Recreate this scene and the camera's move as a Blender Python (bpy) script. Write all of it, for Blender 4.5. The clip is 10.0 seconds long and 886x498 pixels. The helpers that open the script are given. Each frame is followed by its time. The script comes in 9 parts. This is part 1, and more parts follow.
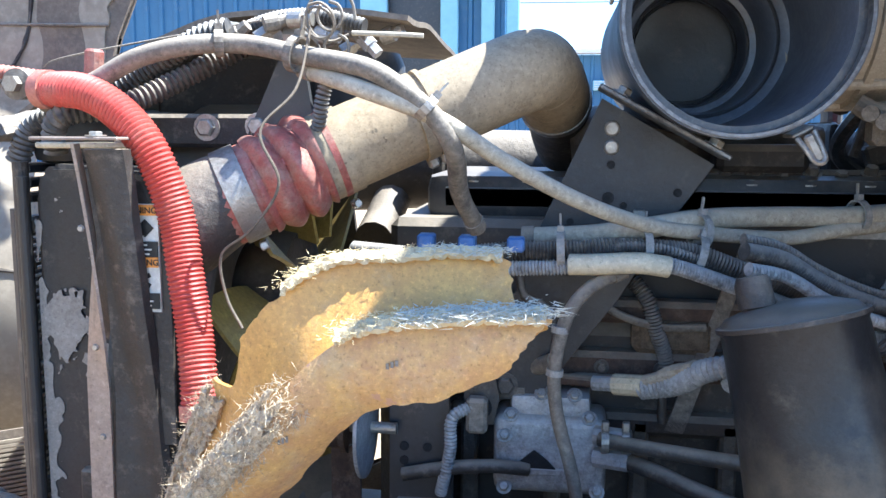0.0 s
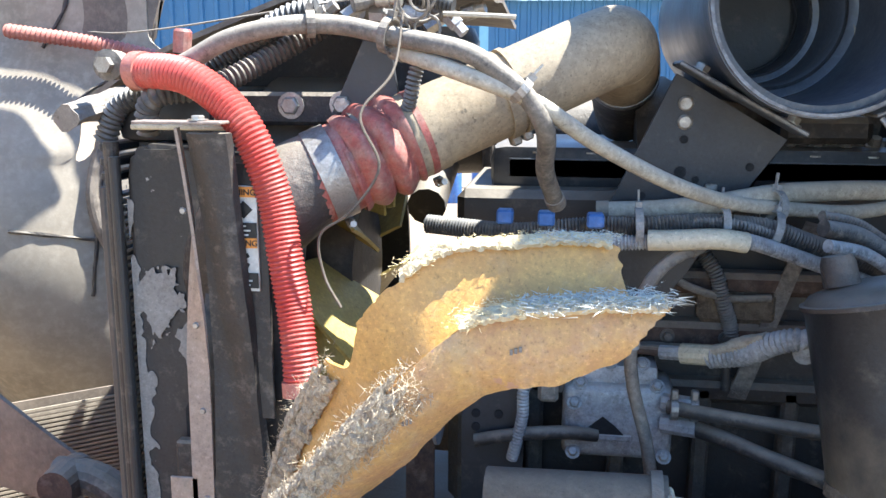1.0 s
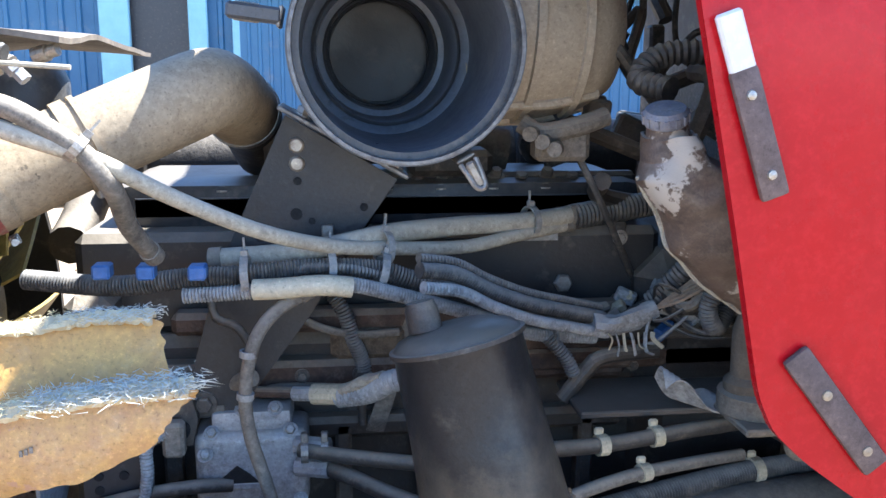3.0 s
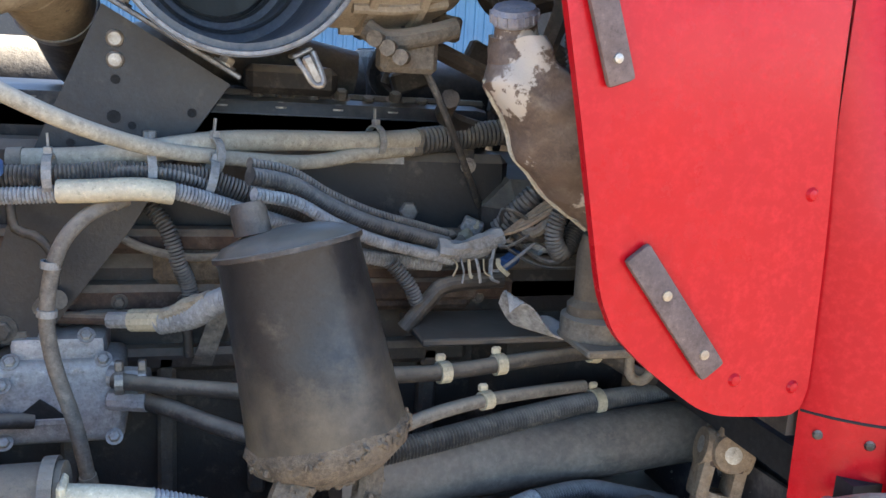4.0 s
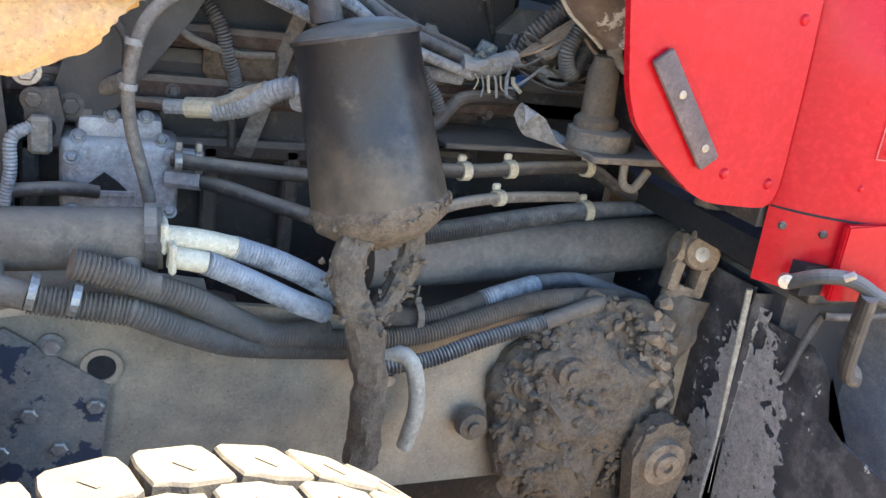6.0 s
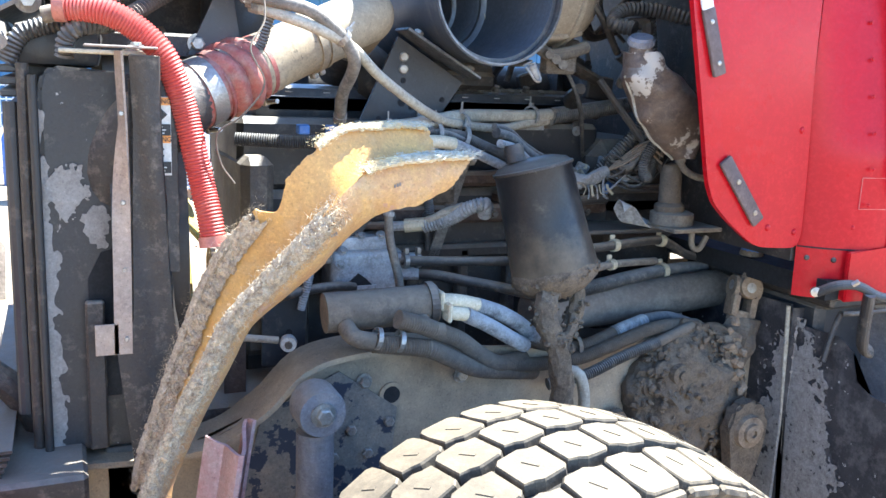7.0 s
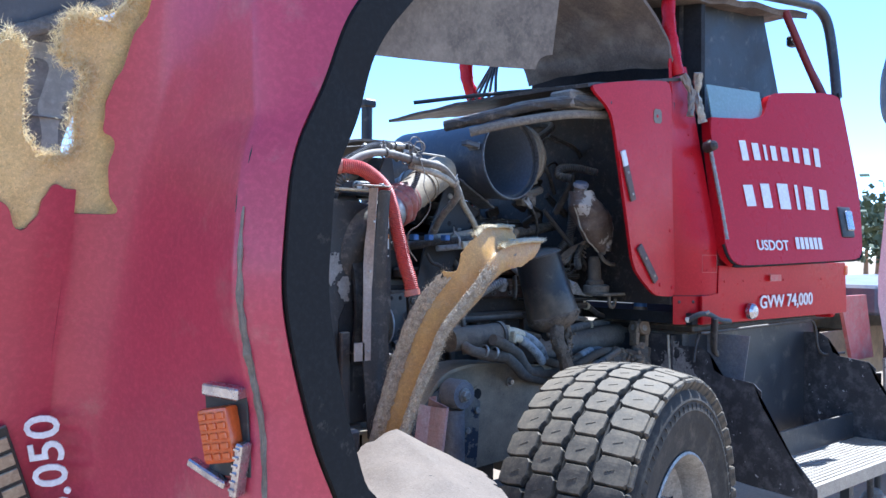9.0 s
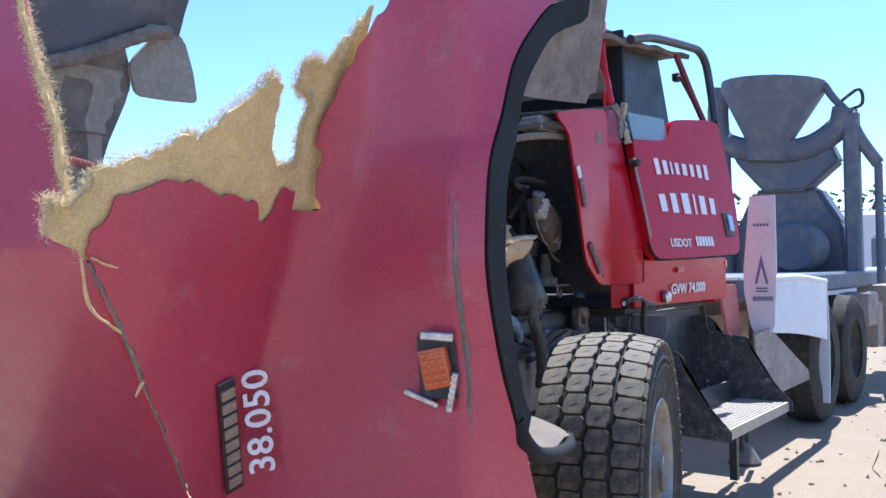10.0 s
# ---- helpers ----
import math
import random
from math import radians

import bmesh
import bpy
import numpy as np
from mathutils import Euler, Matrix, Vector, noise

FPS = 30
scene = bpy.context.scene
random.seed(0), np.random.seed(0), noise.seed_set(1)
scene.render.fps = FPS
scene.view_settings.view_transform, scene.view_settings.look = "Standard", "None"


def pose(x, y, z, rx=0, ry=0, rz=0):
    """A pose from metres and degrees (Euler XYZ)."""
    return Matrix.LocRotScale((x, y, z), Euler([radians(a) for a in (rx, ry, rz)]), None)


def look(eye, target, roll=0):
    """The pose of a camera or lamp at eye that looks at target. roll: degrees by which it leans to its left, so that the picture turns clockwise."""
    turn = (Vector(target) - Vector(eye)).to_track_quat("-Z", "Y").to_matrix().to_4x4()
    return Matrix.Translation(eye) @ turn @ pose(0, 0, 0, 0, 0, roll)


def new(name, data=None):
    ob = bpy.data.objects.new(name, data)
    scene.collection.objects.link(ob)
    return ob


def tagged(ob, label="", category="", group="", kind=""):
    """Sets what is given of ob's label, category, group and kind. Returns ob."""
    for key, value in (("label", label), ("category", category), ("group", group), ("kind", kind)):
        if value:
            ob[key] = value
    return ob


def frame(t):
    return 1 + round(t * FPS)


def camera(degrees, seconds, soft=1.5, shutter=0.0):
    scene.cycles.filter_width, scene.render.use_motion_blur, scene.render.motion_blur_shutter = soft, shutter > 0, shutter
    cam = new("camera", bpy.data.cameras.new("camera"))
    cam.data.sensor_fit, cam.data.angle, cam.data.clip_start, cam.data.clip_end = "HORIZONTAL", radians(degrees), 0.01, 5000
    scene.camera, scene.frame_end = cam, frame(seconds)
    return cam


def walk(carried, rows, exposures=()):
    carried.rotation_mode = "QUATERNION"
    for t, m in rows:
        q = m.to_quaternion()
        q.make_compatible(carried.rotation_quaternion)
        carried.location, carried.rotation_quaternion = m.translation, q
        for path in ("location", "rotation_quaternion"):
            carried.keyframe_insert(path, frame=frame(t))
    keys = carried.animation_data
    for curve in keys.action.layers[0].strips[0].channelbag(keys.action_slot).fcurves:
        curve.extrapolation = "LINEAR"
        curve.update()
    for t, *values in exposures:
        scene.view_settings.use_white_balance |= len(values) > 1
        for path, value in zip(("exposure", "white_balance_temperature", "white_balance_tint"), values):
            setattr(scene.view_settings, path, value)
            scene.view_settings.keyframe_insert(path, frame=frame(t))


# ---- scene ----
cam = camera(54.4, 10.0)
PATH = [
    (0, (0.017, -0.041, 1.747), (-0.269, 1.92, 1.475), 0.3),
    (0.5, (-0.075, -0.046, 1.743), (-0.366, 1.901, 1.394), 0.2),
    (1, (-0.111, -0.077, 1.794), (-0.382, 1.865, 1.401), 0.2),
    (1.5, (-0.018, -0.061, 1.825), (-0.209, 1.886, 1.41), 0.3),
    (2, (0.043, -0.041, 1.847), (-0.028, 1.915, 1.435), 0.3),
    (2.5, (0.093, -0.028, 1.871), (0.175, 1.928, 1.463), 0.3),
    (3, (0.141, -0.023, 1.874), (0.39, 1.919, 1.464), 0.4),
    (3.2, (0.164, -0.022, 1.868), (0.481, 1.91, 1.455), 0.5),
    (4.3, (0.185, 0.05, 1.689), (0.816, 1.897, 1.255), 5.0),
    (4.5, (0.174, 0.06, 1.659), (0.833, 1.89, 1.194), 5.8),
    (5, (0.128, 0.05, 1.596), (0.847, 1.834, 1.049), 8.0),
    (5.2, (0.106, 0.036, 1.572), (0.836, 1.8, 0.979), 9.1),
    (6.3, (-0.181, -0.287, 1.694), (0.571, 1.44, 1.021), 6.9),
    (6.5, (-0.322, -0.422, 1.711), (0.452, 1.323, 1.113), 4.9),
    (7, (-0.706, -0.65, 1.708), (0.1, 1.138, 1.316), 2.5),
    (7.5, (-1.086, -0.834, 1.662), (-0.217, 0.954, 1.44), 1.8),
    (8, (-1.439, -1.154, 1.583), (-0.429, 0.569, 1.467), 1.6),
    (8.5, (-1.831, -1.277, 1.555), (-0.664, 0.346, 1.515), 0.9),
    (9, (-2.269, -1.259, 1.521), (-0.951, 0.246, 1.529), 0.3),
    (9.5, (-2.761, -1.297, 1.473), (-1.293, 0.061, 1.504), -0.3),
    (10, (-3.246, -1.124, 1.436), (-1.643, 0.071, 1.482), -0.9),
]
EXPOSURES = [(0.0, 2.6, 5700, 6), (1.0, 2.6, 5900, 6), (2.5, 2.7, 5700, 7), (3.2, 2.8, 5900, 8), (4.5, 3.3, 7100, 8), (5.2, 3.45, 7200, 7), (6.5, 3.3, 6100, 7), (7.0, 3.05, 5700, 5), (7.5, 2.35, 4900, 4), (8.0, 2.1, 4750, 5), (8.5, 2.0, 4800, 6), (9.0, 1.92, 5000, 8), (9.5, 1.82, 5150, 9), (10.0, 1.58, 5250, 10)]
walk(cam, [(t, look(eye, target, roll)) for t, eye, target, roll in PATH], EXPOSURES)

# ---- light ----
SUN_AZ, SUN_EL = math.atan2(0.10, 0.48), radians(62)
world = bpy.data.worlds.new("sky")
scene.world = world
world.use_nodes = True
wn = world.node_tree.nodes
sky = wn.new("ShaderNodeTexSky")
sky.sky_type, sky.sun_disc = "NISHITA", False
sky.sun_elevation, sky.sun_rotation = SUN_EL, math.pi / 2 - SUN_AZ
sky.dust_density, sky.air_density, sky.ozone_density, sky.altitude = 0.0, 1.0, 3.0, 2600.0
world.node_tree.links.new(sky.outputs[0], wn["Background"].inputs[0])
wn["Background"].inputs[1].default_value = 0.098
sun = new("sun", bpy.data.lights.new("sun", "SUN"))
sun.data.energy, sun.data.angle, sun.data.color = 3.5, radians(0.55), (1.0, 0.95, 0.87)
sun_dir = Vector((math.cos(SUN_AZ) * math.cos(SUN_EL), math.sin(SUN_AZ) * math.cos(SUN_EL), math.sin(SUN_EL)))
sun.matrix_world = look(sun_dir * 30, (0, 0, 0))

# ---- materials ----


def mat(name, col, rough=0.6, metal=0.0, col2=None, big=6.0, fine=90.0, dust=0.0, dust_col=(0.36, 0.30, 0.23), bump=0.25, coat=0.0, chip=None, chip_at=0.62, chip_scale=9.0, trans=0.0, spec=0.5, grit=None, low=None, pale_top=0.0, pale_top_col=(0.40, 0.335, 0.255)):
    """A worn painted, metal, rubber or plastic surface: two-scale colour, loose dust in patches, optional chips."""
    m = bpy.data.materials.new(name)
    m.use_nodes = True
    t = m.node_tree
    n, l = t.nodes, t.links
    bsdf = n["Principled BSDF"]
    tc = n.new("ShaderNodeTexCoord")

    def noise_at(scale, detail=4.0, roughness=0.6):
        k = n.new("ShaderNodeTexNoise")
        k.inputs["Scale"].default_value, k.inputs["Detail"].default_value, k.inputs["Roughness"].default_value = scale, detail, roughness
        l.new(tc.outputs["Object"], k.inputs["Vector"])
        return k

    def ramp(src, lo, hi):
        r = n.new("ShaderNodeMapRange")
        r.inputs[1].default_value, r.inputs[2].default_value = lo, hi
        l.new(src, r.inputs[0])
        return r.outputs[0]

    def mix(fac, a, b):
        x = n.new("ShaderNodeMix")
        x.data_type = "RGBA"
        l.new(fac, x.inputs[0])
        for sock, v in ((x.inputs[6], a), (x.inputs[7], b)):
            if isinstance(v, tuple):
                sock.default_value = (*v, 1)
            else:
                l.new(v, sock)
        return x.outputs[2]

    a, b = noise_at(big, 9, 0.74), noise_at(fine, 4, 0.7)
    col2 = col2 or tuple(c * 0.62 for c in col)
    c = mix(ramp(a.outputs[0], 0.35, 0.68), col, col2)
    c = mix(ramp(b.outputs[0], 0.45, 0.85), c, tuple(min(1, q * 1.25 + 0.01) for q in col))
    if dust:
        d = noise_at(big * 2.3, 8, 0.72)
        f = ramp(d.outputs[0], 0.62 - 0.42 * dust, 0.85 - 0.25 * dust)
        g = n.new("ShaderNodeMath")
        g.operation = "MULTIPLY"
        g.inputs[1].default_value = min(1.0, 0.35 + 0.6 * dust)
        l.new(f, g.inputs[0])
        c = mix(g.outputs[0], c, dust_col)
    grit = dust > 0.2 if grit is None else grit
    if grit:
        # dark specks and pale grains caught in the dust
        k = noise_at(fine * 2.2, 3, 0.7)
        for lo, hi, tone in ((0.57, 0.70, 0.42), (0.43, 0.30, 1.5)):
            h = n.new("ShaderNodeMath")
            h.operation = "MULTIPLY"
            h.inputs[1].default_value = 0.6
            l.new(ramp(k.outputs[0], lo, hi), h.inputs[0])
            x = n.new("ShaderNodeMix")
            x.data_type, x.blend_type = "RGBA", "MULTIPLY"
            l.new(h.outputs[0], x.inputs[0])
            l.new(c, x.inputs[6])
            x.inputs[7].default_value = (tone, tone, tone, 1)
            c = x.outputs[2]
    if low:
        # settled dust or dried mud splashed up to a ragged line: (bare above, covered below, colour)
        g = n.new("ShaderNodeNewGeometry")
        s = n.new("ShaderNodeSeparateXYZ")
        l.new(g.outputs["Position"], s.inputs[0])
        w = n.new("ShaderNodeMath")
        w.operation, w.inputs[1].default_value = "MULTIPLY_ADD", 0.34
        l.new(noise_at(11, 9, 0.7).outputs[0], w.inputs[0])
        l.new(s.outputs[2], w.inputs[2])
        f = ramp(w.outputs[0], low[0] + 0.17, low[1] + 0.17)
        c = mix(f, c, low[2])
    if pale_top:
        # loose dust on whatever faces up; also paints top-lit contrast into the colour
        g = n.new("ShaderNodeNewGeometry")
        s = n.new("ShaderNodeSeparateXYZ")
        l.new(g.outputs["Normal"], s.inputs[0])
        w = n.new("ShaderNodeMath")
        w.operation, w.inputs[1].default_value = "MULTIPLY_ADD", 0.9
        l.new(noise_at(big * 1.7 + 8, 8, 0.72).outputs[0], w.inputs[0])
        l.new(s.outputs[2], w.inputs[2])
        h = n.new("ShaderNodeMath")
        h.operation, h.inputs[1].default_value = "MULTIPLY", pale_top
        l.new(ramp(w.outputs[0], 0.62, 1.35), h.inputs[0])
        c = mix(h.outputs[0], c, pale_top_col)
    if chip:
        ch = noise_at(chip_scale, 7, 0.62)
        f = ramp(ch.outputs[0], chip_at, chip_at + 0.02)
        c = mix(f, c, chip)
    l.new(c, bsdf.inputs["Base Color"])
    r = n.new("ShaderNodeMapRange")
    r.inputs[1].default_value, r.inputs[2].default_value = 0.3, 0.7
    r.inputs[3].default_value, r.inputs[4].default_value = max(0.05, rough - 0.12), min(1.0, rough + 0.15)
    l.new(a.outputs[0], r.inputs[0])
    l.new(r.outputs[0], bsdf.inputs["Roughness"])
    bsdf.inputs["Metallic"].default_value = metal
    bsdf.inputs["Specular IOR Level"].default_value = spec
    bsdf.inputs["Coat Weight"].default_value = coat
    bsdf.inputs["Coat Roughness"].default_value = 0.12
    if trans:
        bsdf.inputs["Transmission Weight"].default_value = trans
    if bump:
        bp = n.new("ShaderNodeBump")
        bp.inputs["Strength"].default_value, bp.inputs["Distance"].default_value = bump, 0.004
        l.new(b.outputs[0], bp.inputs["Height"])
        l.new(bp.outputs[0], bsdf.inputs["Normal"])
    return m


DUST = (0.42, 0.355, 0.275)
M = {
    "red": mat("red_paint", (0.42, 0.005, 0.011), 0.30, col2=(0.37, 0.005, 0.012), big=3.0, coat=0.08, bump=0.02, spec=0.18),
    "red_dark": mat("dull_dark_red_paint", (0.16, 0.010, 0.016), 0.5, col2=(0.11, 0.010, 0.014), big=6, dust=0.1),
    "pad": mat("scuffed_brown_rubber", (0.11, 0.075, 0.068), 0.7, col2=(0.07, 0.05, 0.046), big=12, dust=0.35, dust_col=(0.24, 0.17, 0.15)),
    "red_hood": mat("red_gelcoat", (0.42, 0.042, 0.074), 0.42, col2=(0.34, 0.034, 0.062), big=2.2, dust=0.12, coat=0.3, bump=0.06),
    "red_scuffed": mat("scuffed_red_paint", (0.50, 0.075, 0.07), 0.6, col2=(0.46, 0.19, 0.165), big=7, dust=0.45, dust_col=(0.48, 0.33, 0.28), bump=0.2),
    "pink_grey": mat("bleached_red_paint", (0.42, 0.27, 0.24), 0.7, col2=(0.38, 0.17, 0.15), big=12, dust=0.4, dust_col=(0.44, 0.38, 0.33)),
    "black_chip": mat("chipped_black_paint", (0.020, 0.019, 0.019), 0.48, col2=(0.04, 0.035, 0.033), big=7, dust=0.18, grit=True, chip=(0.36, 0.34, 0.31), chip_at=0.665, chip_scale=30),
    "primer": mat("bare_grey_primer", (0.27, 0.25, 0.225), 0.7, col2=(0.19, 0.17, 0.15), big=22, dust=0.3, dust_col=(0.32, 0.28, 0.24)),
    "splash": mat("dried_grey_splash", (0.30, 0.27, 0.245), 0.9, col2=(0.15, 0.135, 0.12), big=30, dust=0.3, dust_col=(0.42, 0.38, 0.33), bump=0.8, chip=(0.045, 0.04, 0.04), chip_at=0.62, chip_scale=60),
    "black_chip_thin": mat("satin_black_bracket", (0.018, 0.019, 0.023), 0.45, col2=(0.030, 0.029, 0.030), big=8, dust=0.08, dust_col=(0.16, 0.14, 0.12), grit=True, pale_top=0.3),
    "black_rust": mat("dusty_black_steel", (0.022, 0.020, 0.019), 0.55, col2=(0.060, 0.046, 0.036), big=14, dust=0.22, bump=0.5, pale_top=0.5),
    "black": mat("black_plastic", (0.016, 0.016, 0.017), 0.48, col2=(0.034, 0.032, 0.03), dust=0.15, pale_top=0.55),
    "black_metal": mat("black_sheet_metal", (0.024, 0.026, 0.031), 0.40, col2=(0.045, 0.045, 0.047), dust=0.15, bump=0.15, pale_top=0.45),
    "air_cleaner": mat("worn_dark_steel", (0.050, 0.056, 0.068), 0.38, metal=0.2, col2=(0.085, 0.088, 0.095), dust=0.25, bump=0.15),
    # lighter, bluer copy for the inside: reflected sky put into the colour
    "cleaner_in": mat("skylit_inside", (0.16, 0.185, 0.235), 0.34, metal=0.15, col2=(0.12, 0.14, 0.18), big=5, dust=0.2, bump=0.1),
    "bare_lip": mat("bare_rubbed_steel", (0.20, 0.205, 0.215), 0.42, metal=0.5, col2=(0.06, 0.058, 0.060), big=26, dust=0.2),
    "canister": mat("satin_black_steel", (0.012, 0.012, 0.014), 0.38, col2=(0.022, 0.022, 0.023), big=4, dust=0.12, dust_col=(0.2, 0.17, 0.13), bump=0.15, grit=True, pale_top=0.35, low=(1.385, 1.225, (0.15, 0.118, 0.082)), chip=(0.16, 0.12, 0.085), chip_at=0.70, chip_scale=34, spec=0.35),
    "red_faded": mat("faded_pink_hose", (0.42, 0.15, 0.115), 0.6, col2=(0.34, 0.12, 0.09), big=10, dust=0.3),
    "wire_tan": mat("tan_wire", (0.34, 0.24, 0.16), 0.6, col2=(0.22, 0.16, 0.11), big=30, dust=0.4),
    "dark": mat("dark_greasy_iron", (0.020, 0.018, 0.017), 0.6, col2=(0.055, 0.043, 0.034), big=9, dust=0.18, bump=0.5, pale_top=0.55),
    "iron": mat("grey_cast_iron", (0.060, 0.054, 0.050), 0.62, col2=(0.11, 0.085, 0.062), big=11, dust=0.25, bump=0.6, pale_top=0.6),
    "rust": mat("rusty_brown_iron", (0.085, 0.048, 0.030), 0.75, col2=(0.03, 0.022, 0.02), big=12, dust=0.2, bump=0.6, pale_top=0.55),
    "rail": mat("dusty_frame_steel", (0.12, 0.10, 0.078), 0.8, col2=(0.29, 0.23, 0.155), big=4, dust=0.85, dust_col=(0.43, 0.335, 0.22), bump=0.35, grit=True),
    "shock_grey": mat("dusty_lavender_grey_steel", (0.20, 0.19, 0.20), 0.6, col2=(0.13, 0.12, 0.12), big=10, dust=0.4, dust_col=(0.34, 0.29, 0.24), pale_top=0.4),
    "worn_blue": mat("worn_blue_black_paint", (0.20, 0.175, 0.14), 0.75, col2=(0.12, 0.115, 0.11), big=9, dust=0.4, dust_col=(0.36, 0.29, 0.20), chip=(0.035, 0.042, 0.062), chip_at=0.54, chip_scale=20, bump=0.3, grit=True),
    "pipe": mat("dusty_cream_pipe", (0.325, 0.255, 0.165), 0.72, col2=(0.215, 0.165, 0.11), big=14, dust=0.4, dust_col=(0.385, 0.31, 0.21), bump=0.12, chip=(0.15, 0.12, 0.085), chip_at=0.66, chip_scale=30),
    "cream": mat("cream_plastic", (0.40, 0.345, 0.265), 0.5, col2=(0.32, 0.27, 0.205), big=5, dust=0.35, dust_col=(0.44, 0.385, 0.30), bump=0.1),
    "clamp": mat("dull_clamp_steel", (0.34, 0.32, 0.29), 0.45, metal=0.6, col2=(0.20, 0.17, 0.14), big=20, dust=0.3),
    "silicone": mat("red_silicone", (0.30, 0.075, 0.058), 0.55, col2=(0.19, 0.065, 0.05), big=16, dust=0.45, bump=0.3),
    "red_hose": mat("red_corrugated_hose", (0.46, 0.05, 0.04), 0.5, col2=(0.38, 0.075, 0.055), big=9, dust=0.25, dust_col=(0.46, 0.24, 0.18), bump=0.1),
    "cable": mat("dusty_grey_hose", (0.19, 0.165, 0.135), 0.72, col2=(0.085, 0.075, 0.064), big=26, dust=0.3, dust_col=DUST, bump=0.35, pale_top=0.75),
    "cable_pale": mat("pale_dusty_hose", (0.43, 0.385, 0.30), 0.72, col2=(0.24, 0.21, 0.165), big=30, dust=0.3, dust_col=(0.52, 0.46, 0.36), bump=0.2, pale_top=0.5, pale_top_col=(0.56, 0.50, 0.40)),
    "loom": mat("dusty_black_loom", (0.020, 0.020, 0.021), 0.5, col2=(0.085, 0.08, 0.075), big=22, dust=0.3, bump=0.2, pale_top=0.7, pale_top_col=(0.40, 0.37, 0.33)),
    "loom_pale": mat("whitened_loom", (0.38, 0.38, 0.375), 0.65, col2=(0.085, 0.083, 0.083), big=24, dust=0.25, bump=0.2, pale_top=0.6, pale_top_col=(0.50, 0.48, 0.45)),
    "loom_mud": mat("mud_caked_loom", (0.085, 0.068, 0.052), 0.85, col2=(0.135, 0.108, 0.08), big=18, dust=0.4, dust_col=(0.23, 0.18, 0.13), bump=0.4, pale_top=0.3, pale_top_col=(0.30, 0.245, 0.18)),
    "rubber": mat("black_rubber_hose", (0.022, 0.021, 0.021), 0.5, col2=(0.065, 0.055, 0.048), big=15, dust=0.22, bump=0.3, pale_top=0.65),
    "mud": mat("dried_mud", (0.175, 0.128, 0.083), 0.95, col2=(0.070, 0.052, 0.036), big=40, fine=150, bump=1.0, grit=True),
    "yoke": mat("tan_dusty_casting", (0.24, 0.165, 0.10), 0.8, col2=(0.12, 0.085, 0.058), big=18, dust=0.45, dust_col=(0.40, 0.31, 0.21), bump=0.6),
    "tape": mat("cream_tape", (0.56, 0.49, 0.345), 0.6, col2=(0.44, 0.37, 0.25), big=20, dust=0.25),
    "alu": mat("dusty_cast_aluminium", (0.40, 0.40, 0.41), 0.5, metal=0.3, col2=(0.22, 0.22, 0.22), big=22, dust=0.3, bump=0.35, pale_top=0.5, pale_top_col=(0.5, 0.47, 0.42)),
    "strip": mat("dull_aluminium_strip", (0.34, 0.27, 0.225), 0.5, metal=0.3, col2=(0.25, 0.195, 0.16), big=10, dust=0.3),
    "bolt": mat("zinc_bolt", (0.42, 0.40, 0.36), 0.45, metal=0.7, col2=(0.28, 0.24, 0.2), big=40, dust=0.3),
    "tag": mat("grey_cable_tie", (0.30, 0.29, 0.27), 0.6, dust=0.3),
    "blue_cap": mat("blue_plastic", (0.06, 0.16, 0.42), 0.5, dust=0.2),
    "fibreglass": mat("amber_fibreglass", (0.54, 0.30, 0.075), 0.42, col2=(0.42, 0.22, 0.07), big=7, dust=0.25, dust_col=(0.48, 0.37, 0.23), bump=0.3),
    "fibre_face": mat("dusty_fibreglass_face", (0.50, 0.30, 0.10), 0.55, col2=(0.40, 0.21, 0.11), big=13, dust=0.35, dust_col=(0.46, 0.35, 0.22), chip=(0.44, 0.25, 0.16), chip_at=0.64, chip_scale=24, bump=0.4),
    "fibre_bark": mat("frayed_grey_fibre", (0.62, 0.50, 0.34), 0.85, col2=(0.20, 0.135, 0.085), big=60, fine=200, dust=0.25, dust_col=(0.50, 0.40, 0.28), bump=1.0),
    "black_flaked": mat("flaked_black_paint", (0.026, 0.025, 0.028), 0.55, col2=(0.055, 0.05, 0.05), big=9, dust=0.35, dust_col=(0.26, 0.235, 0.215), chip=(0.46, 0.44, 0.41), chip_at=0.655, chip_scale=38),
    "fibre_torn": mat("torn_glass_fibre", (0.58, 0.47, 0.28), 0.85, col2=(0.46, 0.38, 0.26), big=30, dust=0.2, bump=1.0),
    "fibre_pale": mat("white_glass_fibre", (0.74, 0.60, 0.33), 0.8, col2=(0.60, 0.48, 0.27), big=40, bump=0.2),
    "fibre_blue": mat("bluish_glass_fibre", (0.47, 0.48, 0.44), 0.8, col2=(0.56, 0.53, 0.42), big=40, bump=0.2),
    "fibre_yellow": mat("yellow_glass_fibre", (0.74, 0.53, 0.23), 0.85, col2=(0.52, 0.36, 0.155), big=11, fine=140, dust=0.35, dust_col=(0.66, 0.50, 0.28), bump=1.0, grit=True),
    "fibre_grey": mat("grey_primed_fibreglass", (0.17, 0.145, 0.12), 0.75, col2=(0.23, 0.195, 0.16), big=7, dust=0.35, dust_col=(0.34, 0.29, 0.235), bump=0.4, chip=(0.05, 0.045, 0.04), chip_at=0.70, chip_scale=40),
    "fibre_foot": mat("dusty_grey_tan_fibreglass", (0.16, 0.125, 0.095), 0.85, col2=(0.21, 0.165, 0.125), big=7, dust=0.35, dust_col=(0.25, 0.20, 0.15), bump=0.5, chip=(0.06, 0.05, 0.04), chip_at=0.68, chip_scale=40, spec=0.2),
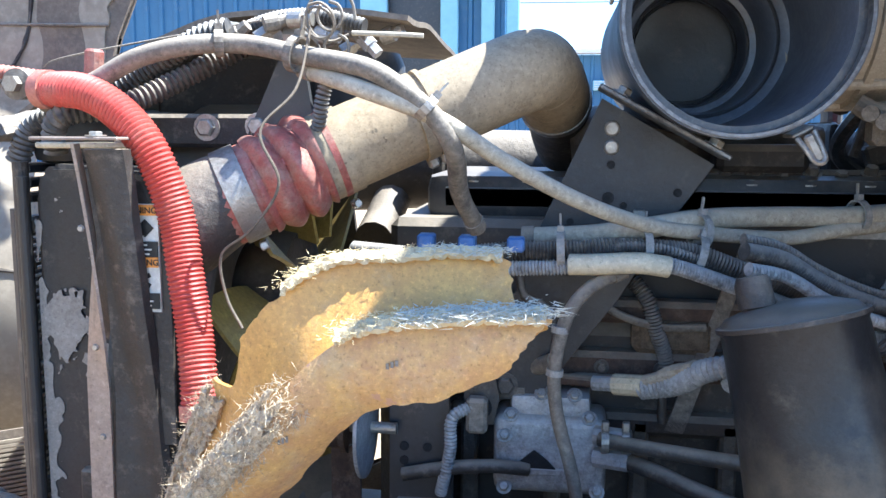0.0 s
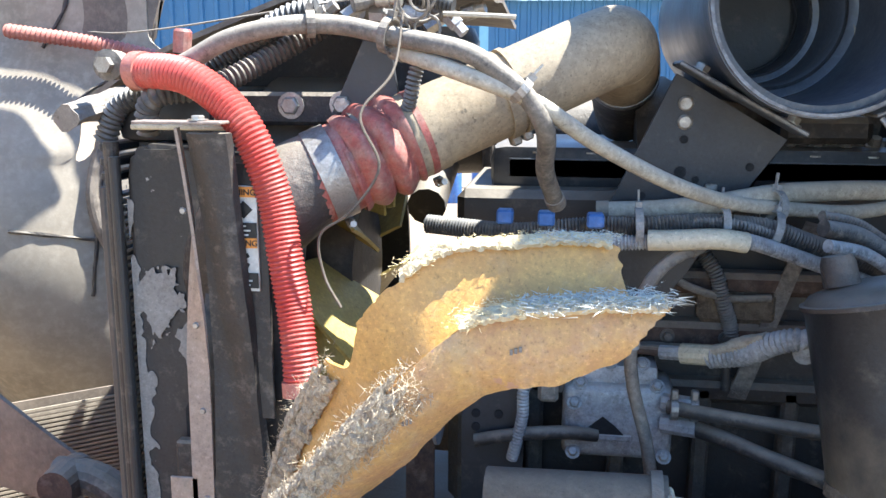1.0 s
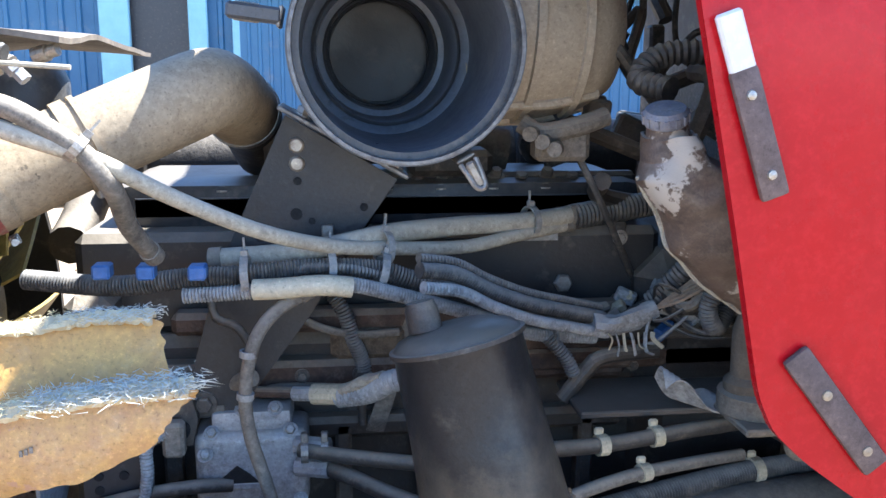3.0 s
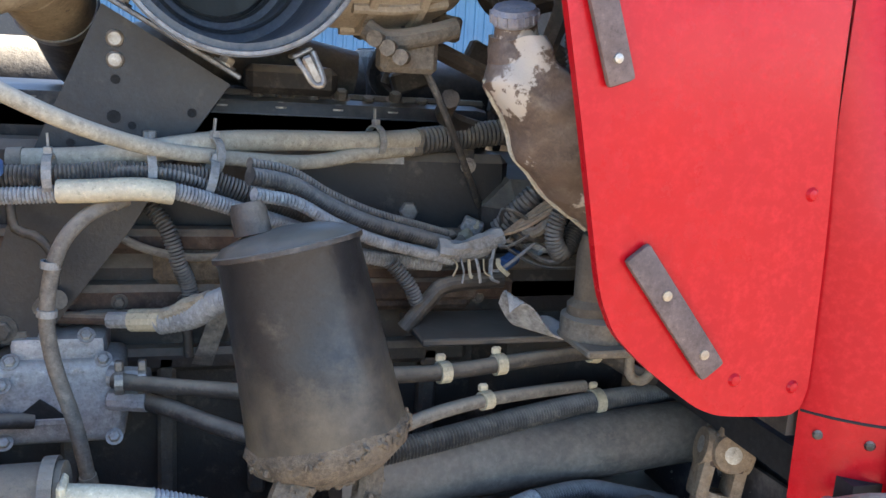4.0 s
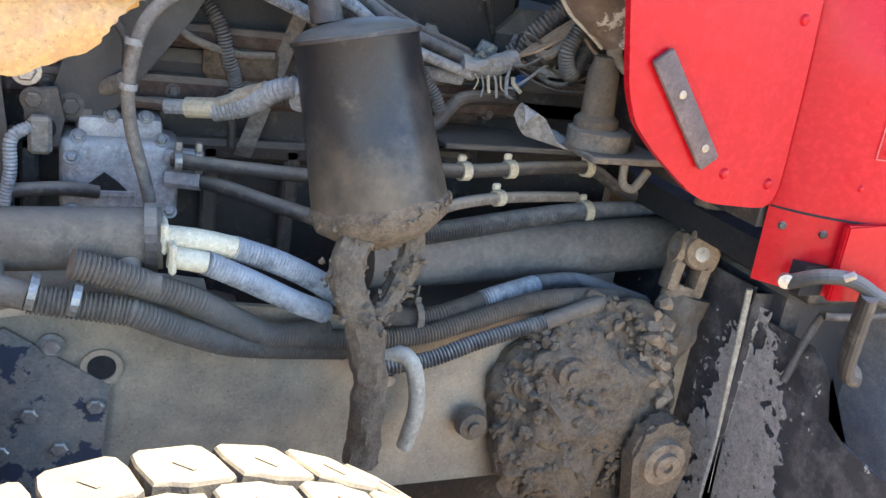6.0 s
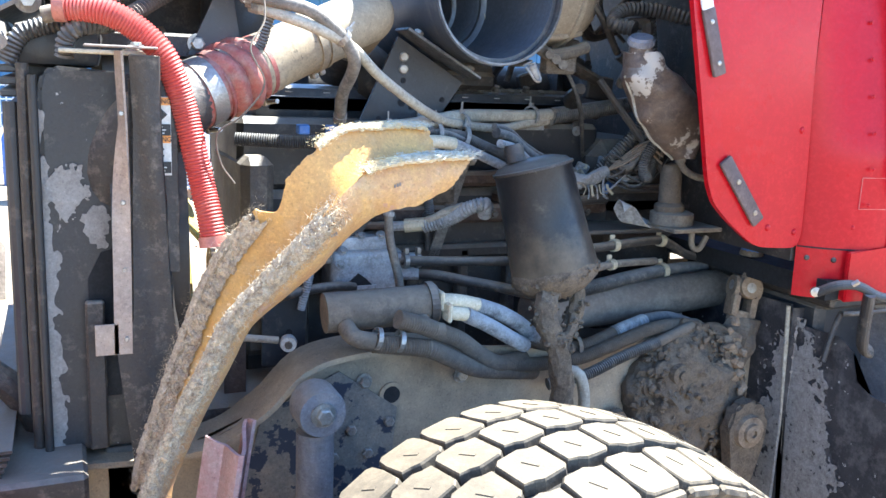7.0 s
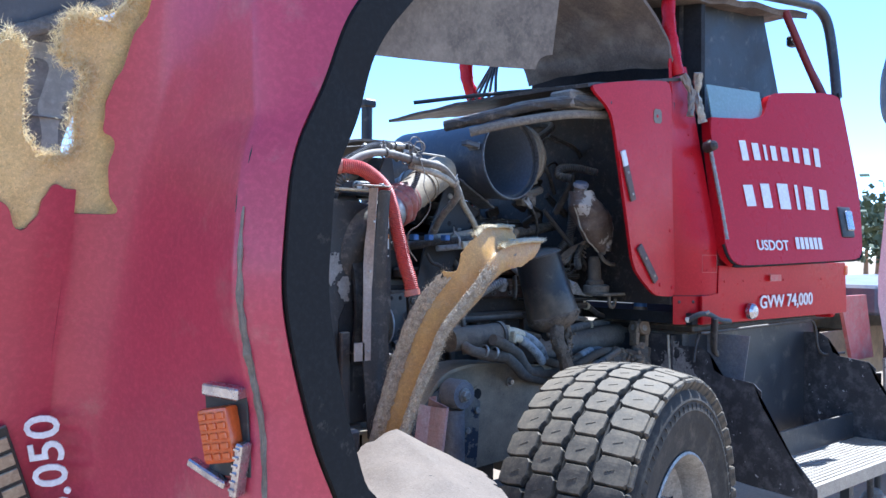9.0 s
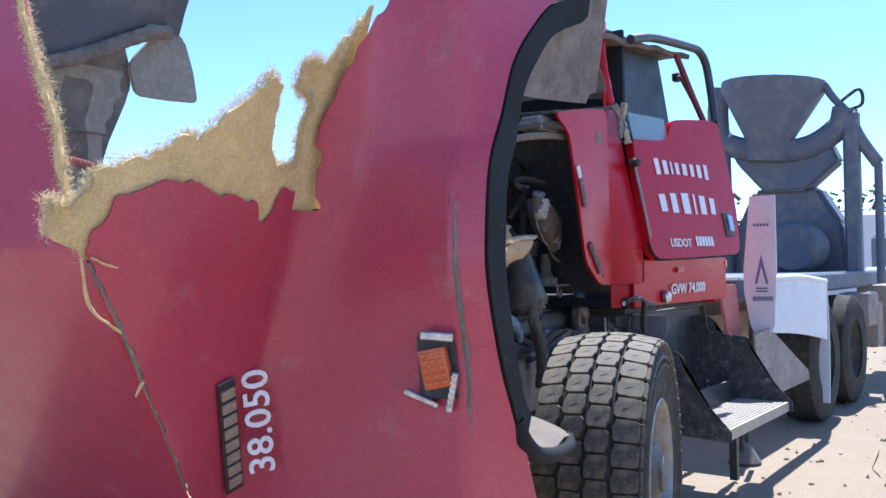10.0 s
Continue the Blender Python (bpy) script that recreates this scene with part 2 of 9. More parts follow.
    "fender_in": mat("brown_fender_underside", (0.19, 0.15, 0.115), 0.8, col2=(0.10, 0.085, 0.07), big=4, dust=0.4, bump=0.3, grit=False),
    "liner": mat("grey_tan_liner", (0.35, 0.295, 0.225), 0.75, col2=(0.23, 0.195, 0.15), big=2.0, fine=40, dust=0.3, dust_col=(0.43, 0.365, 0.28), bump=0.12, grit=False),
    "shell": mat("dark_grey_moulding", (0.075, 0.076, 0.085), 0.55, col2=(0.11, 0.105, 0.105), big=3, dust=0.3, dust_col=(0.26, 0.235, 0.21), bump=0.1, grit=False),
    "lip_rubber": mat("black_rubber_lip", (0.010, 0.010, 0.010), 0.75, col2=(0.018, 0.017, 0.016), dust=0.05, bump=0.1, spec=0.2),
    "fin": mat("condenser_fin", (0.30, 0.31, 0.31), 0.65, metal=0.0, col2=(0.20, 0.20, 0.195), big=8, dust=0.3),
    "core": mat("radiator_core", (0.022, 0.02, 0.018), 0.7, dust=0.2),
    "fan": mat("yellow_fan_plastic", (0.42, 0.30, 0.075), 0.55, col2=(0.29, 0.21, 0.07), big=8, dust=0.3, dust_col=(0.34, 0.26, 0.14)),
    "tyre": mat("dusty_tyre_rubber", (0.026, 0.023, 0.020), 0.85, col2=(0.06, 0.052, 0.042), big=7, dust=0.32, dust_col=(0.17, 0.14, 0.105), bump=0.3, spec=0.25),
    "tread": mat("worn_tread_rubber", (0.042, 0.036, 0.030), 0.75, col2=(0.080, 0.068, 0.052), big=14, dust=0.35, dust_col=(0.25, 0.19, 0.12), bump=0.3, pale_top=0.35, pale_top_col=(0.36, 0.28, 0.18), spec=0.3),
    "rim": mat("dusty_aluminium_rim", (0.34, 0.33, 0.31), 0.5, metal=0.4, col2=(0.16, 0.145, 0.13), big=14, dust=0.4, dust_col=(0.36, 0.32, 0.27)),
    "white": mat("weathered_white_paint", (0.68, 0.68, 0.70), 0.5, col2=(0.56, 0.56, 0.58), big=3, dust=0.15, bump=0.08),
    "letter": mat("white_lettering", (0.78, 0.76, 0.76), 0.5, col2=(0.66, 0.6, 0.6), big=25, bump=0.05),
    "grey_bar": mat("grey_print", (0.16, 0.18, 0.28), 0.6),
    "orange_lens": mat("amber_lens", (0.58, 0.10, 0.010), 0.3, col2=(0.42, 0.07, 0.01), coat=0.4, bump=0.15),
    "chrome": mat("scratched_chrome", (0.55, 0.54, 0.56), 0.25, metal=0.9, col2=(0.3, 0.27, 0.3), big=25, bump=0.2),
    "brass": mat("tarnished_badge", (0.42, 0.36, 0.27), 0.5, metal=0.5, col2=(0.28, 0.22, 0.16), big=30),
    "glass_edge": mat("pale_green_glass", (0.42, 0.55, 0.53), 0.12, col2=(0.38, 0.5, 0.48), trans=0.5, bump=0.0),
    "tank": mat("stained_tank_plastic", (0.16, 0.11, 0.08), 0.5, col2=(0.07, 0.05, 0.042), big=22, dust=0.2, chip=(0.52, 0.46, 0.39), chip_at=0.555, chip_scale=9, bump=0.25, pale_top=0.5, pale_top_col=(0.46, 0.41, 0.35)),
    "cap_blue": mat("blue_grey_cap", (0.16, 0.17, 0.23), 0.6, col2=(0.30, 0.30, 0.32), big=40, dust=0.4),
    "warn_orange": mat("orange_label", (0.80, 0.30, 0.05), 0.5, dust=0.15),
    "warn_white": mat("white_label", (0.68, 0.66, 0.60), 0.5, dust=0.2),
    "ink": mat("black_ink", (0.012, 0.012, 0.012), 0.5),
    "roof_brown": mat("crushed_roof_lining", (0.14, 0.105, 0.082), 0.9, col2=(0.07, 0.056, 0.047), big=3, dust=0.35, bump=0.6),
    # near-black that stands in for shade inside the cabin and drilled holes
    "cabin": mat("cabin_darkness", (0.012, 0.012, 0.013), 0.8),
    "blue_wall": mat("blue_corrugated_sheet", (0.035, 0.13, 0.25), 0.5, col2=(0.03, 0.10, 0.20), big=0.5, dust=0.12, bump=0.05),
    "blue_trim": mat("light_blue_trim", (0.24, 0.48, 0.58), 0.5, col2=(0.20, 0.40, 0.50), big=2, dust=0.1),
    "wood": mat("pallet_wood", (0.40, 0.22, 0.11), 0.8, col2=(0.28, 0.16, 0.09), big=6, bump=0.4),
    "wrap": mat("wrapped_wheel_aluminium", (0.62, 0.62, 0.63), 0.35, metal=0.4, col2=(0.42, 0.42, 0.44), big=8, bump=0.3),
    "equip": mat("grey_mixer_steel", (0.085, 0.10, 0.13), 0.6, col2=(0.12, 0.13, 0.155), big=2, dust=0.3),
    "equip_rust": mat("spattered_beige_steel", (0.30, 0.255, 0.22), 0.75, col2=(0.18, 0.14, 0.115), big=5, dust=0.4, chip=(0.09, 0.07, 0.06), chip_at=0.6, chip_scale=40),
    "leaf": mat("yellowish_weeds", (0.16, 0.17, 0.05), 0.8, col2=(0.24, 0.20, 0.08), big=1.5),
    "tree_leaf": mat("far_foliage", (0.075, 0.10, 0.05), 0.8, col2=(0.11, 0.12, 0.06), big=1.0),
    "perforated": mat("galvanised_step", (0.40, 0.35, 0.28), 0.55, metal=0.3, col2=(0.28, 0.24, 0.19), big=12, dust=0.4, bump=0.2),
}


def ground_material():
    m = bpy.data.materials.new("dusty_yard")
    m.use_nodes = True
    n, l = m.node_tree.nodes, m.node_tree.links
    bsdf = n["Principled BSDF"]
    tc = n.new("ShaderNodeTexCoord")
    cols = []
    for scale, lo, hi in ((0.35, 0.35, 0.7), (3.0, 0.3, 0.75), (60.0, 0.3, 0.8)):
        k = n.new("ShaderNodeTexNoise")
        k.inputs["Scale"].default_value, k.inputs["Detail"].default_value = scale, 6
        l.new(tc.outputs["Object"], k.inputs["Vector"])
        r = n.new("ShaderNodeMapRange")
        r.inputs[1].default_value, r.inputs[2].default_value = lo, hi
        l.new(k.outputs[0], r.inputs[0])
        cols.append((k, r))
    prev = (0.37, 0.26, 0.155)
    for (k, r), c in zip(cols, ((0.27, 0.20, 0.13), (0.35, 0.265, 0.175), (0.235, 0.175, 0.115))):
        x = n.new("ShaderNodeMix")
        x.data_type = "RGBA"
        l.new(r.outputs[0], x.inputs[0])
        if isinstance(prev, tuple):
            x.inputs[6].default_value = (*prev, 1)
        else:
            l.new(prev, x.inputs[6])
        x.inputs[7].default_value = (*c, 1)
        prev = x.outputs[2]
    l.new(prev, bsdf.inputs["Base Color"])
    bsdf.inputs["Roughness"].default_value = 0.95
    bp = n.new("ShaderNodeBump")
    bp.inputs["Strength"].default_value, bp.inputs["Distance"].default_value = 0.6, 0.01
    l.new(cols[2][0].outputs[0], bp.inputs["Height"])
    l.new(bp.outputs[0], bsdf.inputs["Normal"])
    return m


M["ground"] = ground_material()

# ---- building blocks ----
ORIGIN = {}


def thing(name, at, label, category, group="", kind=""):
    ob = new(name)
    ob.empty_display_size = 0.05
    ob.location = at
    ORIGIN[ob] = Vector(at)
    return tagged(ob, label, category, group, kind)


def part(name, bm, material, parent=None, label="", smooth=False, kind=""):
    """Links a bmesh in world places as one mesh under a thing or a part."""
    at = ORIGIN.get(parent, Vector())
    bmesh.ops.recalc_face_normals(bm, faces=bm.faces)
    bm.transform(Matrix.Translation(-at))
    me = bpy.data.meshes.new(name)
    bm.to_mesh(me)
    bm.free()
    if smooth:
        me.set_sharp_from_angle(angle=radians(42))
    else:
        me.polygons.foreach_set("use_smooth", [False] * len(me.polygons))
    if smooth:
        me.polygons.foreach_set("use_smooth", [True] * len(me.polygons))
    me.materials.append(M[material] if isinstance(material, str) else material)
    ob = new(name, me)
    if parent:
        ob.parent = parent
    ORIGIN[ob] = at
    return tagged(ob, label, kind=kind)


def solo(name, bm, material, label, category, group="", kind="", smooth=False):
    ob = part(name, bm, material, None, label, smooth, kind)
    return tagged(ob, label, category, group, kind)


def box(bm, c, s, m=None, bev=0.0, segs=1):
    mm = (m or Matrix()) @ Matrix.Translation(c) @ Matrix.Diagonal((*s, 1))
    made = bmesh.ops.create_cube(bm, size=1, matrix=mm)
    if bev:
        edges = list({e for v in made["verts"] for e in v.link_edges})
        bmesh.ops.bevel(bm, geom=edges, offset=bev, segments=segs, affect="EDGES", profile=0.6)
    return bm


def boxed(c, s, m=None, bev=0.0, segs=1):
    return box(bmesh.new(), c, s, m, bev, segs)


def spline(pts, n):
    """n points on a smooth curve through pts, evenly spread."""
    p = [Vector(q) for q in pts]
    if len(p) == 2:
        fine = [p[0].lerp(p[1], i / 40) for i in range(41)]
    else:
        p = [p[0] * 2 - p[1]] + p + [p[-1] * 2 - p[-2]]
        fine = []
        for i in range(1, len(p) - 2):
            a, b, c, d = p[i - 1:i + 3]
            for k in range(24):
                t = k / 24
                fine.append(0.5 * (2 * b + (c - a) * t + (2 * a - 5 * b + 4 * c - d) * t * t + (3 * b - a - 3 * c + d) * t ** 3))
        fine.append(p[-2])
    acc = [0.0]
    for a, b in zip(fine, fine[1:]):
        acc.append(acc[-1] + (b - a).length)
    out, j = [], 0
    for i in range(n):
        s = acc[-1] * i / (n - 1)
        while j < len(acc) - 2 and acc[j + 1] < s:
            j += 1
        f = (s - acc[j]) / max(1e-9, acc[j + 1] - acc[j])
        out.append(fine[j].lerp(fine[j + 1], min(1, f)))
    return out, acc[-1]


def sweep(bm, pts, r, seg=14, n=None, ribs=0.0, pitch=0.007, lumpy=0.0, caps=True, flat=1.0, ends=None):
    """A tube along a smooth curve. ribs: depth of rings at that pitch. r: a number or a function of 0..1."""
    line, length = spline(pts, 8)
    if ribs:
        n = max(8, int(length / pitch) * 4)
    n = n or max(8, min(90, int(length / 0.012)))
    line, length = spline(pts, n)
    up = Vector((0.13, 0.31, 0.94))
    prev = None
    rings = []
    for i, p in enumerate(line):
        tan = (line[min(i + 1, n - 1)] - line[max(i - 1, 0)]).normalized()
        if prev is None:
            side = tan.cross(up).normalized()
        else:
            side = (prev - tan * prev.dot(tan)).normalized()
        prev = side
        other = tan.cross(side)
        rad = r(i / (n - 1)) if callable(r) else r
        if ribs:
            rad -= ribs * (0.0, 0.35, 1.0, 0.35)[i % 4]
        ring = []
        for k in range(seg):
            a = 2 * math.pi * k / seg
            q = rad
            if lumpy:
                q *= 1 + lumpy * noise.noise(p * 28 + Vector((k * 0.7, 0, 0)))
            ring.append(bm.verts.new(p + side * math.cos(a) * q + other * math.sin(a) * q * flat))
        rings.append(ring)
    for a, b in zip(rings, rings[1:]):
        for k in range(seg):
            bm.faces.new((a[k], a[(k + 1) % seg], b[(k + 1) % seg], b[k]))
    if caps:
        bm.faces.new(rings[0][::-1])
        bm.faces.new(rings[-1])
    return bm


def tube(pts, r, **kw):
    return sweep(bmesh.new(), pts, r, **kw)


def axis_matrix(p, d):
    """Local z along d, at p."""
    q = Vector(d).to_track_quat("Z", "Y")
    return Matrix.Translation(p) @ q.to_matrix().to_4x4()


def lathe(bm, prof, m, seg=32, wob=0.0):
    """Turns (radius, height) points about the local z of m."""
    rings = []
    for r, h in prof:
        ring = []
        for k in range(seg):
            a = 2 * math.pi * k / seg
            rr = r * (1 + wob * noise.noise(Vector((math.cos(a) * 2, math.sin(a) * 2, h * 9))))
            ring.append(bm.verts.new(m @ Vector((rr * math.cos(a), rr * math.sin(a), h))))
        rings.append(ring)
    for a, b in zip(rings, rings[1:]):
        for k in range(seg):
            bm.faces.new((a[k], a[(k + 1) % seg], b[(k + 1) % seg], b[k]))
    bmesh.ops.remove_doubles(bm, verts=bm.verts, dist=1e-6)
    return bm


def turned(prof, p, d, seg=32, wob=0.0):
    return lathe(bmesh.new(), prof, axis_matrix(p, d), seg, wob)


def prism(bm, poly, m, t, bev=0.0):
    """A flat plate: the outline poly in the local xy of m, t thick along local z."""
    low = [bm.verts.new(m @ Vector((x, y, 0))) for x, y in poly]
    high = [bm.verts.new(m @ Vector((x, y, t))) for x, y in poly]
    f = [bm.faces.new(low[::-1]), bm.faces.new(high)]
    for i in range(len(poly)):
        j = (i + 1) % len(poly)
        f.append(bm.faces.new((low[i], low[j], high[j], high[i])))
    if bev:
        bmesh.ops.bevel(bm, geom=list({e for q in f for e in q.edges}), offset=bev, segments=2, affect="EDGES")
    bmesh.ops.triangulate(bm, faces=[q for q in bm.faces if len(q.verts) > 4])
    return bm


XZ = Matrix(((1, 0, 0, 0), (0, 0, 1, 0), (0, 1, 0, 0), (0, 0, 0, 1)))  # local (x, y) to world (x, z), depth along +y
YZ = Matrix(((0, 0, 1, 0), (1, 0, 0, 0), (0, 1, 0, 0), (0, 0, 0, 1)))  # local (x, y) to world (y, z), depth along +x


def plate_xz(poly, y, t, bev=0.0):
    return prism(bmesh.new(), poly, Matrix.Translation((0, y, 0)) @ XZ, t, bev)


def plate_yz(poly, x, t, bev=0.0):
    return prism(bmesh.new(), poly, Matrix.Translation((x, 0, 0)) @ YZ, t, bev)


def sheet(bm, place, nu, nv, t, keep=None):
    """A sheet t thick over the surface place(u, v), u and v in 0..1; keep(point) tells which cells stand."""
    g = [[Vector(place(i / nu, j / nv)) for j in range(nv + 1)] for i in range(nu + 1)]
    nor = [[None] * (nv + 1) for _ in range(nu + 1)]
    for i in range(nu + 1):
        for j in range(nv + 1):
            du = g[min(i + 1, nu)][j] - g[max(i - 1, 0)][j]
            dv = g[i][min(j + 1, nv)] - g[i][max(j - 1, 0)]
            c = du.cross(dv)
            nor[i][j] = c.normalized() if c.length > 1e-12 else Vector((0, 0, 1))
    cells = {(i, j) for i in range(nu) for j in range(nv)
             if keep is None or keep((g[i][j] + g[i + 1][j + 1]) / 2, (i + 0.5) / nu, (j + 0.5) / nv)}
    top, low = {}, {}
    if keep is not None:
        # even out the stepped line along which cells were torn away
        rim = {}
        for i, j in cells:
            for a, b, nb in (((i, j), (i, j + 1), (i - 1, j)), ((i + 1, j), (i + 1, j + 1), (i + 1, j)), ((i, j), (i + 1, j), (i, j - 1)), ((i, j + 1), (i + 1, j + 1), (i, j + 1))):
                if nb not in cells:
                    rim.setdefault(a, []).append(b)
                    rim.setdefault(b, []).append(a)
        for _ in range(3):
            moved = {k: g[k[0]][k[1]] * 0.4 + (g[q[0][0]][q[0][1]] + g[q[1][0]][q[1][1]]) * 0.3 for k, q in rim.items() if len(q) == 2 and 0 < k[0] < nu and 0 < k[1] < nv}
            for k, p in moved.items():
                g[k[0]][k[1]] = p

    def vert(d, i, j, off):
        if (i, j) not in d:
            d[i, j] = bm.verts.new(g[i][j] + nor[i][j] * off)
        return d[i, j]

    for i, j in cells:
        q = ((i, j), (i + 1, j), (i + 1, j + 1), (i, j + 1))
        bm.faces.new([vert(top, *k, t / 2) for k in q])
        bm.faces.new([vert(low, *k, -t / 2) for k in q][::-1])
        for (a, b), nb in (((0, 3), (i - 1, j)), ((2, 1), (i + 1, j)), ((1, 0), (i, j - 1)), ((3, 2), (i, j + 1))):
            if nb not in cells:
                bm.faces.new((vert(top, *q[a], t / 2), vert(top, *q[b], t / 2), vert(low, *q[b], -t / 2), vert(low, *q[a], -t / 2)))
    return bm


def inside(poly, x, y):
    hit = False
    for (x0, y0), (x1, y1) in zip(poly, poly[1:] + poly[:1]):
        if (y0 > y) != (y1 > y) and x < (x1 - x0) * (y - y0) / (y1 - y0) + x0:
            hit = not hit
    return hit


def smooth_outline(poly, cut=0.30):
    """Rounds the corners of an outline a little."""
    out = []
    n = len(poly)
    for i in range(n):
        p, q, r = Vector(poly[i - 1]), Vector(poly[i]), Vector(poly[(i + 1) % n])
        a, b = q.lerp(p, cut), q.lerp(r, cut)
        for k in range(4):
            t = k / 3
            out.append(tuple(a.lerp(q, t).lerp(q.lerp(b, t), t)))
    return out


def bolt(parent, p, d, r=0.012, h=0.010, washer=True, material="bolt", name="bolt"):
    bm = bmesh.new()
    m = axis_matrix(p, d)
    if washer:
        lathe(bm, [(0, 0), (r * 1.45, 0), (r * 1.45, h * 0.25), (0, h * 0.25)], m, 14)
    lathe(bm, [(0, h * 0.2), (r, h * 0.2), (r, h * 0.85), (r * 0.8, h), (0, h)], m, 6)
    return part(name, bm, material, parent)


def fibres(bm, line, count, size, spread, lean=(0, 0, 1), seed=1, flat=1.0):
    """Loose glass strands along a line of places."""
    rnd = random.Random(seed)
    for _ in range(count):
        f = rnd.random() * (len(line) - 1)
        i = min(int(f), len(line) - 2)
        p = line[i].lerp(line[i + 1], f - i) + Vector([rnd.gauss(0, s) for s in spread])
        d = (Vector([rnd.gauss(0, 0.7) for _ in range(3)]) + Vector(lean)).normalized() * size * rnd.uniform(0.4, 1.5)
        d.z *= flat
        s = d.cross(Vector((rnd.random(), rnd.random(), rnd.random()))).normalized() * size * 0.04
        o = d.cross(s).normalized() * s.length
        a = [bm.verts.new(p + s), bm.verts.new(p - s * 0.6 + o), bm.verts.new(p - s * 0.6 - o)]
        b = bm.verts.new(p + d)
        for k in range(3):
            bm.faces.new((a[k], a[(k + 1) % 3], b))
        bm.faces.new(a[::-1])
    return bm


def lettering(text, size, m, depth=0.002):
    """The built-in font as a mesh, in the local xy of m."""
    cu = bpy.data.curves.new("lettering", "FONT")
    cu.body, cu.size, cu.extrude, cu.resolution_u = text, size, depth, 3
    cu.offset = size * 0.012
    ob = new("lettering", cu)
    me = bpy.data.meshes.new_from_object(ob.evaluated_get(bpy.context.evaluated_depsgraph_get()))
    bpy.data.objects.remove(ob)
    bpy.data.curves.remove(cu)
    bm = bmesh.new()
    bm.from_mesh(me)
    bpy.data.meshes.remove(me)
    bm.transform(m)
    return bm


def frame_matrix(o, ex, ey):
    """Local x along ex, local y as near ey as it can be, at o."""
    ex = Vector(ex).normalized()
    ez = ex.cross(Vector(ey)).normalized()
    ey = ez.cross(ex)
    m = Matrix((ex, ey, ez)).transposed().to_4x4()
    m.translation = o
    return m

# ---- ground and distance ----
GZ = 0.06


def rolling_ground():
    bm = bmesh.new()
    xs = [-400, -120, -40, -15, -6, -2, 0, 2, 4, 6, 8, 11, 15, 20, 40, 120, 400]
    rows = []
    for y in xs:
        rows.append([bm.verts.new((x, y, GZ + (0.0 if abs(x) < 12 and abs(y) < 12 else 0.03 * noise.noise(Vector((x, y, 0)) * 0.07)))) for x in xs])
    for a, b in zip(rows, rows[1:]):
        for i in range(len(xs) - 1):
            bm.faces.new((a[i], a[i + 1], b[i + 1], b[i]))
    return bm


solo("ground", rolling_ground(), "ground", "dry tan dirt and concrete yard with dust and pebbles", "ground", kind="structure")


def pebbles():
    bm = bmesh.new()
    rnd = random.Random(4)
    for _ in range(900):
        x, y = rnd.uniform(1.0, 16), rnd.uniform(-1.2, 3.2)
        if rnd.random() < 0.25:
            x, y = rnd.uniform(-4, 3), rnd.uniform(4, 14)
        s = rnd.uniform(0.004, 0.022)
        m = Matrix.Translation((x, y, GZ + s * 0.2)) @ Euler((rnd.random() * 6, rnd.random() * 6, 0)).to_matrix().to_4x4() @ Matrix.Diagonal((s, s * 1.4, s * 0.7, 1))
        bmesh.ops.create_icosphere(bm, subdivisions=1, radius=1, matrix=m)
    return bm


solo("gravel", pebbles(), "ground", "loose pebbles strewn over the dirt yard", "gravel", kind="stuff")


def weeds():
    bm = bmesh.new()
    rnd = random.Random(9)
    for _ in range(2600):
        u = rnd.random() ** 0.7
        x, y = 2.3 + u * 16 + rnd.gauss(0, 0.2), -0.38 + rnd.gauss(0, 0.18) - 0.02 * u * 16
        h, w = rnd.uniform(0.05, 0.22), rnd.uniform(0.003, 0.007)
        a = rnd.random() * 6.3
        p, d, s = Vector((x, y, GZ)), Vector((rnd.gauss(0, 0.4), rnd.gauss(0, 0.4), 1)) * h, Vector((math.cos(a), math.sin(a), 0)) * w
        v = [bm.verts.new(p - s), bm.verts.new(p + s), bm.verts.new(p + d * 0.6 + s * 0.7), bm.verts.new(p + d + Vector((rnd.gauss(0, 0.03), rnd.gauss(0, 0.03), 0)))]
        bm.faces.new(v)
    return bm


solo("weeds", weeds(), "leaf", "dry yellow-green weeds growing on the edge of the yard", "weeds", kind="stuff")


def corrugated(bm, x0, x1, y, z0, z1, pitch, deep):
    n = int((x1 - x0) / pitch)
    for i in range(n):
        x = x0 + i * pitch
        pts = [(x, y), (x + pitch * 0.62, y), (x + pitch * 0.70, y - deep), (x + pitch * 0.92, y - deep), (x + pitch, y)]
        for (a, b), (c, d) in zip(pts, pts[1:]):
            bm.faces.new([bm.verts.new(q) for q in ((a, b, z0), (c, d, z0), (c, d, z1), (a, b, z1))])
    box(bm, ((x0 + x1) / 2, y + 0.15, (z0 + z1) / 2), (x1 - x0, 0.2, z1 - z0))
    return bm


tall = thing("warehouse", (-14, 32.16, GZ), "blue corrugated metal warehouse with light blue trim posts", "building", kind="structure")
part("wall", corrugated(bmesh.new(), -32.36, -6.83, 32.16, GZ, 12.31, 0.60, 0.09), "blue_wall", tall)
part("wall", corrugated(bmesh.new(), -4.19, -2.23, 32.16, GZ, 12.31, 0.60, 0.09), "blue_wall", tall)
for x0, x1 in ((-7.75, -6.74), (-4.76, -4.12), (-3.27, -2.81), (-2.35, -1.89)):
    part("trim_post", boxed(((x0 + x1) / 2, 31.88, 6.16), (x1 - x0, 0.3, 12.21), bev=0.04), "blue_trim", tall, "light blue painted trim post")
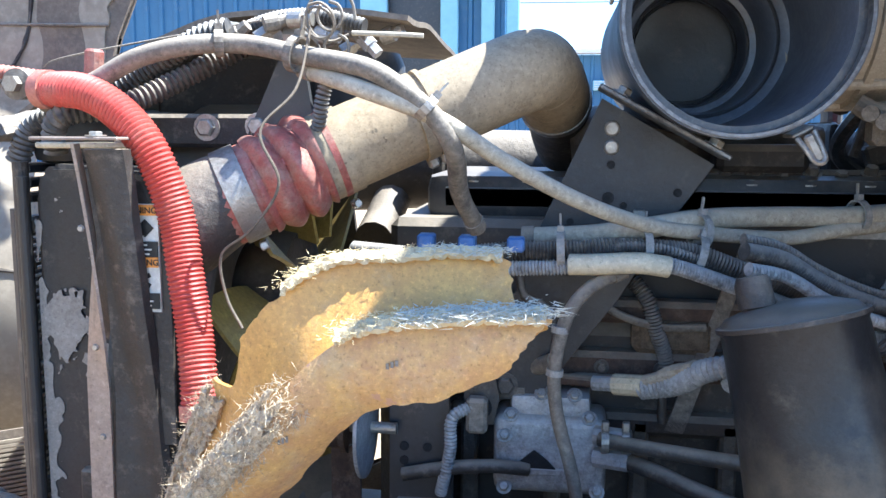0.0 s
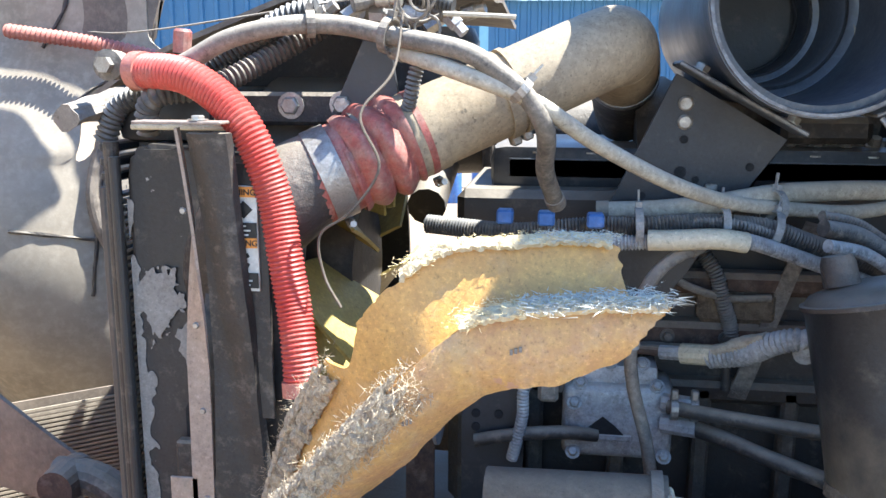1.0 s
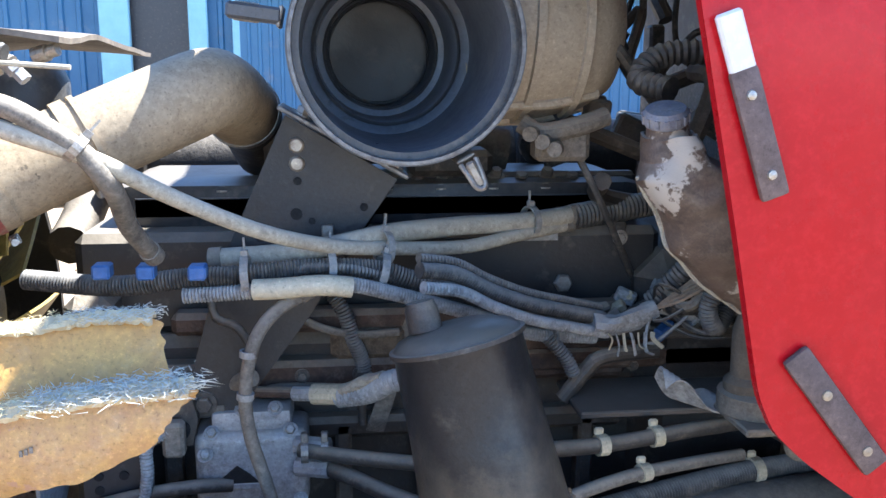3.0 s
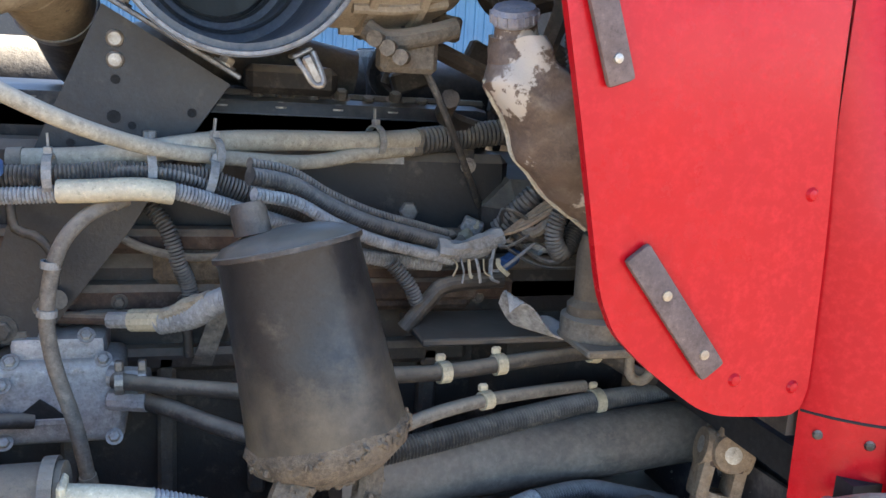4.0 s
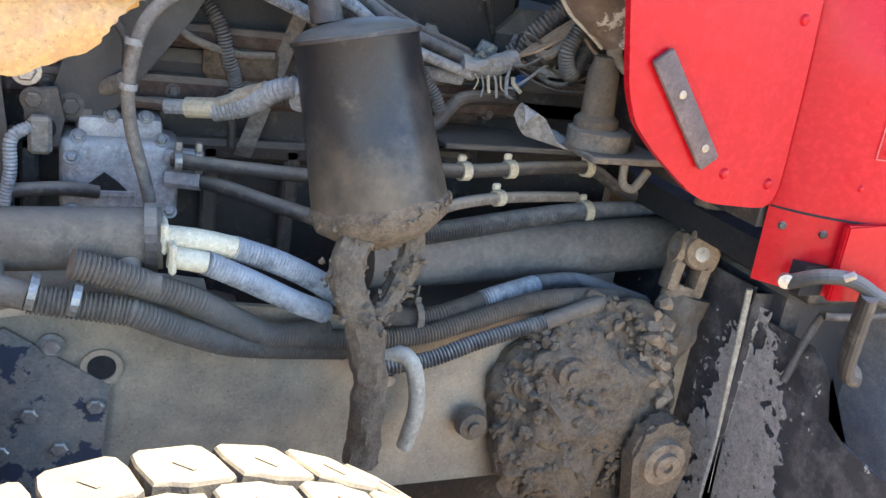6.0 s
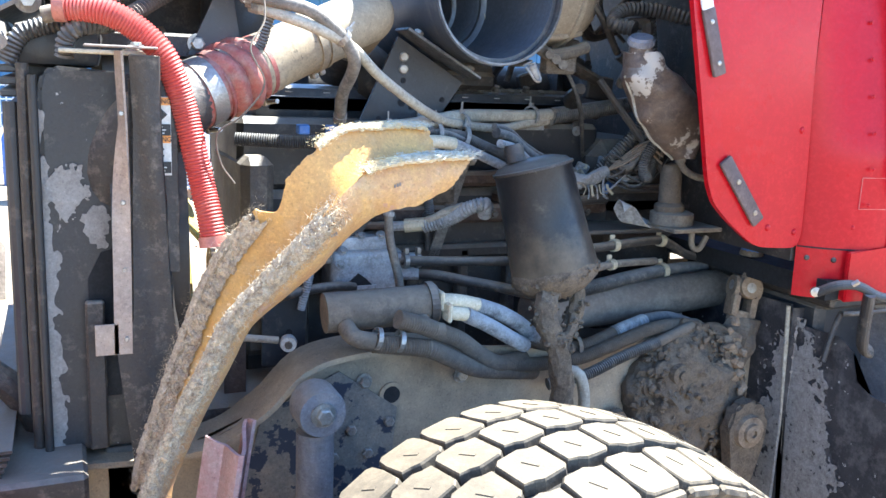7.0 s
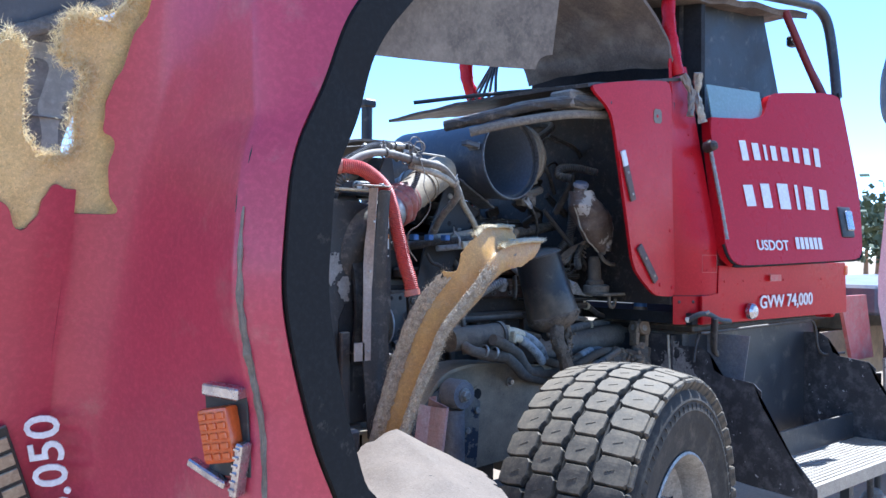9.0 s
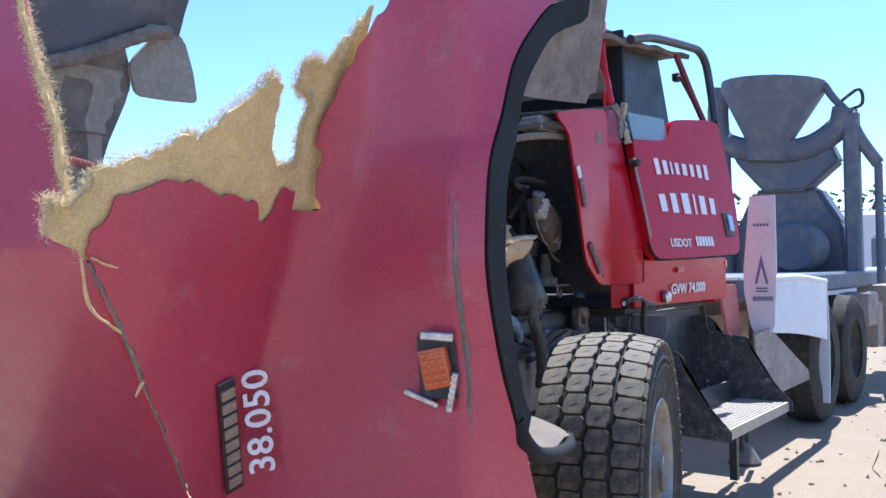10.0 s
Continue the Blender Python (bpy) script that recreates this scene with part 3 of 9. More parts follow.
part("door_leaf", boxed((-5.68, 32.36, 6.16), (2.3, 0.2, 12.21)), "black_metal", tall, "dark steel door leaf")
part("lamp_box", boxed((-3.73, 31.52, 7.37), (0.97, 0.51, 0.78), bev=0.04), "white", tall, "white wall-mounted utility box")
part("conduit", tube([(-2.69, 31.59, 10.24), (-2.58, 31.59, 8.4), (-2.0, 31.47, 6.56)], 0.11), "white", tall)
low = thing("shed", (6, 23.5, GZ), "long low blue corrugated shed with pale roof edge", "building", kind="structure")
part("wall", corrugated(bmesh.new(), -2.2, 14.0, 23.5, GZ, 3.75, 0.28, 0.04), "blue_wall", low)
part("roof_edge", boxed((5.9, 23.4, 3.82), (16.3, 0.5, 0.10)), "white", low)
part("vent", boxed((0.75, 23.4, 2.95), (0.36, 0.08, 0.27), bev=0.02), "blue_trim", low, "pale louvred wall vent")
for i in range(4):
    part("slat", boxed((0.75, 23.34, 2.86 + 0.06 * i), (0.3, 0.03, 0.02)), "white", low)


def wheel_stack(x, y, n, r=0.42):
    st = thing("wheel_stack", (x, y, GZ), "stack of bright truck rims wrapped in clear film", "wheels", "stacked rims in the yard")
    part("base", boxed((x, y, GZ + 0.06), (r * 2.1, r * 2.1, 0.12), bev=0.01), "wood", st, "wooden pallet")
    for i in range(n):
        z = GZ + 0.12 + i * 0.225
        part("rim", turned([(r * 0.4, 0.02), (r, 0), (r, 0.02), (r * 0.86, 0.05), (r * 0.86, 0.17), (r, 0.20), (r, 0.22), (r * 0.4, 0.2)], (x, y, z), (0, 0, 1), 24), "wrap", st, smooth=True)


for x, y in ((-0.64, 10.5), (-0.34, 11.0)):
    wheel_stack(x, y, 4, 0.27)
wheel_stack(0.65, 10.9, 3)
pal = thing("pallet_pile", (-0.57, 15.5, GZ), "pile of orange-brown wooden pallets in the yard", "pallets")
for i in range(6):
    for k in range(4):
        part("board", boxed((-0.57, 15.0 + 0.3 * k, GZ + 0.025 + i * 0.155), (1.25 - 0.05 * (i % 3), 0.12, 0.05)), "wood", pal)
crate = thing("wire_crate", (-1.19, 13.5, GZ), "white wire-mesh storage crate", "crate")
for i in range(9):
    part("bar", boxed((-1.55 + i * 0.09, 13.5, GZ + 0.65), (0.02, 0.02, 1.3)), "white", crate)
for i in range(7):
    part("bar", boxed((-1.19, 13.5, GZ + 0.06 + i * 0.2), (0.74, 0.02, 0.02)), "white", crate)
for i, x in enumerate((1.5, 1.56)):
    tyres = thing("tyre_pile", (x, 12.5 + i, GZ), "pile of black used truck tyres", "tyres", "tyre piles")
    for k in range(4):
        part("tyre", turned([(0.3, 0), (0.5, 0.02), (0.53, 0.12), (0.5, 0.24), (0.3, 0.26)], (x, 12.5 + i, GZ + 0.27 * k), (0, 0, 1), 20), "tyre", tyres, smooth=True)
chair = thing("plastic_chair", (1.15, 10.6, GZ), "white slatted plastic garden chair", "chair")
part("seat", boxed((1.15, 10.6, 0.47), (0.46, 0.44, 0.04), bev=0.01), "white", chair)
for i in range(5):
    part("slat", boxed((0.97 + i * 0.09, 10.82, 0.72), (0.05, 0.03, 0.46), bev=0.005), "white", chair)
for dx in (-0.2, 0.2):
    for dy in (-0.2, 0.2):
        part("leg", boxed((1.15 + dx, 10.6 + dy, GZ + 0.2), (0.04, 0.04, 0.4)), "white", chair)


def bollard(x, y):
    b = thing("gas_bottle", (x, y, GZ), "short blue painted gas cylinder standing in the yard", "gas cylinder", "blue cylinders")
    part("bottle", turned([(0.0, 0), (0.11, 0.0), (0.115, 0.05), (0.115, 0.62), (0.07, 0.73), (0.04, 0.8), (0.0, 0.8)], (x, y, GZ), (0, 0, 1), 16), "blue_cap", b, smooth=True)
    part("valve", boxed((x, y, GZ + 0.85), (0.06, 0.05, 0.1), bev=0.01), "bolt", b)


for x, y in ((-1.62, 11.8), (-1.27, 12.0)):
    bollard(x, y)
wire = solo("overhead_wire", tube([(-60, 60, 11.3), (0, 55, 9.6), (40, 52, 9.9)], 0.035, n=40, seg=6), "black", "thin overhead power line across the sky", "power line", kind="structure")
solo("aerial_mast", tube([(3.2, 33, 0), (2.9, 33, 8.5)], 0.03, n=6, seg=6), "tag", "thin leaning radio aerial behind the shed", "aerial")


def tree(x, y, h, seed):
    rnd = random.Random(seed)
    tr = thing("tree", (x, y, GZ), "distant leafy tree on the horizon", "tree", "far trees")
    part("trunk", tube([(x, y, GZ), (x + 0.1, y, h * 0.3), (x + rnd.gauss(0, 0.3), y, h * 0.6)], lambda u: 0.16 * (1 - 0.7 * u)), "wood", tr)
    bm = bmesh.new()
    for _ in range(420):
        a, r = rnd.random() * 6.3, abs(rnd.gauss(0, 0.45)) * h * 0.45
        z = h * (0.62 + rnd.gauss(0, 0.16))
        c = Vector((x + math.cos(a) * r, y + math.sin(a) * r, max(h * 0.25, z)))
        s = rnd.uniform(0.1, 0.3)
        d1, d2 = [Vector([rnd.gauss(0, 1) for _ in range(3)]).normalized() * s for _ in range(2)]
        bm.faces.new([bm.verts.new(c + q) for q in (d1, d2, -d1, -d2)])
    part("crown", bm, "tree_leaf", tr)


for i in range(16):
    tree(38 + 3.5 * (i % 5), -8 + i * 2.1, 4.2 + 1.5 * ((i * 7) % 5) / 5, i)

# ---- truck ----
YC = 1.52  # centre line of the truck

# -- hood, tipped forward on its nose --
LIP = [(0.94, -1.15), (0.985, -1.32), (1.10, -1.39), (1.25, -1.445), (1.42, -1.484), (1.56, -1.483), (1.70, -1.465), (1.83, -1.405), (1.97, -1.345), (2.08, -1.25), (2.18, -1.12), (2.26, -0.90)]


LIP_LINE = [(p.z, p.x) for p in spline([(x, 0, z) for z, x in LIP], 160)[0]]


def along(table, z):
    """Reads a falling table of (height, value)."""
    for (z0, x0), (z1, x1) in zip(table, table[1:]):
        if z >= z1:
            return x0 + (x1 - x0) * min(1.0, max(0.0, (z0 - z) / (z0 - z1)))
    return table[-1][1]


def lip_x(z):
    for (z0, x0), (z1, x1) in zip(LIP_LINE, LIP_LINE[1:]):
        if z <= z1:
            f = (z - z0) / max(1e-6, z1 - z0)
            return x0 + (x1 - x0) * max(-0.3, f)
    return LIP_LINE[-1][1]


def hood_side_y(z):
    return 0.537 + (1.57 - z) * 0.34


def fender_place(u, v, inset=0.0):
    """The fender: from its lip (u 0) round to the hood's side (u 1); v runs up."""
    z = 0.62 + v * 1.73
    if z < 0.985:
        xl = -1.32 + (0.985 - z) * 0.35
    else:
        xl = lip_x(z)
    ys = hood_side_y(z)
    a, b, c, d, e = Vector((xl, 0.06, z)), Vector((min(xl - 0.06, -1.50), 0.12, z)), Vector((-1.53, 0.33, z)), Vector((-1.56, ys + 0.014, z)), Vector((-1.70, ys, z))
    if u < 0.12:
        p = a.lerp(b, u / 0.12)
    else:
        w = (u - 0.12) / 0.88
        p = b * (1 - w) ** 3 + c * 3 * w * (1 - w) ** 2 + d * 3 * w * w * (1 - w) + e * w ** 3
    p.x += inset
    p.y += inset * 0.4
    p.x += 0.006 * noise.noise(p * 3.1)
    return p


def side_place(u, v, inset=0.0):
    z = 0.62 + v * 1.75
    y = hood_side_y(z)
    x = -1.69 - u * 0.66
    return Vector((x + 0.004 * noise.noise(Vector((x, z, 1)) * 4), y + inset - 0.02 * math.sin(u * math.pi) + 0.012 * noise.noise(Vector((x, z, 0)) * 4), z))


RED_EDGE = [(-1.595, 0.5), (-1.674, 0.62), (-1.955, 1.046), (-2.235, 1.470), (-2.25, 1.49), (-2.228, 1.544), (-2.20, 1.598), (-2.111, 1.634), (-2.033, 1.647), (-1.96, 1.627), (-1.864, 1.617), (-1.815, 1.603), (-1.799, 1.572), (-1.781, 1.563), (-1.766, 1.58), (-1.743, 1.623), (-1.734, 1.651), (-1.696, 1.641), (-1.658, 1.601), (-1.611, 1.594), (-1.55, 1.594), (-1.55, 0.5)]
YEL_EDGE = [(-1.58, 0.5), (-1.65, 0.62), (-2.20, 1.45), (-2.27, 1.49), (-2.325, 1.515), (-2.335, 1.59), (-2.321, 1.578), (-2.283, 1.572), (-2.262, 1.606), (-2.245, 1.643), (-2.20, 1.667), (-2.113, 1.70), (-2.047, 1.745), (-2.012, 1.745), (-1.946, 1.808), (-1.865, 1.882), (-1.835, 1.913), (-1.807, 1.888), (-1.810, 1.815), (-1.80, 1.746), (-1.772, 1.705), (-1.735, 1.699), (-1.697, 1.718), (-1.707, 1.767), (-1.701, 1.812), (-1.687, 1.851), (-1.70, 1.877), (-1.737, 1.881), (-1.749, 1.909), (-1.737, 1.953), (-1.705, 1.970), (-1.652, 1.963), (-1.62, 2.022), (-1.565, 2.088), (-1.53, 2.16), (-1.53, 1.62), (-1.60, 1.595), (-1.61, 0.5)]
TORN_SKIN = [(2.40, -1.45), (2.088, -1.565), (1.995, -1.598), (1.903, -1.624), (1.804, -1.655), (1.76, -1.656), (1.749, -1.636), (1.671, -1.632), (1.60, -1.612), (1.596, -1.72)]
hood = thing("hood", (-1.6, 0.5, GZ), "torn red fibreglass truck hood tipped forward on its nose", "truck hood")


def torn(p, s=0.02):
    return s * noise.noise(p * 26) + s * 0.6 * noise.noise(p * 70)


def keep_fender(p, u, v):
    # the torn far edge leans back above the side's tear
    if p.z > 1.596:
        return p.x > along(TORN_SKIN, p.z) + torn(p, 0.012)
    return True


part("fender_skin", sheet(bmesh.new(), fender_place, 60, 110, 0.006, keep_fender), "red_hood", hood, "glossy red fender skin", smooth=True)
part("fender_lining", sheet(bmesh.new(), lambda u, v: fender_place(0.10 + u * 0.90, v, 0.014), 60, 110, 0.008, lambda p, u, v: p.z < 1.60 or p.x > along(TORN_SKIN, p.z) + 0.02 + torn(p, 0.02)), "fibre_yellow", hood, "raw yellow fibreglass backing")
part("side_skin", sheet(bmesh.new(), side_place, 110, 190, 0.006, lambda p, u, v: inside(RED_EDGE, p.x + torn(p, 0.010), p.z + torn(p.yzx, 0.010))), "red_hood", hood, "glossy red hood side", smooth=True)
part("side_lining", sheet(bmesh.new(), lambda u, v: side_place(u * 1.24 - 0.24, v, 0.014), 150, 190, 0.010, lambda p, u, v: p.z > 1.46 and inside(YEL_EDGE, p.x + torn(p, 0.012), p.z + torn(p.yzx, 0.012))), "fibre_yellow", hood, "torn yellow fibreglass lining")


def top_place(u, v):
    """The hood's top, which faces forward now."""
    z = 0.12 + v * 2.25
    crease = -2.235 + max(0.0, 1.47 - z) * 0.66 if z < 1.47 else -2.24
    y0 = hood_side_y(z) + 0.004 if z < 1.47 else 0.575 + (z - 1.47) * 0.38
    w = u * u * 0.35 + u * 0.65
    return Vector((crease - 0.10 * math.sin(u * 1.6), y0 + w * 1.9 + 0.01 * noise.noise(Vector((u * 5, z * 3, 0))), z))


part("top_skin", sheet(bmesh.new(), top_place, 70, 90, 0.007, lambda p, u, v: p.z < 2.30 + torn(p, 0.03) - 0.25 * max(0, u - 0.3)), "red_hood", hood, "pinkish-red hood top", smooth=True)
part("top_lining", sheet(bmesh.new(), lambda u, v: Vector(top_place(0.04 + 0.96 * u, v)) + Vector((0.022, 0.0, 0)), 40, 50, 0.006, lambda p, u, v: p.z < 2.24 + torn(p, 0.03) - 0.25 * max(0, u - 0.3)), "liner", hood, "grey-tan inside of the hood top", smooth=True)
edge_line = [Vector(q) for q in ((-2.245, 0.58, 1.49), (-2.25, 0.625, 1.6), (-2.25, 0.665, 1.76), (-2.255, 0.72, 1.88), (-2.26, 0.78, 2.02), (-2.26, 0.88, 2.3))]
bm = tube(edge_line, 0.008, lumpy=0.9, seg=8, n=90)
part("torn_edge", bm, "fibre_yellow", hood, "ragged fibre edge")


def crack(pts, r=0.006, material="fibre_yellow", name="crack"):
    part(name, tube(pts, r, lumpy=0.9, seg=6, n=50), material, hood)


crack([(-2.262, 0.548, 1.47), (-2.215, 0.585, 1.36), (-2.10, 0.612, 1.285), (-2.045, 0.635, 1.22), (-2.06, 0.66, 1.15)], 0.0035)
crack([(-2.235, 0.565, 1.46), (-2.14, 0.60, 1.32), (-2.04, 0.655, 1.17), (-1.955, 0.705, 1.045), (-1.89, 0.74, 0.95), (-1.84, 0.77, 0.87)], 0.0045, "fender_in")
crack([(-2.24, 0.548, 1.47), (-2.17, 0.558, 1.45), (-2.11, 0.552, 1.46), (-2.06, 0.56, 1.44)], 0.003)
# long scrape beside the lip
part("scrape", tube([fender_place(0.105, (z - 0.62) / 1.73) + Vector((-0.002, -0.002, 0)) for z in (1.60, 1.50, 1.40, 1.30, 1.20, 1.10, 1.02)], lambda u: 0.005 * math.sin(math.pi * min(1, u * 1.02)) ** 0.5 + 0.0015, lumpy=0.9, seg=8, flat=1.3), "fender_in", hood, "gouged bare scrape")
part("scrape", tube([fender_place(0.118 + 0.012 * math.sin(z * 40), (z - 0.62) / 1.73) for z in (1.59, 1.63, 1.67, 1.71, 1.76)], 0.0025, lumpy=0.8, seg=6), "black", hood)


def lip_band():
    bm = bmesh.new()
    rows = []
    n = 60
    for i in range(n + 1):
        z = 0.985 + (2.27 - 0.985) * i / n
        x = lip_x(z)
        d = Vector((x + 0.95, 0, z - 1.50)).normalized()
        p = Vector((x, 0.055, z))
        w = 0.078 + 0.022 * math.sin(i / n * 3.14)
        rows.append([bm.verts.new(p - d * 0.004 + Vector((0, -0.004, 0))), bm.verts.new(p - d * w + Vector((0, 0.006, 0))), bm.verts.new(p - d * (w + 0.004) + Vector((0, 0.016, 0))), bm.verts.new(p - d * 0.01 + Vector((0, 0.34, 0))), bm.verts.new(p + d * 0.004 + Vector((0, 0.34, 0)))])
    for a, b in zip(rows, rows[1:]):
        for k in range(4):
            bm.faces.new((a[k], a[k + 1], b[k + 1], b[k]))
        bm.faces.new((a[4], a[0], b[0], b[4]))
    return bm


part("arch_lip", lip_band(), "lip_rubber", hood, "black wheel-arch lip moulding", smooth=True)


part("arch_lip", tube([(-1.345, 0.075, 1.04), (-1.315, 0.07, 0.985), (-1.24, 0.075, 0.935), (-1.10, 0.10, 0.905), (-0.90, 0.16, 0.885), (-0.76, 0.23, 0.875), (-0.70, 0.27, 0.875)], lambda u: 0.030 - 0.014 * u, n=50, flat=0.9), "lip_rubber", hood, smooth=True)


def fender_tail(u, v):
    a = Vector((-1.16 + 0.50 * u, 0.07 + 0.10 * v * 0, 2.19 + 0.05 * u))
    z = 2.34 - v * (0.42 - 0.05 * u)
    x = -1.18 + u * 0.50 - 0.10 * v * (1 - u)
    return Vector((x, 0.10 + 0.02 * math.sin(3 * u) + 0.06 * v, z))


part("fender_tail", sheet(bmesh.new(), fender_tail, 24, 20, 0.010, lambda p, u, v: not (u > 0.9 and v > 0.9)), "fender_in", hood, "dusty brown underside of the fender's rear end", smooth=True)


def fender_foot(u, v):
    """A flat broken tongue that rises to a point behind the wheel arch."""
    near = Vector((-1.15, 0.12, 0.905)).lerp(Vector((-0.70, 0.25, 0.885)), u)
    tip = Vector((-0.668, 0.797, 0.99))
    far = Vector((-1.0, 0.72, 0.90)).lerp(tip, u / 0.6) if u < 0.6 else tip.lerp(Vector((-0.577, 0.508, 0.90)), (u - 0.6) / 0.4)
    p = near.lerp(far, v)
    return p + Vector((0, 0, 0.025 * math.sin(v * 3.1) * math.sin(u * 3.1) + 0.010 * noise.noise(p * 9)))


part("fender_foot", sheet(bmesh.new(), fender_foot, 40, 30, 0.008, lambda p, u, v: u + torn(p, 0.05) < 0.985 and v + torn(p, 0.05) < 0.98), "fibre_foot", hood, "grey-tan broken fibreglass end of the fender", smooth=True)
# red corner plate with two bolts
plate = plate_xz([(-1.75, 1.50), (-1.319, 1.378), (-1.215, 1.302), (-0.852, 1.103), (-0.81, 0.92), (-0.93, 0.87), (-1.75, 0.87)], 0.845, 0.012)
corner = part("corner_plate", plate, "red_scuffed", hood, "scuffed red painted inner corner plate")
for p in ((-0.944, 0.842, 1.072), (-0.87, 0.842, 0.955)):
    part("bolt", turned([(0.0, 0), (0.022, 0), (0.022, 0.006), (0.010, 0.010), (0.010, 0.05), (0, 0.05)], p, (0.2, -1, -0.3), 12), "bolt", corner)
part("stay_bar", tube([(-0.965, 0.832, 1.045), (-0.93, 0.826, 1.01), (-0.85, 0.822, 0.905), (-0.825, 0.822, 0.88)], 0.013, n=24, flat=0.6, lumpy=0.3), "red_scuffed", corner)
part("washer_disc", turned([(0.0, 0), (0.055, 0), (0.055, 0.008), (0.02, 0.010), (0, 0.01)], (-1.12, 0.842, 0.975), (0, -1, 0), 20), "red_scuffed", corner)
# inner brackets of the hood seen past the radiator
part("inner_panel", sheet(bmesh.new(), lambda u, v: (-1.9 + 0.95 * u, 1.25 + 0.25 * (1 - u), 1.05 + v * (0.55 - 0.45 * u) + 0.02 * math.sin(5 * u)), 24, 16, 0.008), "fender_in", hood, "grey-brown inner grille surround", smooth=True)
LINER_R = [(2.30, -1.115), (2.216, -1.115), (2.06, -1.20), (1.875, -1.205), (1.812, -1.115), (1.59, -1.085), (1.56, -1.13), (1.30, -1.13), (0.75, -1.15)]


def liner(u, v):
    """The hood's inside, far side: bulged below, flat above."""
    z = 0.75 + v * 1.55
    r = along(LINER_R, z)
    left = max(-2.15, -2.215 + max(0.0, 1.47 - z) * 0.66)
    x = left + (r - left) * u
    y = 2.16 - 0.26 * math.sin(math.pi * min(1.0, u * 1.05)) * math.sin(math.pi * min(1.0, v * 1.35)) + 0.03 * noise.noise(Vector((u * 4, v * 4, 0)))
    return Vector((x, y, z))


part("liner", sheet(bmesh.new(), liner, 60, 80, 0.010, lambda p, u, v: u + torn(p, 0.012) < 0.99 and not (0.735 < u + torn(p, 0.02) < 0.765 and 0.52 < v < 0.62)), "liner", hood, "cracked grey-tan inner hood liner", smooth=True)
for a, b, c in (((0.70, 0.62), (0.78, 0.66), (0.90, 0.67)), ((0.76, 0.30), (0.80, 0.42), (0.78, 0.55)), ((0.62, 0.42), (0.80, 0.40), (0.97, 0.41)), ((0.66, 0.72), (0.74, 0.80), (0.72, 0.92))):
    part("liner_crack", tube([liner(*q) + Vector((0.008, -0.008, 0)) for q in (a, b, c)], 0.005, n=40, lumpy=0.9, seg=6), "black_rust", hood)
part("liner_rib", tube([Vector((-1.72, 1.90, 1.60)), Vector((-1.63, 1.90, 1.44)), Vector((-1.585, 1.90, 1.33))], 0.014, n=20, lumpy=0.25, flat=0.5), "cable_pale", hood, "pale bent stay")
part("liner_rib", tube([liner(0.80, 0.60) + Vector((0, -0.02, 0)), liner(0.80, 0.47) + Vector((0, -0.02, 0)), liner(0.84, 0.36) + Vector((0, -0.02, 0)), liner(0.95, 0.22) + Vector((0, -0.02, 0))], 0.018, n=30, lumpy=0.2), "fender_in", hood)
bm = bmesh.new()
for i in range(38):
    box(bm, (-1.55, 1.6, 0.62 + i * 0.011), (0.86, 0.004, 0.006), Matrix.Translation((-1.28, 1.7, 0)) @ Matrix.Rotation(radians(40), 4, "Z") @ Matrix.Translation((1.55, -1.6, 0)))
part("grille_backing", boxed((-0.0, 0.012, 0.83), (0.88, 0.006, 0.44), Matrix.Translation((-1.28, 1.7, 0)) @ Matrix.Rotation(radians(40), 4, "Z")), "fender_in", hood)
part("grille_mesh", bm, "liner", hood, "dark woven grille mesh", kind="stuff")
part("inner_panel", sheet(bmesh.new(), lambda u, v: (-1.12 + 0.24 * u, 2.35 + 0.1 * v, 0.95 + v * (0.5 - 0.35 * u)), 10, 10, 0.008), "roof_brown", hood)
part("rear_flap", plate_xz(smooth_outline([(-1.11, 2.33), (-1.072, 2.203), (-0.90, 2.205), (-0.742, 2.215), (-0.775, 2.36), (-0.822, 2.499), (-0.885, 2.53), (-0.95, 2.51)], 0.2), 2.13, 0.02, 0.006), "liner", hood, "grey hanging hood flap", smooth=True)
part("stay_wire", tube([(-1.75, 2.15, 2.03), (-1.2, 2.15, 2.02)], 0.004, n=6, seg=6), "cable", hood)
part("hanging_strut", plate_xz([(-1.354, 2.383), (-1.098, 2.424), (-1.082, 2.332), (-1.072, 2.24), (-1.102, 2.171), (-1.19, 1.994), (-1.209, 1.884), (-1.312, 1.795), (-1.39, 1.722), (-1.456, 1.758), (-1.405, 2.117)], 2.16, 0.03, 0.008), "fender_in", hood, "folded grey inner strut", smooth=True)
SHELL_LOW = [(-0.86, 2.50), (-0.93, 2.485), (-1.008, 2.475), (-1.237, 2.357), (-1.569, 2.21), (-2.30, 1.95)]


def shell_place(u, v):
    x = -0.875 - 1.40 * u
    z0 = next(a + (b - a) * (p - x) / (p - q) for (p, a), (q, b) in zip(SHELL_LOW, SHELL_LOW[1:]) if x >= q)
    return Vector((x, 2.10 - 0.10 * math.sin(v * 2.6) + 0.02 * noise.noise(Vector((u * 5, v * 4, 7))), z0 + v * (3.0 - z0)))


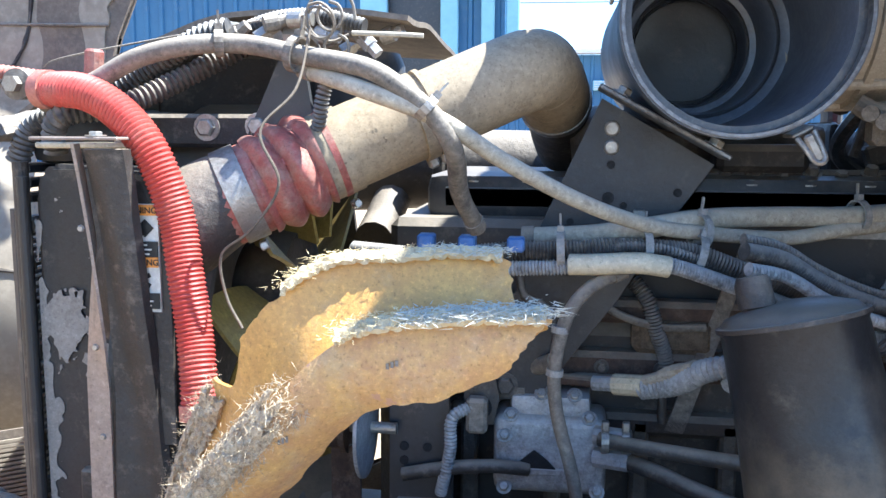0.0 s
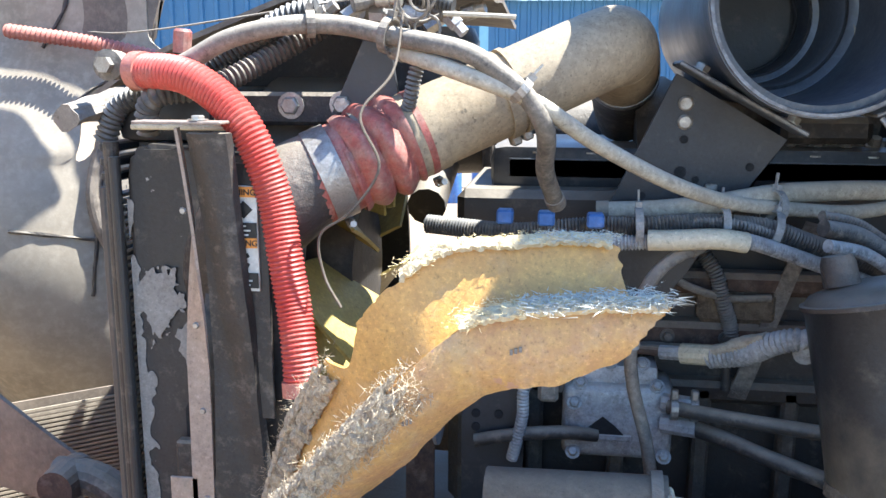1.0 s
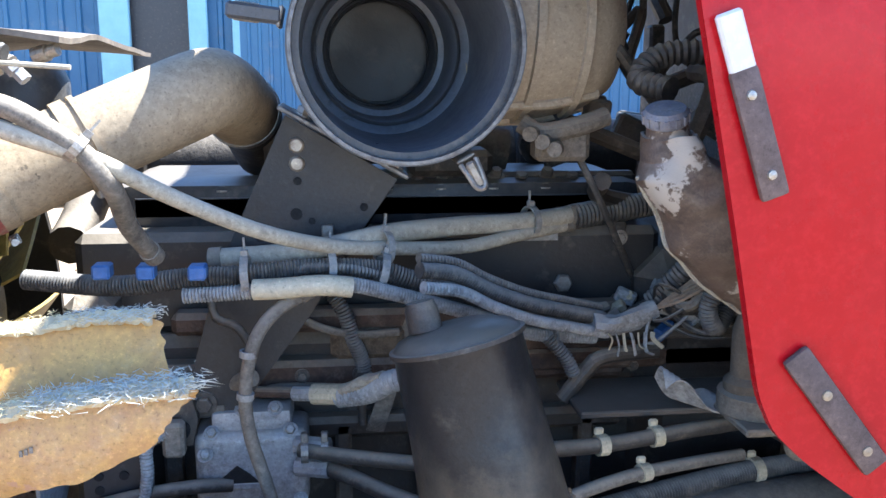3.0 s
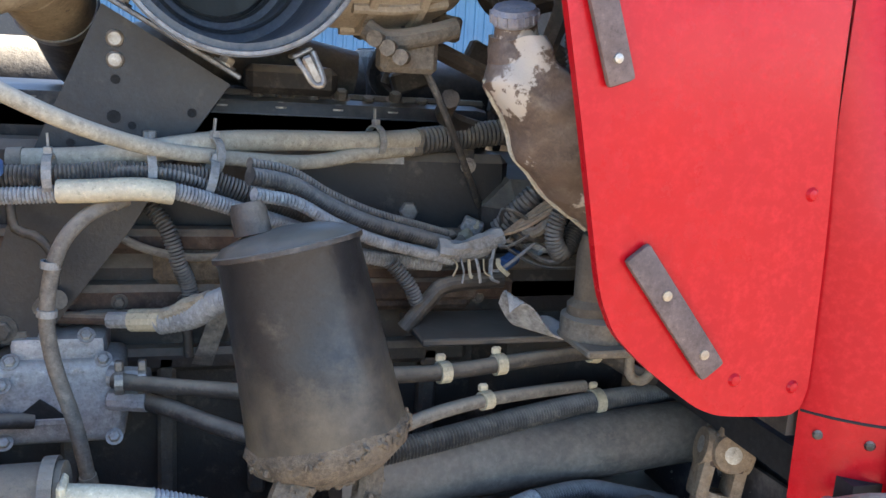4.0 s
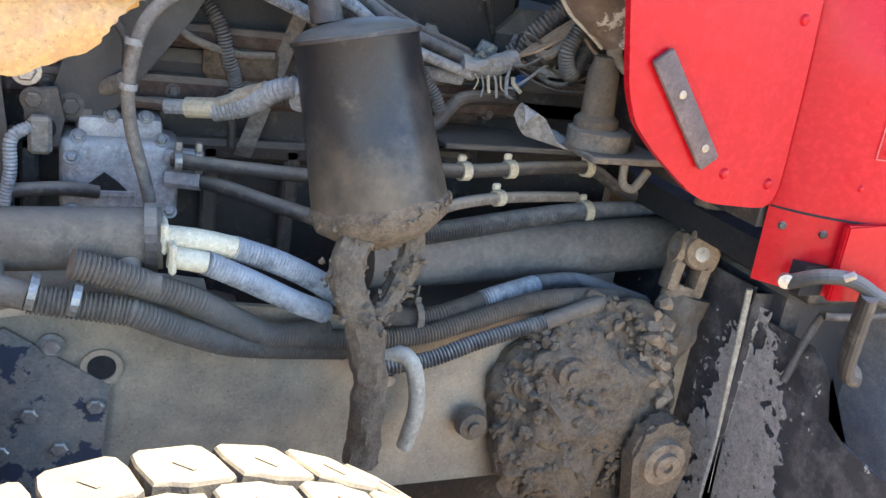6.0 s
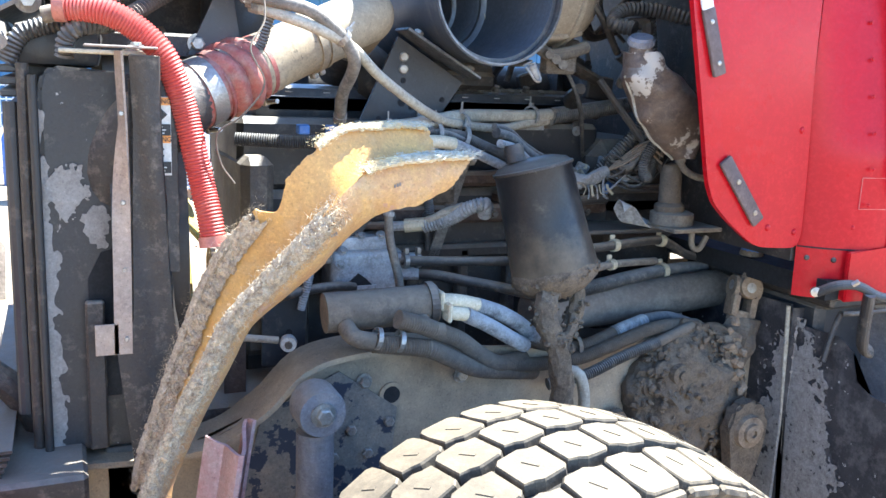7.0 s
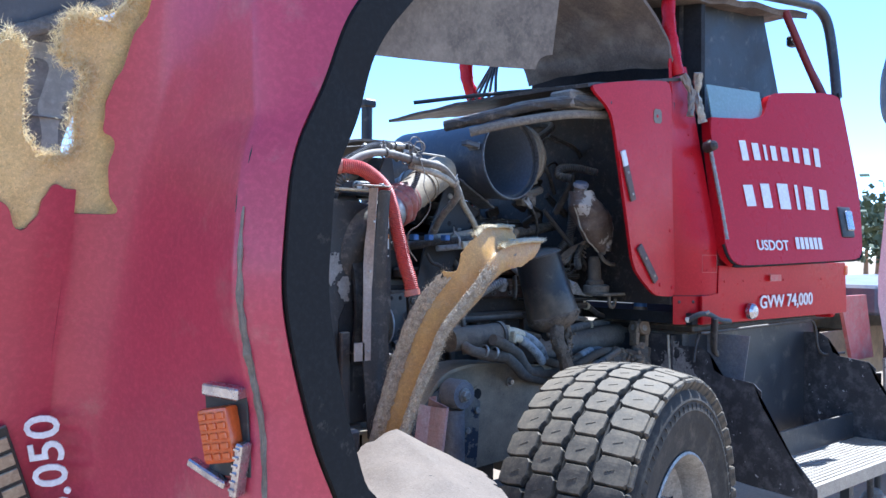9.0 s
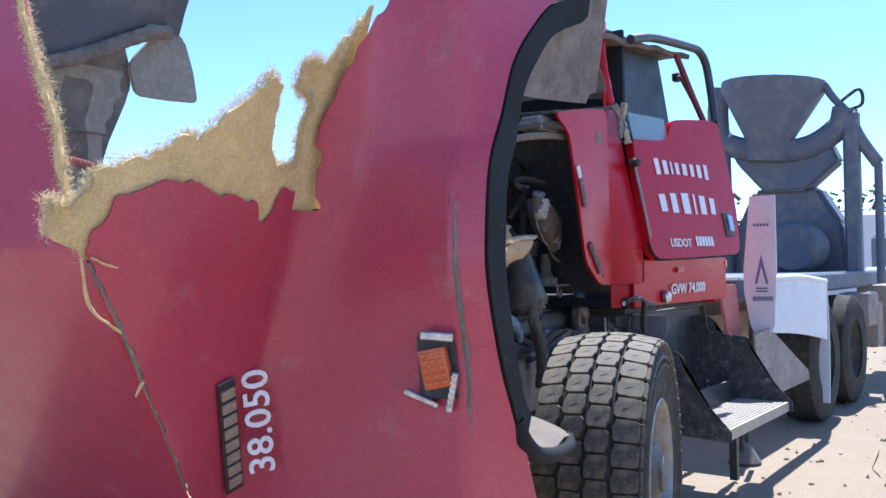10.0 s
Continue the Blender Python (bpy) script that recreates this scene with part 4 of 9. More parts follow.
part("rear_shell", sheet(bmesh.new(), shell_place, 40, 20, 0.012), "shell", hood, "dark grey hood rear shell", smooth=True)
part("rear_rib", tube([(-1.62, 2.06, 2.20), (-1.40, 2.05, 2.295), (-1.237, 2.05, 2.37), (-1.06, 2.05, 2.46), (-0.95, 2.06, 2.485)], 0.030, lumpy=0.35), "fender_in", hood)
bm = bmesh.new()
fibres(bm, [Vector((x, hood_side_y(z) + 0.012, z)) for x, z in YEL_EDGE[4:-4]], 9000, 0.016, (0.008, 0.008, 0.008), (0, 0, 0.3), 3)
fibres(bm, edge_line, 5000, 0.014, (0.008, 0.01, 0.014), (0.9, 0, 0.1), 6)
part("frayed_fibre", bm, "fibre_pale", hood, kind="stuff")


# lettering and badge lie on the hood's side, reading upward
def fender_spot(z, y):
    """A place on the fender skin at height z and depth y, and its outward normal."""
    v = (z - 0.62) / 1.73
    best = min((abs(fender_place(k / 200, v).y - y), k) for k in range(24, 201))[1] / 200
    p = fender_place(best, v)
    e = fender_place(min(1, best + 0.01), v) - fender_place(best - 0.01, v)
    return p, e.normalized()


p, e = fender_spot(1.0, 0.70)
p2, _ = fender_spot(0.88, 0.66)
part("unit_number", lettering("38.050", 0.098, frame_matrix(Vector((-1.612, 0.70, 0.869)) + Vector((-0.016, -0.034, 0.022)), (-0.062, -0.036, 0.311), (-0.86, 0.45, 0.1)) @ Matrix.Diagonal((1.12, 1, 1, 1))), "letter", hood, "white vinyl unit number")
badge = part("badge", boxed((0, 0, 0), (0.36, 0.055, 0.008), frame_matrix(Vector((-1.745, 0.708, 0.997)), (-0.117, -0.111, 0.308), (-1, 0, 0)), bev=0.002), "black", hood, "black badge strip with raised plain blocks")
for i in range(8):
    part("block", boxed((-0.145 + i * 0.041, 0, 0.006), (0.03, 0.042, 0.006), frame_matrix(Vector((-1.745, 0.708, 0.997)), (-0.117, -0.111, 0.308), (-1, 0, 0)), bev=0.001), "brass", badge)

# broken side marker lamp on the fender
lamp = thing("marker_lamp", (-1.53, 0.2, 1.15), "broken amber side marker lamp in bent chrome bezel on hood", "lamp")
lm = frame_matrix(Vector((-1.524, 0.180, 1.192)), (0.35, -0.93, 0.05), (0, -0.1, 1))
part("lens", boxed((0, 0, 0.022), (0.072, 0.10, 0.034), lm @ Matrix.Rotation(radians(8), 4, "Z"), bev=0.008, segs=2), "orange_lens", lamp, "ribbed amber lens", smooth=True)
for i in range(3):
    for k in range(5):
        part("prism", boxed((-0.022 + i * 0.022, -0.036 + k * 0.018, 0.040), (0.017, 0.013, 0.006), lm @ Matrix.Rotation(radians(8), 4, "Z"), bev=0.002), "orange_lens", lamp)
part("bezel_side", boxed((0.052, -0.050, 0.02), (0.016, 0.10, 0.03), lm @ Matrix.Rotation(radians(-14), 4, "Z"), bev=0.003), "chrome", lamp)
for i in range(6):
    part("rib", boxed((0.052, -0.085 + i * 0.015, 0.037), (0.012, 0.004, 0.004), lm @ Matrix.Rotation(radians(-14), 4, "Z")), "chrome", lamp)
part("bezel_top", boxed((0.0, 0.078, 0.016), (0.085, 0.022, 0.03), lm @ Matrix.Rotation(radians(-6), 4, "Z"), bev=0.003), "chrome", lamp)
part("bezel_low", boxed((-0.012, -0.088, 0.01), (0.095, 0.016, 0.022), lm @ Matrix.Rotation(radians(-24), 4, "Z"), bev=0.003), "chrome", lamp)
part("bezel_back", boxed((0.0, 0.0, 0.003), (0.10, 0.16, 0.006), lm, bev=0.002), "black", lamp)
# -- front wheel, steered outward --
wheel = thing("front_wheel", (0.0, 0.45, GZ), "worn dusty front truck wheel turned outward, off-road tread", "wheel")
W = Matrix.Translation((0.012, 0.45, 0.602)) @ Matrix.Rotation(radians(14), 4, "Z") @ Matrix.Rotation(radians(90), 4, "X")
R = 0.562  # local z of W points to the outside
tw = 0.205
prof = [(0.29, -tw + 0.02), (0.36, -tw), (0.46, -tw + 0.004), (0.495, -tw + 0.02), (0.518, -tw + 0.05), (0.537, -0.09), (0.543, 0), (0.537, 0.09), (0.518, tw - 0.05), (0.500, tw - 0.02), (0.482, tw - 0.004), (0.462, tw + 0.004), (0.455, tw), (0.43, tw + 0.006), (0.423, tw + 0.001), (0.395, tw + 0.004), (0.388, tw - 0.001), (0.34, tw - 0.004), (0.292, tw - 0.02), (0.286, tw - 0.035)]
tyre = part("tyre", lathe(bmesh.new(), prof, W, 96), "tyre", wheel, "black tyre carcass with ribbed sidewall", smooth=True)


def tread_mesh(poly, h, sipe):
    bm = bmesh.new()
    low = [bm.verts.new((x * 1.03, y * 1.03, -0.004)) for x, y in poly]
    mid = [bm.verts.new((x, y, h - 0.004)) for x, y in poly]
    top = [bm.verts.new((x * 0.955, y * 0.955, h - abs(y) * abs(y) * 0.6)) for x, y in poly]
    for a, b in ((low, mid), (mid, top)):
        for i in range(len(poly)):
            j = (i + 1) % len(poly)
            bm.faces.new((a[i], a[j], b[j], b[i]))
    bm.faces.new(top)
    if sipe:
        box(bm, (0, 0, h), (0.028, 0.004, 0.0015), Matrix.Rotation(radians(25), 4, "Z"))
    bmesh.ops.recalc_face_normals(bm, faces=bm.faces)
    me = bpy.data.meshes.new("tread_block")
    bm.to_mesh(me)
    bm.free()
    me.materials.append(M["tread"])
    return me


N_TREAD = 39
pitch = 2 * math.pi * R / N_TREAD
mid_poly = [(-0.042, -0.031), (-0.033, -0.041), (0.030, -0.041), (0.034, -0.024), (0.042, -0.010), (0.042, 0.031), (0.033, 0.041), (-0.030, 0.041), (-0.034, 0.024), (-0.042, 0.010)]
side_poly = [(-0.042, -0.030), (-0.033, -0.040), (0.020, -0.041), (0.048, -0.037), (0.056, -0.028), (0.056, 0.028), (0.048, 0.037), (0.020, 0.041), (-0.030, 0.040), (-0.034, 0.024), (-0.042, 0.010)]
tread_data = [tread_mesh(mid_poly, 0.018, True), tread_mesh(side_poly, 0.018, True)]
lug_bm = bmesh.new()
box(lug_bm, (0, 0, 0), (0.052, 0.074, 0.018), bev=0.006)
lug_me = bpy.data.meshes.new("shoulder_lug")
lug_bm.to_mesh(lug_me)
lug_bm.free()
lug_me.materials.append(M["tread"])
for row, off in enumerate((-0.137, -0.0455, 0.0455, 0.137)):
    for i in range(N_TREAD):
        a = 2 * math.pi * (i + 0.5 * (row % 2)) / N_TREAD
        edge = abs(off) > 0.1
        ob = new("tread_block", tread_data[1 if edge else 0])
        drop = 0.016 if edge else 0.002
        tiltx = 0.20 if edge else 0.06
        # local: x across the tread, y along it, z outward
        radial = Matrix.Rotation(a, 4, "Z") @ Matrix.Translation((R - 0.017 - drop, 0, off)) @ Matrix(((0, 0, 1, 0), (0, 1, 0, 0), (-1, 0, 0, 0), (0, 0, 0, 1))) @ Matrix.Rotation(tiltx if off < 0 else -tiltx, 4, "Y") @ Matrix.Rotation(math.pi if off > 0 else 0, 4, "Z")
        ob.parent = wheel
        ob.matrix_local = Matrix.Translation(-ORIGIN[wheel]) @ W @ radial
for i in range(N_TREAD):
    a = 2 * math.pi * (i + 0.5) / N_TREAD
    ob = new("shoulder_lug", lug_me)
    ob.parent = wheel
    ob.matrix_local = Matrix.Translation(-ORIGIN[wheel]) @ W @ Matrix.Rotation(a, 4, "Z") @ Matrix.Translation((R - 0.056, 0, tw - 0.016)) @ Matrix.Rotation(radians(-34), 4, "Y")
bm = bmesh.new()
for i in range(72):
    a = 2 * math.pi * i / 72
    box(bm, (0.441, 0, tw + 0.003), (0.022, 0.003, 0.005), W @ Matrix.Rotation(a, 4, "Z"))
part("sidewall_rib", bm, "tyre", tyre, kind="stuff")
rim = part("rim", lathe(bmesh.new(), [(0.288, tw - 0.03), (0.300, tw - 0.012), (0.292, tw - 0.008), (0.276, tw - 0.03), (0.268, tw - 0.10), (0.235, tw - 0.12), (0.20, tw - 0.145), (0.165, tw - 0.15), (0.155, tw - 0.13), (0.0, tw - 0.13)], W, 64), "rim", wheel, "dusty aluminium disc rim", smooth=True)
part("hub", lathe(bmesh.new(), [(0.125, tw - 0.14), (0.12, tw - 0.04), (0.10, tw - 0.02), (0.075, tw - 0.015), (0.07, tw + 0.0), (0.0, tw + 0.004)], W, 32), "iron", wheel, "dark oil-bath hub cap", smooth=True)
for i in range(10):
    a = 2 * math.pi * i / 10
    part("lug_nut", lathe(bmesh.new(), [(0.0, 0), (0.026, 0), (0.026, 0.006), (0.019, 0.01), (0.019, 0.04), (0.01, 0.052), (0.0, 0.052)], W @ Matrix.Translation((0.1675 * math.cos(a), 0.1675 * math.sin(a), tw - 0.148)), 6), "chrome", rim)
for i in range(10):
    a = 2 * math.pi * (i + 0.5) / 10
    part("hand_hole", lathe(bmesh.new(), [(0.0, 0), (0.031, 0), (0.031, 0.004), (0.0, 0.004)], W @ Matrix.Translation((0.232 * math.cos(a), 0.232 * math.sin(a), tw - 0.124)), 14), "cabin", rim)

# -- frame, suspension --
chassis = thing("chassis", (0, YC, GZ), "mud-dusted steel ladder frame of the truck", "truck frame")
rail_poly = [(-0.80, 0.80), (-0.80, 0.93), (-0.466, 0.92), (-0.33, 0.985), (-0.24, 1.07), (-0.15, 1.10), (0.0, 1.10), (0.45, 1.06), (1.2, 1.06), (7.5, 1.06), (7.5, 0.80), (0.2, 0.72), (-0.3, 0.70)]
part("rail", plate_xz(rail_poly, 1.10, 0.012), "rail", chassis, "dusty left frame rail")
part("rail", plate_xz(rail_poly, 2 * YC - 1.10, 0.012), "rail", chassis)
part("rail_flange", sheet(bmesh.new(), lambda u, v: Vector(spline([(-0.80, 0, 0.935), (-0.466, 0, 0.925), (-0.33, 0, 0.99), (-0.24, 0, 1.075), (-0.13, 0, 1.103), (0.0, 0, 1.10), (0.12, 0, 1.085)], 41)[0][round(u * 40)]) + Vector((0, 1.055 + 0.14 * v, 0)), 40, 4, 0.012), "rail", chassis, smooth=True)
for x in (-0.6, 0.9, 2.5, 4.5):
    part("cross_member", boxed((x, YC, 0.86), (0.1, 0.84, 0.16), bev=0.01), "dark", chassis)
for p in ((-0.10, 1.095, 1.03), (-0.04, 1.095, 0.93), (-0.13, 1.095, 0.92), (-0.17, 1.095, 0.86), (-0.09, 1.095, 0.86), (0.42, 1.095, 0.95), (0.14, 1.095, 1.02)):
    bolt(chassis, p, (0, -1, 0), 0.013, 0.016)
part("rail_hole", turned([(0, 0), (0.020, 0), (0.020, 0.003), (0, 0.003)], (-0.032, 1.097, 0.99), (0, -1, 0), 18), "cabin", chassis)
part("rail_hole", turned([(0.021, 0), (0.030, 0), (0.030, 0.004), (0.021, 0.004)], (-0.032, 1.097, 0.99), (0, -1, 0), 18), "rail", chassis)
part("gusset", plate_xz([(-0.33, 0.98), (-0.16, 1.06), (-0.02, 0.96), (-0.04, 0.72), (-0.40, 0.70)], 1.090, 0.006), "worn_blue", chassis, "dusty spring hanger plate with worn blue-black paint")
axle = thing("front_axle", (0, YC, 0.3), "grey forged steel front axle beam", "axle")
part("beam", boxed((0.02, YC, 0.50), (0.12, 1.7, 0.14), bev=0.03), "iron", axle)
part("spring_pack", boxed((0.0, 1.02, 0.62), (1.5, 0.10, 0.09), bev=0.01), "rust", axle)
part("knuckle", boxed((0.02, 0.72, 0.60), (0.18, 0.22, 0.26), bev=0.05), "iron", axle)
damper = thing("shock_absorber", (-0.236, 1.0, 0.5), "grey tubular shock absorber with round top eye", "shock absorber")
part("body", tube([(-0.236, 1.0, 0.30), (-0.238, 1.0, 0.97)], 0.040, seg=20, n=8), "shock_grey", damper, smooth=True)
part("eye", turned([(0.0, -0.055), (0.048, -0.055), (0.052, -0.04), (0.052, 0.02), (0.0, 0.02)], (-0.237, 1.0, 1.025), (0, 1, 0), 24), "shock_grey", damper, smooth=True)
bolt(damper, (-0.237, 0.945, 1.025), (0, -1, 0), 0.018, 0.02)
tube_stub = thing("red_bracket", (-0.42, 0.97, 0.9), "torn red fibreglass bracket channel beside the shock absorber", "bracket")
part("channel", sheet(bmesh.new(), lambda u, v: (-0.475 + 0.095 * u - 0.035 * v, 0.905 - 0.03 * math.sin(u * 3.1) + 0.055 * math.sin(u * 9.0) * (u > 0.35), 1.03 - v * 0.24 - 0.012 * math.sin(u * 4)), 24, 12, 0.007), "pink_grey", tube_stub, smooth=True)
rod = thing("link_rod", (-0.35, 1.12, 1.1), "thin dusty tie rod with round end", "rod")
part("shaft", tube([(-0.62, 1.08, 1.19), (-0.45, 1.1, 1.165), (-0.29, 1.12, 1.135)], 0.008, n=8), "cable", rod)
part("end", turned([(0.008, -0.010), (0.017, -0.010), (0.019, 0), (0.017, 0.010), (0.008, 0.010), (0.008, -0.010)], (-0.268, 1.115, 1.128), (0.2, 1, 0.1), 20), "alu", rod, smooth=True)
part("stud", turned([(0, -0.016), (0.0085, -0.016), (0.0085, 0.012), (0, 0.012)], (-0.268, 1.115, 1.128), (0.2, 1, 0.1), 8), "dark", rod)

# -- radiator and its side --
rad = thing("radiator", (-0.78, YC, 0.9), "black truck radiator with finned condenser in front", "radiator")
part("core", boxed((-0.705, 1.67, 1.31), (0.11, 0.98, 0.82)), "core", rad)
for i in range(50):
    part("fin", boxed((-0.787, 1.64, 1.045 + i * 0.0116), (0.020, 1.03, 0.0052)), "fin", rad)
for y in (1.122, 2.16):
    part("condenser_tank", tube([(-0.783, y, 1.03), (-0.783, y, 1.63)], 0.014, n=6, seg=10), "black_metal", rad)
for i in range(9):
    part("fitting", boxed((-0.782, 1.128, 1.06 + i * 0.068 + 0.01 * (i % 2)), (0.026, 0.02, 0.022), bev=0.004), "cable_pale", rad)
for i in range(3):
    part("cooler_tube", boxed((-0.785, 1.63, 1.645 + i * 0.022), (0.03, 1.0, 0.014), bev=0.003), "black_metal", rad)
part("frame_post", tube([(-0.762, 1.098, 0.86), (-0.762, 1.098, 1.40), (-0.760, 1.095, 1.70)], 0.011, n=10), "black_rust", rad)
part("frame_post", tube([(-0.745, 1.075, 0.90), (-0.745, 1.075, 1.68)], 0.008, n=10), "black", rad)
part("top_tank", boxed((-0.70, 1.62, 1.735), (0.15, 0.96, 0.08), bev=0.02, segs=2), "black", rad, smooth=True)
part("bottom_frame", boxed((-0.76, 1.5, 0.93), (0.16, 1.12, 0.07), bev=0.008), "black_rust", rad)
for i in range(5):
    part("lower_slat", boxed((-0.83, 1.5, 0.965 + i * 0.012), (0.012 + 0.01 * i, 1.05, 0.006)), "black_rust", rad)
# side tank with flaking paint
side = [(-0.738, 0.95), (-0.738, 1.655), (-0.730, 1.685), (-0.71, 1.698), (-0.60, 1.690), (-0.52, 1.680), (-0.52, 0.95)]
part("side_tank", plate_xz(side, 1.09, 0.10, 0.008), "black_chip", rad, "flaking black-painted side tank", smooth=True)
for x0, x1, z0, z1, kind, y0 in ((-0.735, -0.645, 1.41, 1.53, 0, 1.0855), (-0.675, -0.605, 1.345, 1.455, 0, 1.0870), (-0.737, -0.655, 0.96, 1.665, 1, 1.0885)):
    def flake(p, u, v, kind=kind):
        r = 0.6 * noise.noise(p * 30) + 0.45 * noise.noise(p * 95) + 0.3 * noise.noise(p * 260)
        if kind:
            return u < 0.02 + 0.26 * math.sin(min(1.0, (1 - v) * 1.3) * 1.6) + 0.35 * r
        return (u - 0.42) ** 2 + (v - 0.5) ** 2 < (0.36 + 0.3 * r) ** 2
    part("bare_patch", sheet(bmesh.new(), lambda u, v: Vector((x0 + (x1 - x0) * u, y0, z0 + (z1 - z0) * v)), 36, 110 if kind else 44, 0.0012, flake), "primer", rad, "patch of bare grey primer")
part("side_slot", plate_xz([(-0.665, 1.06), (-0.665, 1.30), (-0.64, 1.35), (-0.61, 1.36), (-0.61, 1.06)], 1.0865, 0.004), "cabin", rad)
part("side_bar", boxed((-0.655, 1.070, 1.11), (0.035, 0.02, 0.30), bev=0.004), "black_rust", rad)
shroud = thing("shroud_plate", (-0.56, 0.97, 0.93), "rust-stained black steel side plate of the radiator shroud", "steel plate")
PLATE_L = [(1.722, -0.588), (1.60, -0.582), (1.46, -0.586), (1.33, -0.588), (1.23, -0.590), (1.165, -0.620), (1.09, -0.611), (0.91, -0.591)]
PLATE_R = [(1.722, -0.537), (1.63, -0.536), (1.53, -0.532), (1.46, -0.527), (1.348, -0.522), (1.25, -0.515), (1.15, -0.498), (0.955, -0.486), (0.91, -0.539)]


def plate_y(z):
    """The plate leans inward below its top edge."""
    return 0.974 + 0.046 * min(1.0, max(0.0, (1.722 - z) / 0.33)) ** 0.8


def plate_place(u, v):
    z = 1.722 - v * 0.812
    a, b = along(PLATE_L, z), along(PLATE_R, z)
    return Vector((a + (b - a) * u, plate_y(z) + 0.004 * math.sin(u * 5 + z * 9) + 0.012 * (u > 0.97), z))


part("plate", sheet(bmesh.new(), plate_place, 14, 60, 0.006), "black_rust", shroud, smooth=True)


def strip_place(u, v):
    """Folded back at its top, flat against the plate lower down."""
    z = 1.728 - v * 0.56
    x1 = along([(1.73, -0.600), (1.59, -0.594), (1.46, -0.590), (1.33, -0.591), (1.10, -0.594)], z)
    a = radians(72) * min(1.0, max(0.0, (z - 1.40) / 0.20))
    w = 0.032 * (1 - u)
    return Vector((x1 - w * math.cos(a), plate_y(z) - 0.008 + w * math.sin(a), z))


strip = part("strip", sheet(bmesh.new(), strip_place, 3, 30, 0.004), "strip", shroud, "bent bare aluminium strip", smooth=True)
part("strip_foot", boxed((-0.637, plate_y(1.2) - 0.008, 1.198), (0.042, 0.004, 0.060), bev=0.001), "strip", strip)
for z in (1.62, 1.458, 1.331, 1.198):
    part("rivet", turned([(0, 0), (0.005, 0), (0.0035, 0.003), (0, 0.003)], (-0.603, plate_y(z) - 0.010, z), (0, -1, 0), 8), "bolt", strip)
part("top_bracket", boxed((-0.60, 0.985, 1.735), (0.12, 0.035, 0.004), bev=0.001), "strip", shroud, "thin bare bracket")
bolt(shroud, (-0.575, 0.98, 1.738), (0, 0, 1), 0.009, 0.006)
# label on the shroud
part("front_wall", boxed((-0.545, 1.0245, 1.50), (0.085, 0.006, 0.36), bev=0.001), "black_rust", shroud)
label = thing("warning_label", (-0.575, 1.05, 1.5), "worn orange, white and black warning sticker on the radiator shroud", "label")
part("backing", boxed((-0.5440, 1.019, 1.578), (0.058, 0.004, 0.144)), "warn_white", label)
for z in (1.642, 1.573):
    part("header", boxed((-0.5440, 1.0155, z), (0.056, 0.002, 0.014)), "warn_orange", label)
    part("header_text", lettering("WARNING", 0.0115, frame_matrix(Vector((-0.5705, 1.0135, z - 0.004)), (1, 0, 0), (0, 0, 1)), 0.0003), "ink", label)
for z, h in ((1.590, 0.021), (1.521, 0.021)):
    part("text_band", boxed((-0.5440, 1.0155, z), (0.056, 0.002, h)), "ink", label)
    for k, w in enumerate((0.036, 0.042, 0.030)):
        part("text_line", boxed((-0.5480 + 0.003 * k, 1.0140, z + 0.006 - k * 0.006), (w, 0.001, 0.002)), "warn_white", label)
for k in range(6):
    part("fan_mark", boxed((0, 0.010, 0), (0.006, 0.011, 0.001), Matrix.Translation((-0.5420, 1.0160, 1.5485)) @ Matrix.Rotation(radians(90), 4, "X") @ Matrix.Rotation(radians(60 * k), 4, "Z")), "ink", label)
for x, a in ((-0.5590, 20), (-0.5330, 45)):
    part("pictogram", boxed((0, 0, 0), (0.017, 0.002, 0.017), Matrix.Translation((x, 1.0158, 1.618)) @ Matrix.Rotation(radians(a), 4, "Y")), "ink", label)
part("pictogram", turned([(0.007, 0), (0.009, 0), (0.009, 0.002), (0.007, 0.002), (0.007, 0)], (-0.5460, 1.0170, 1.608), (0, -1, 0), 14), "ink", label)
part("overflow_loom", tube([(-0.69, 1.075, 1.715), (-0.685, 1.065, 1.748), (-0.66, 1.06, 1.768), (-0.60, 1.10, 1.78), (-0.53, 1.16, 1.825), (-0.46, 1.2, 1.87)], 0.017, ribs=0.004, pitch=0.0085, seg=14), "rubber", rad, "black corrugated overflow hose", smooth=True)
# dark boxes added below the engine to cover gaps onto bright ground
pan = thing("underside_filler", (0.2, YC, 0.5), "dark boxes added in place of engine sump and gearbox between the frame rails", "engine sump")
part("sump", boxed((-0.15, YC, 0.74), (0.75, 0.55, 0.42), bev=0.05, segs=2), "dark", pan, smooth=True)
part("gearbox", boxed((1.0, YC, 0.76), (1.1, 0.62, 0.46), bev=0.08, segs=2), "dark", pan, smooth=True)
# added dark filler that blocks bright ground visible past the engine
man = thing("far_side_filler", (0.15, 2.08, 1.5), "added dark tube and stubs closing the gap along the far side of the engine", "manifold")
part("log", tube([(-0.55, 2.08, 1.64), (-0.2, 2.08, 1.655), (0.2, 2.09, 1.65), (0.95, 2.1, 1.66)], 0.095, n=24, seg=18), "dark", man, smooth=True)
for x in (-0.42, -0.14, 0.16, 0.46, 0.76):
    part("runner", tube([(x, 1.86, 1.50), (x, 1.95, 1.53), (x + 0.02, 2.06, 1.62)], 0.045, n=12, seg=12), "dark", man, smooth=True)
    part("flange", boxed((x + 0.13, 2.08, 1.655), (0.03, 0.23, 0.23), bev=0.02, segs=2), "black_rust", man)
bumper_arm = thing("tow_arm", (-0.9, 1.2, 1.1), "dark steel hood hinge arm with round pivot", "hinge arm")
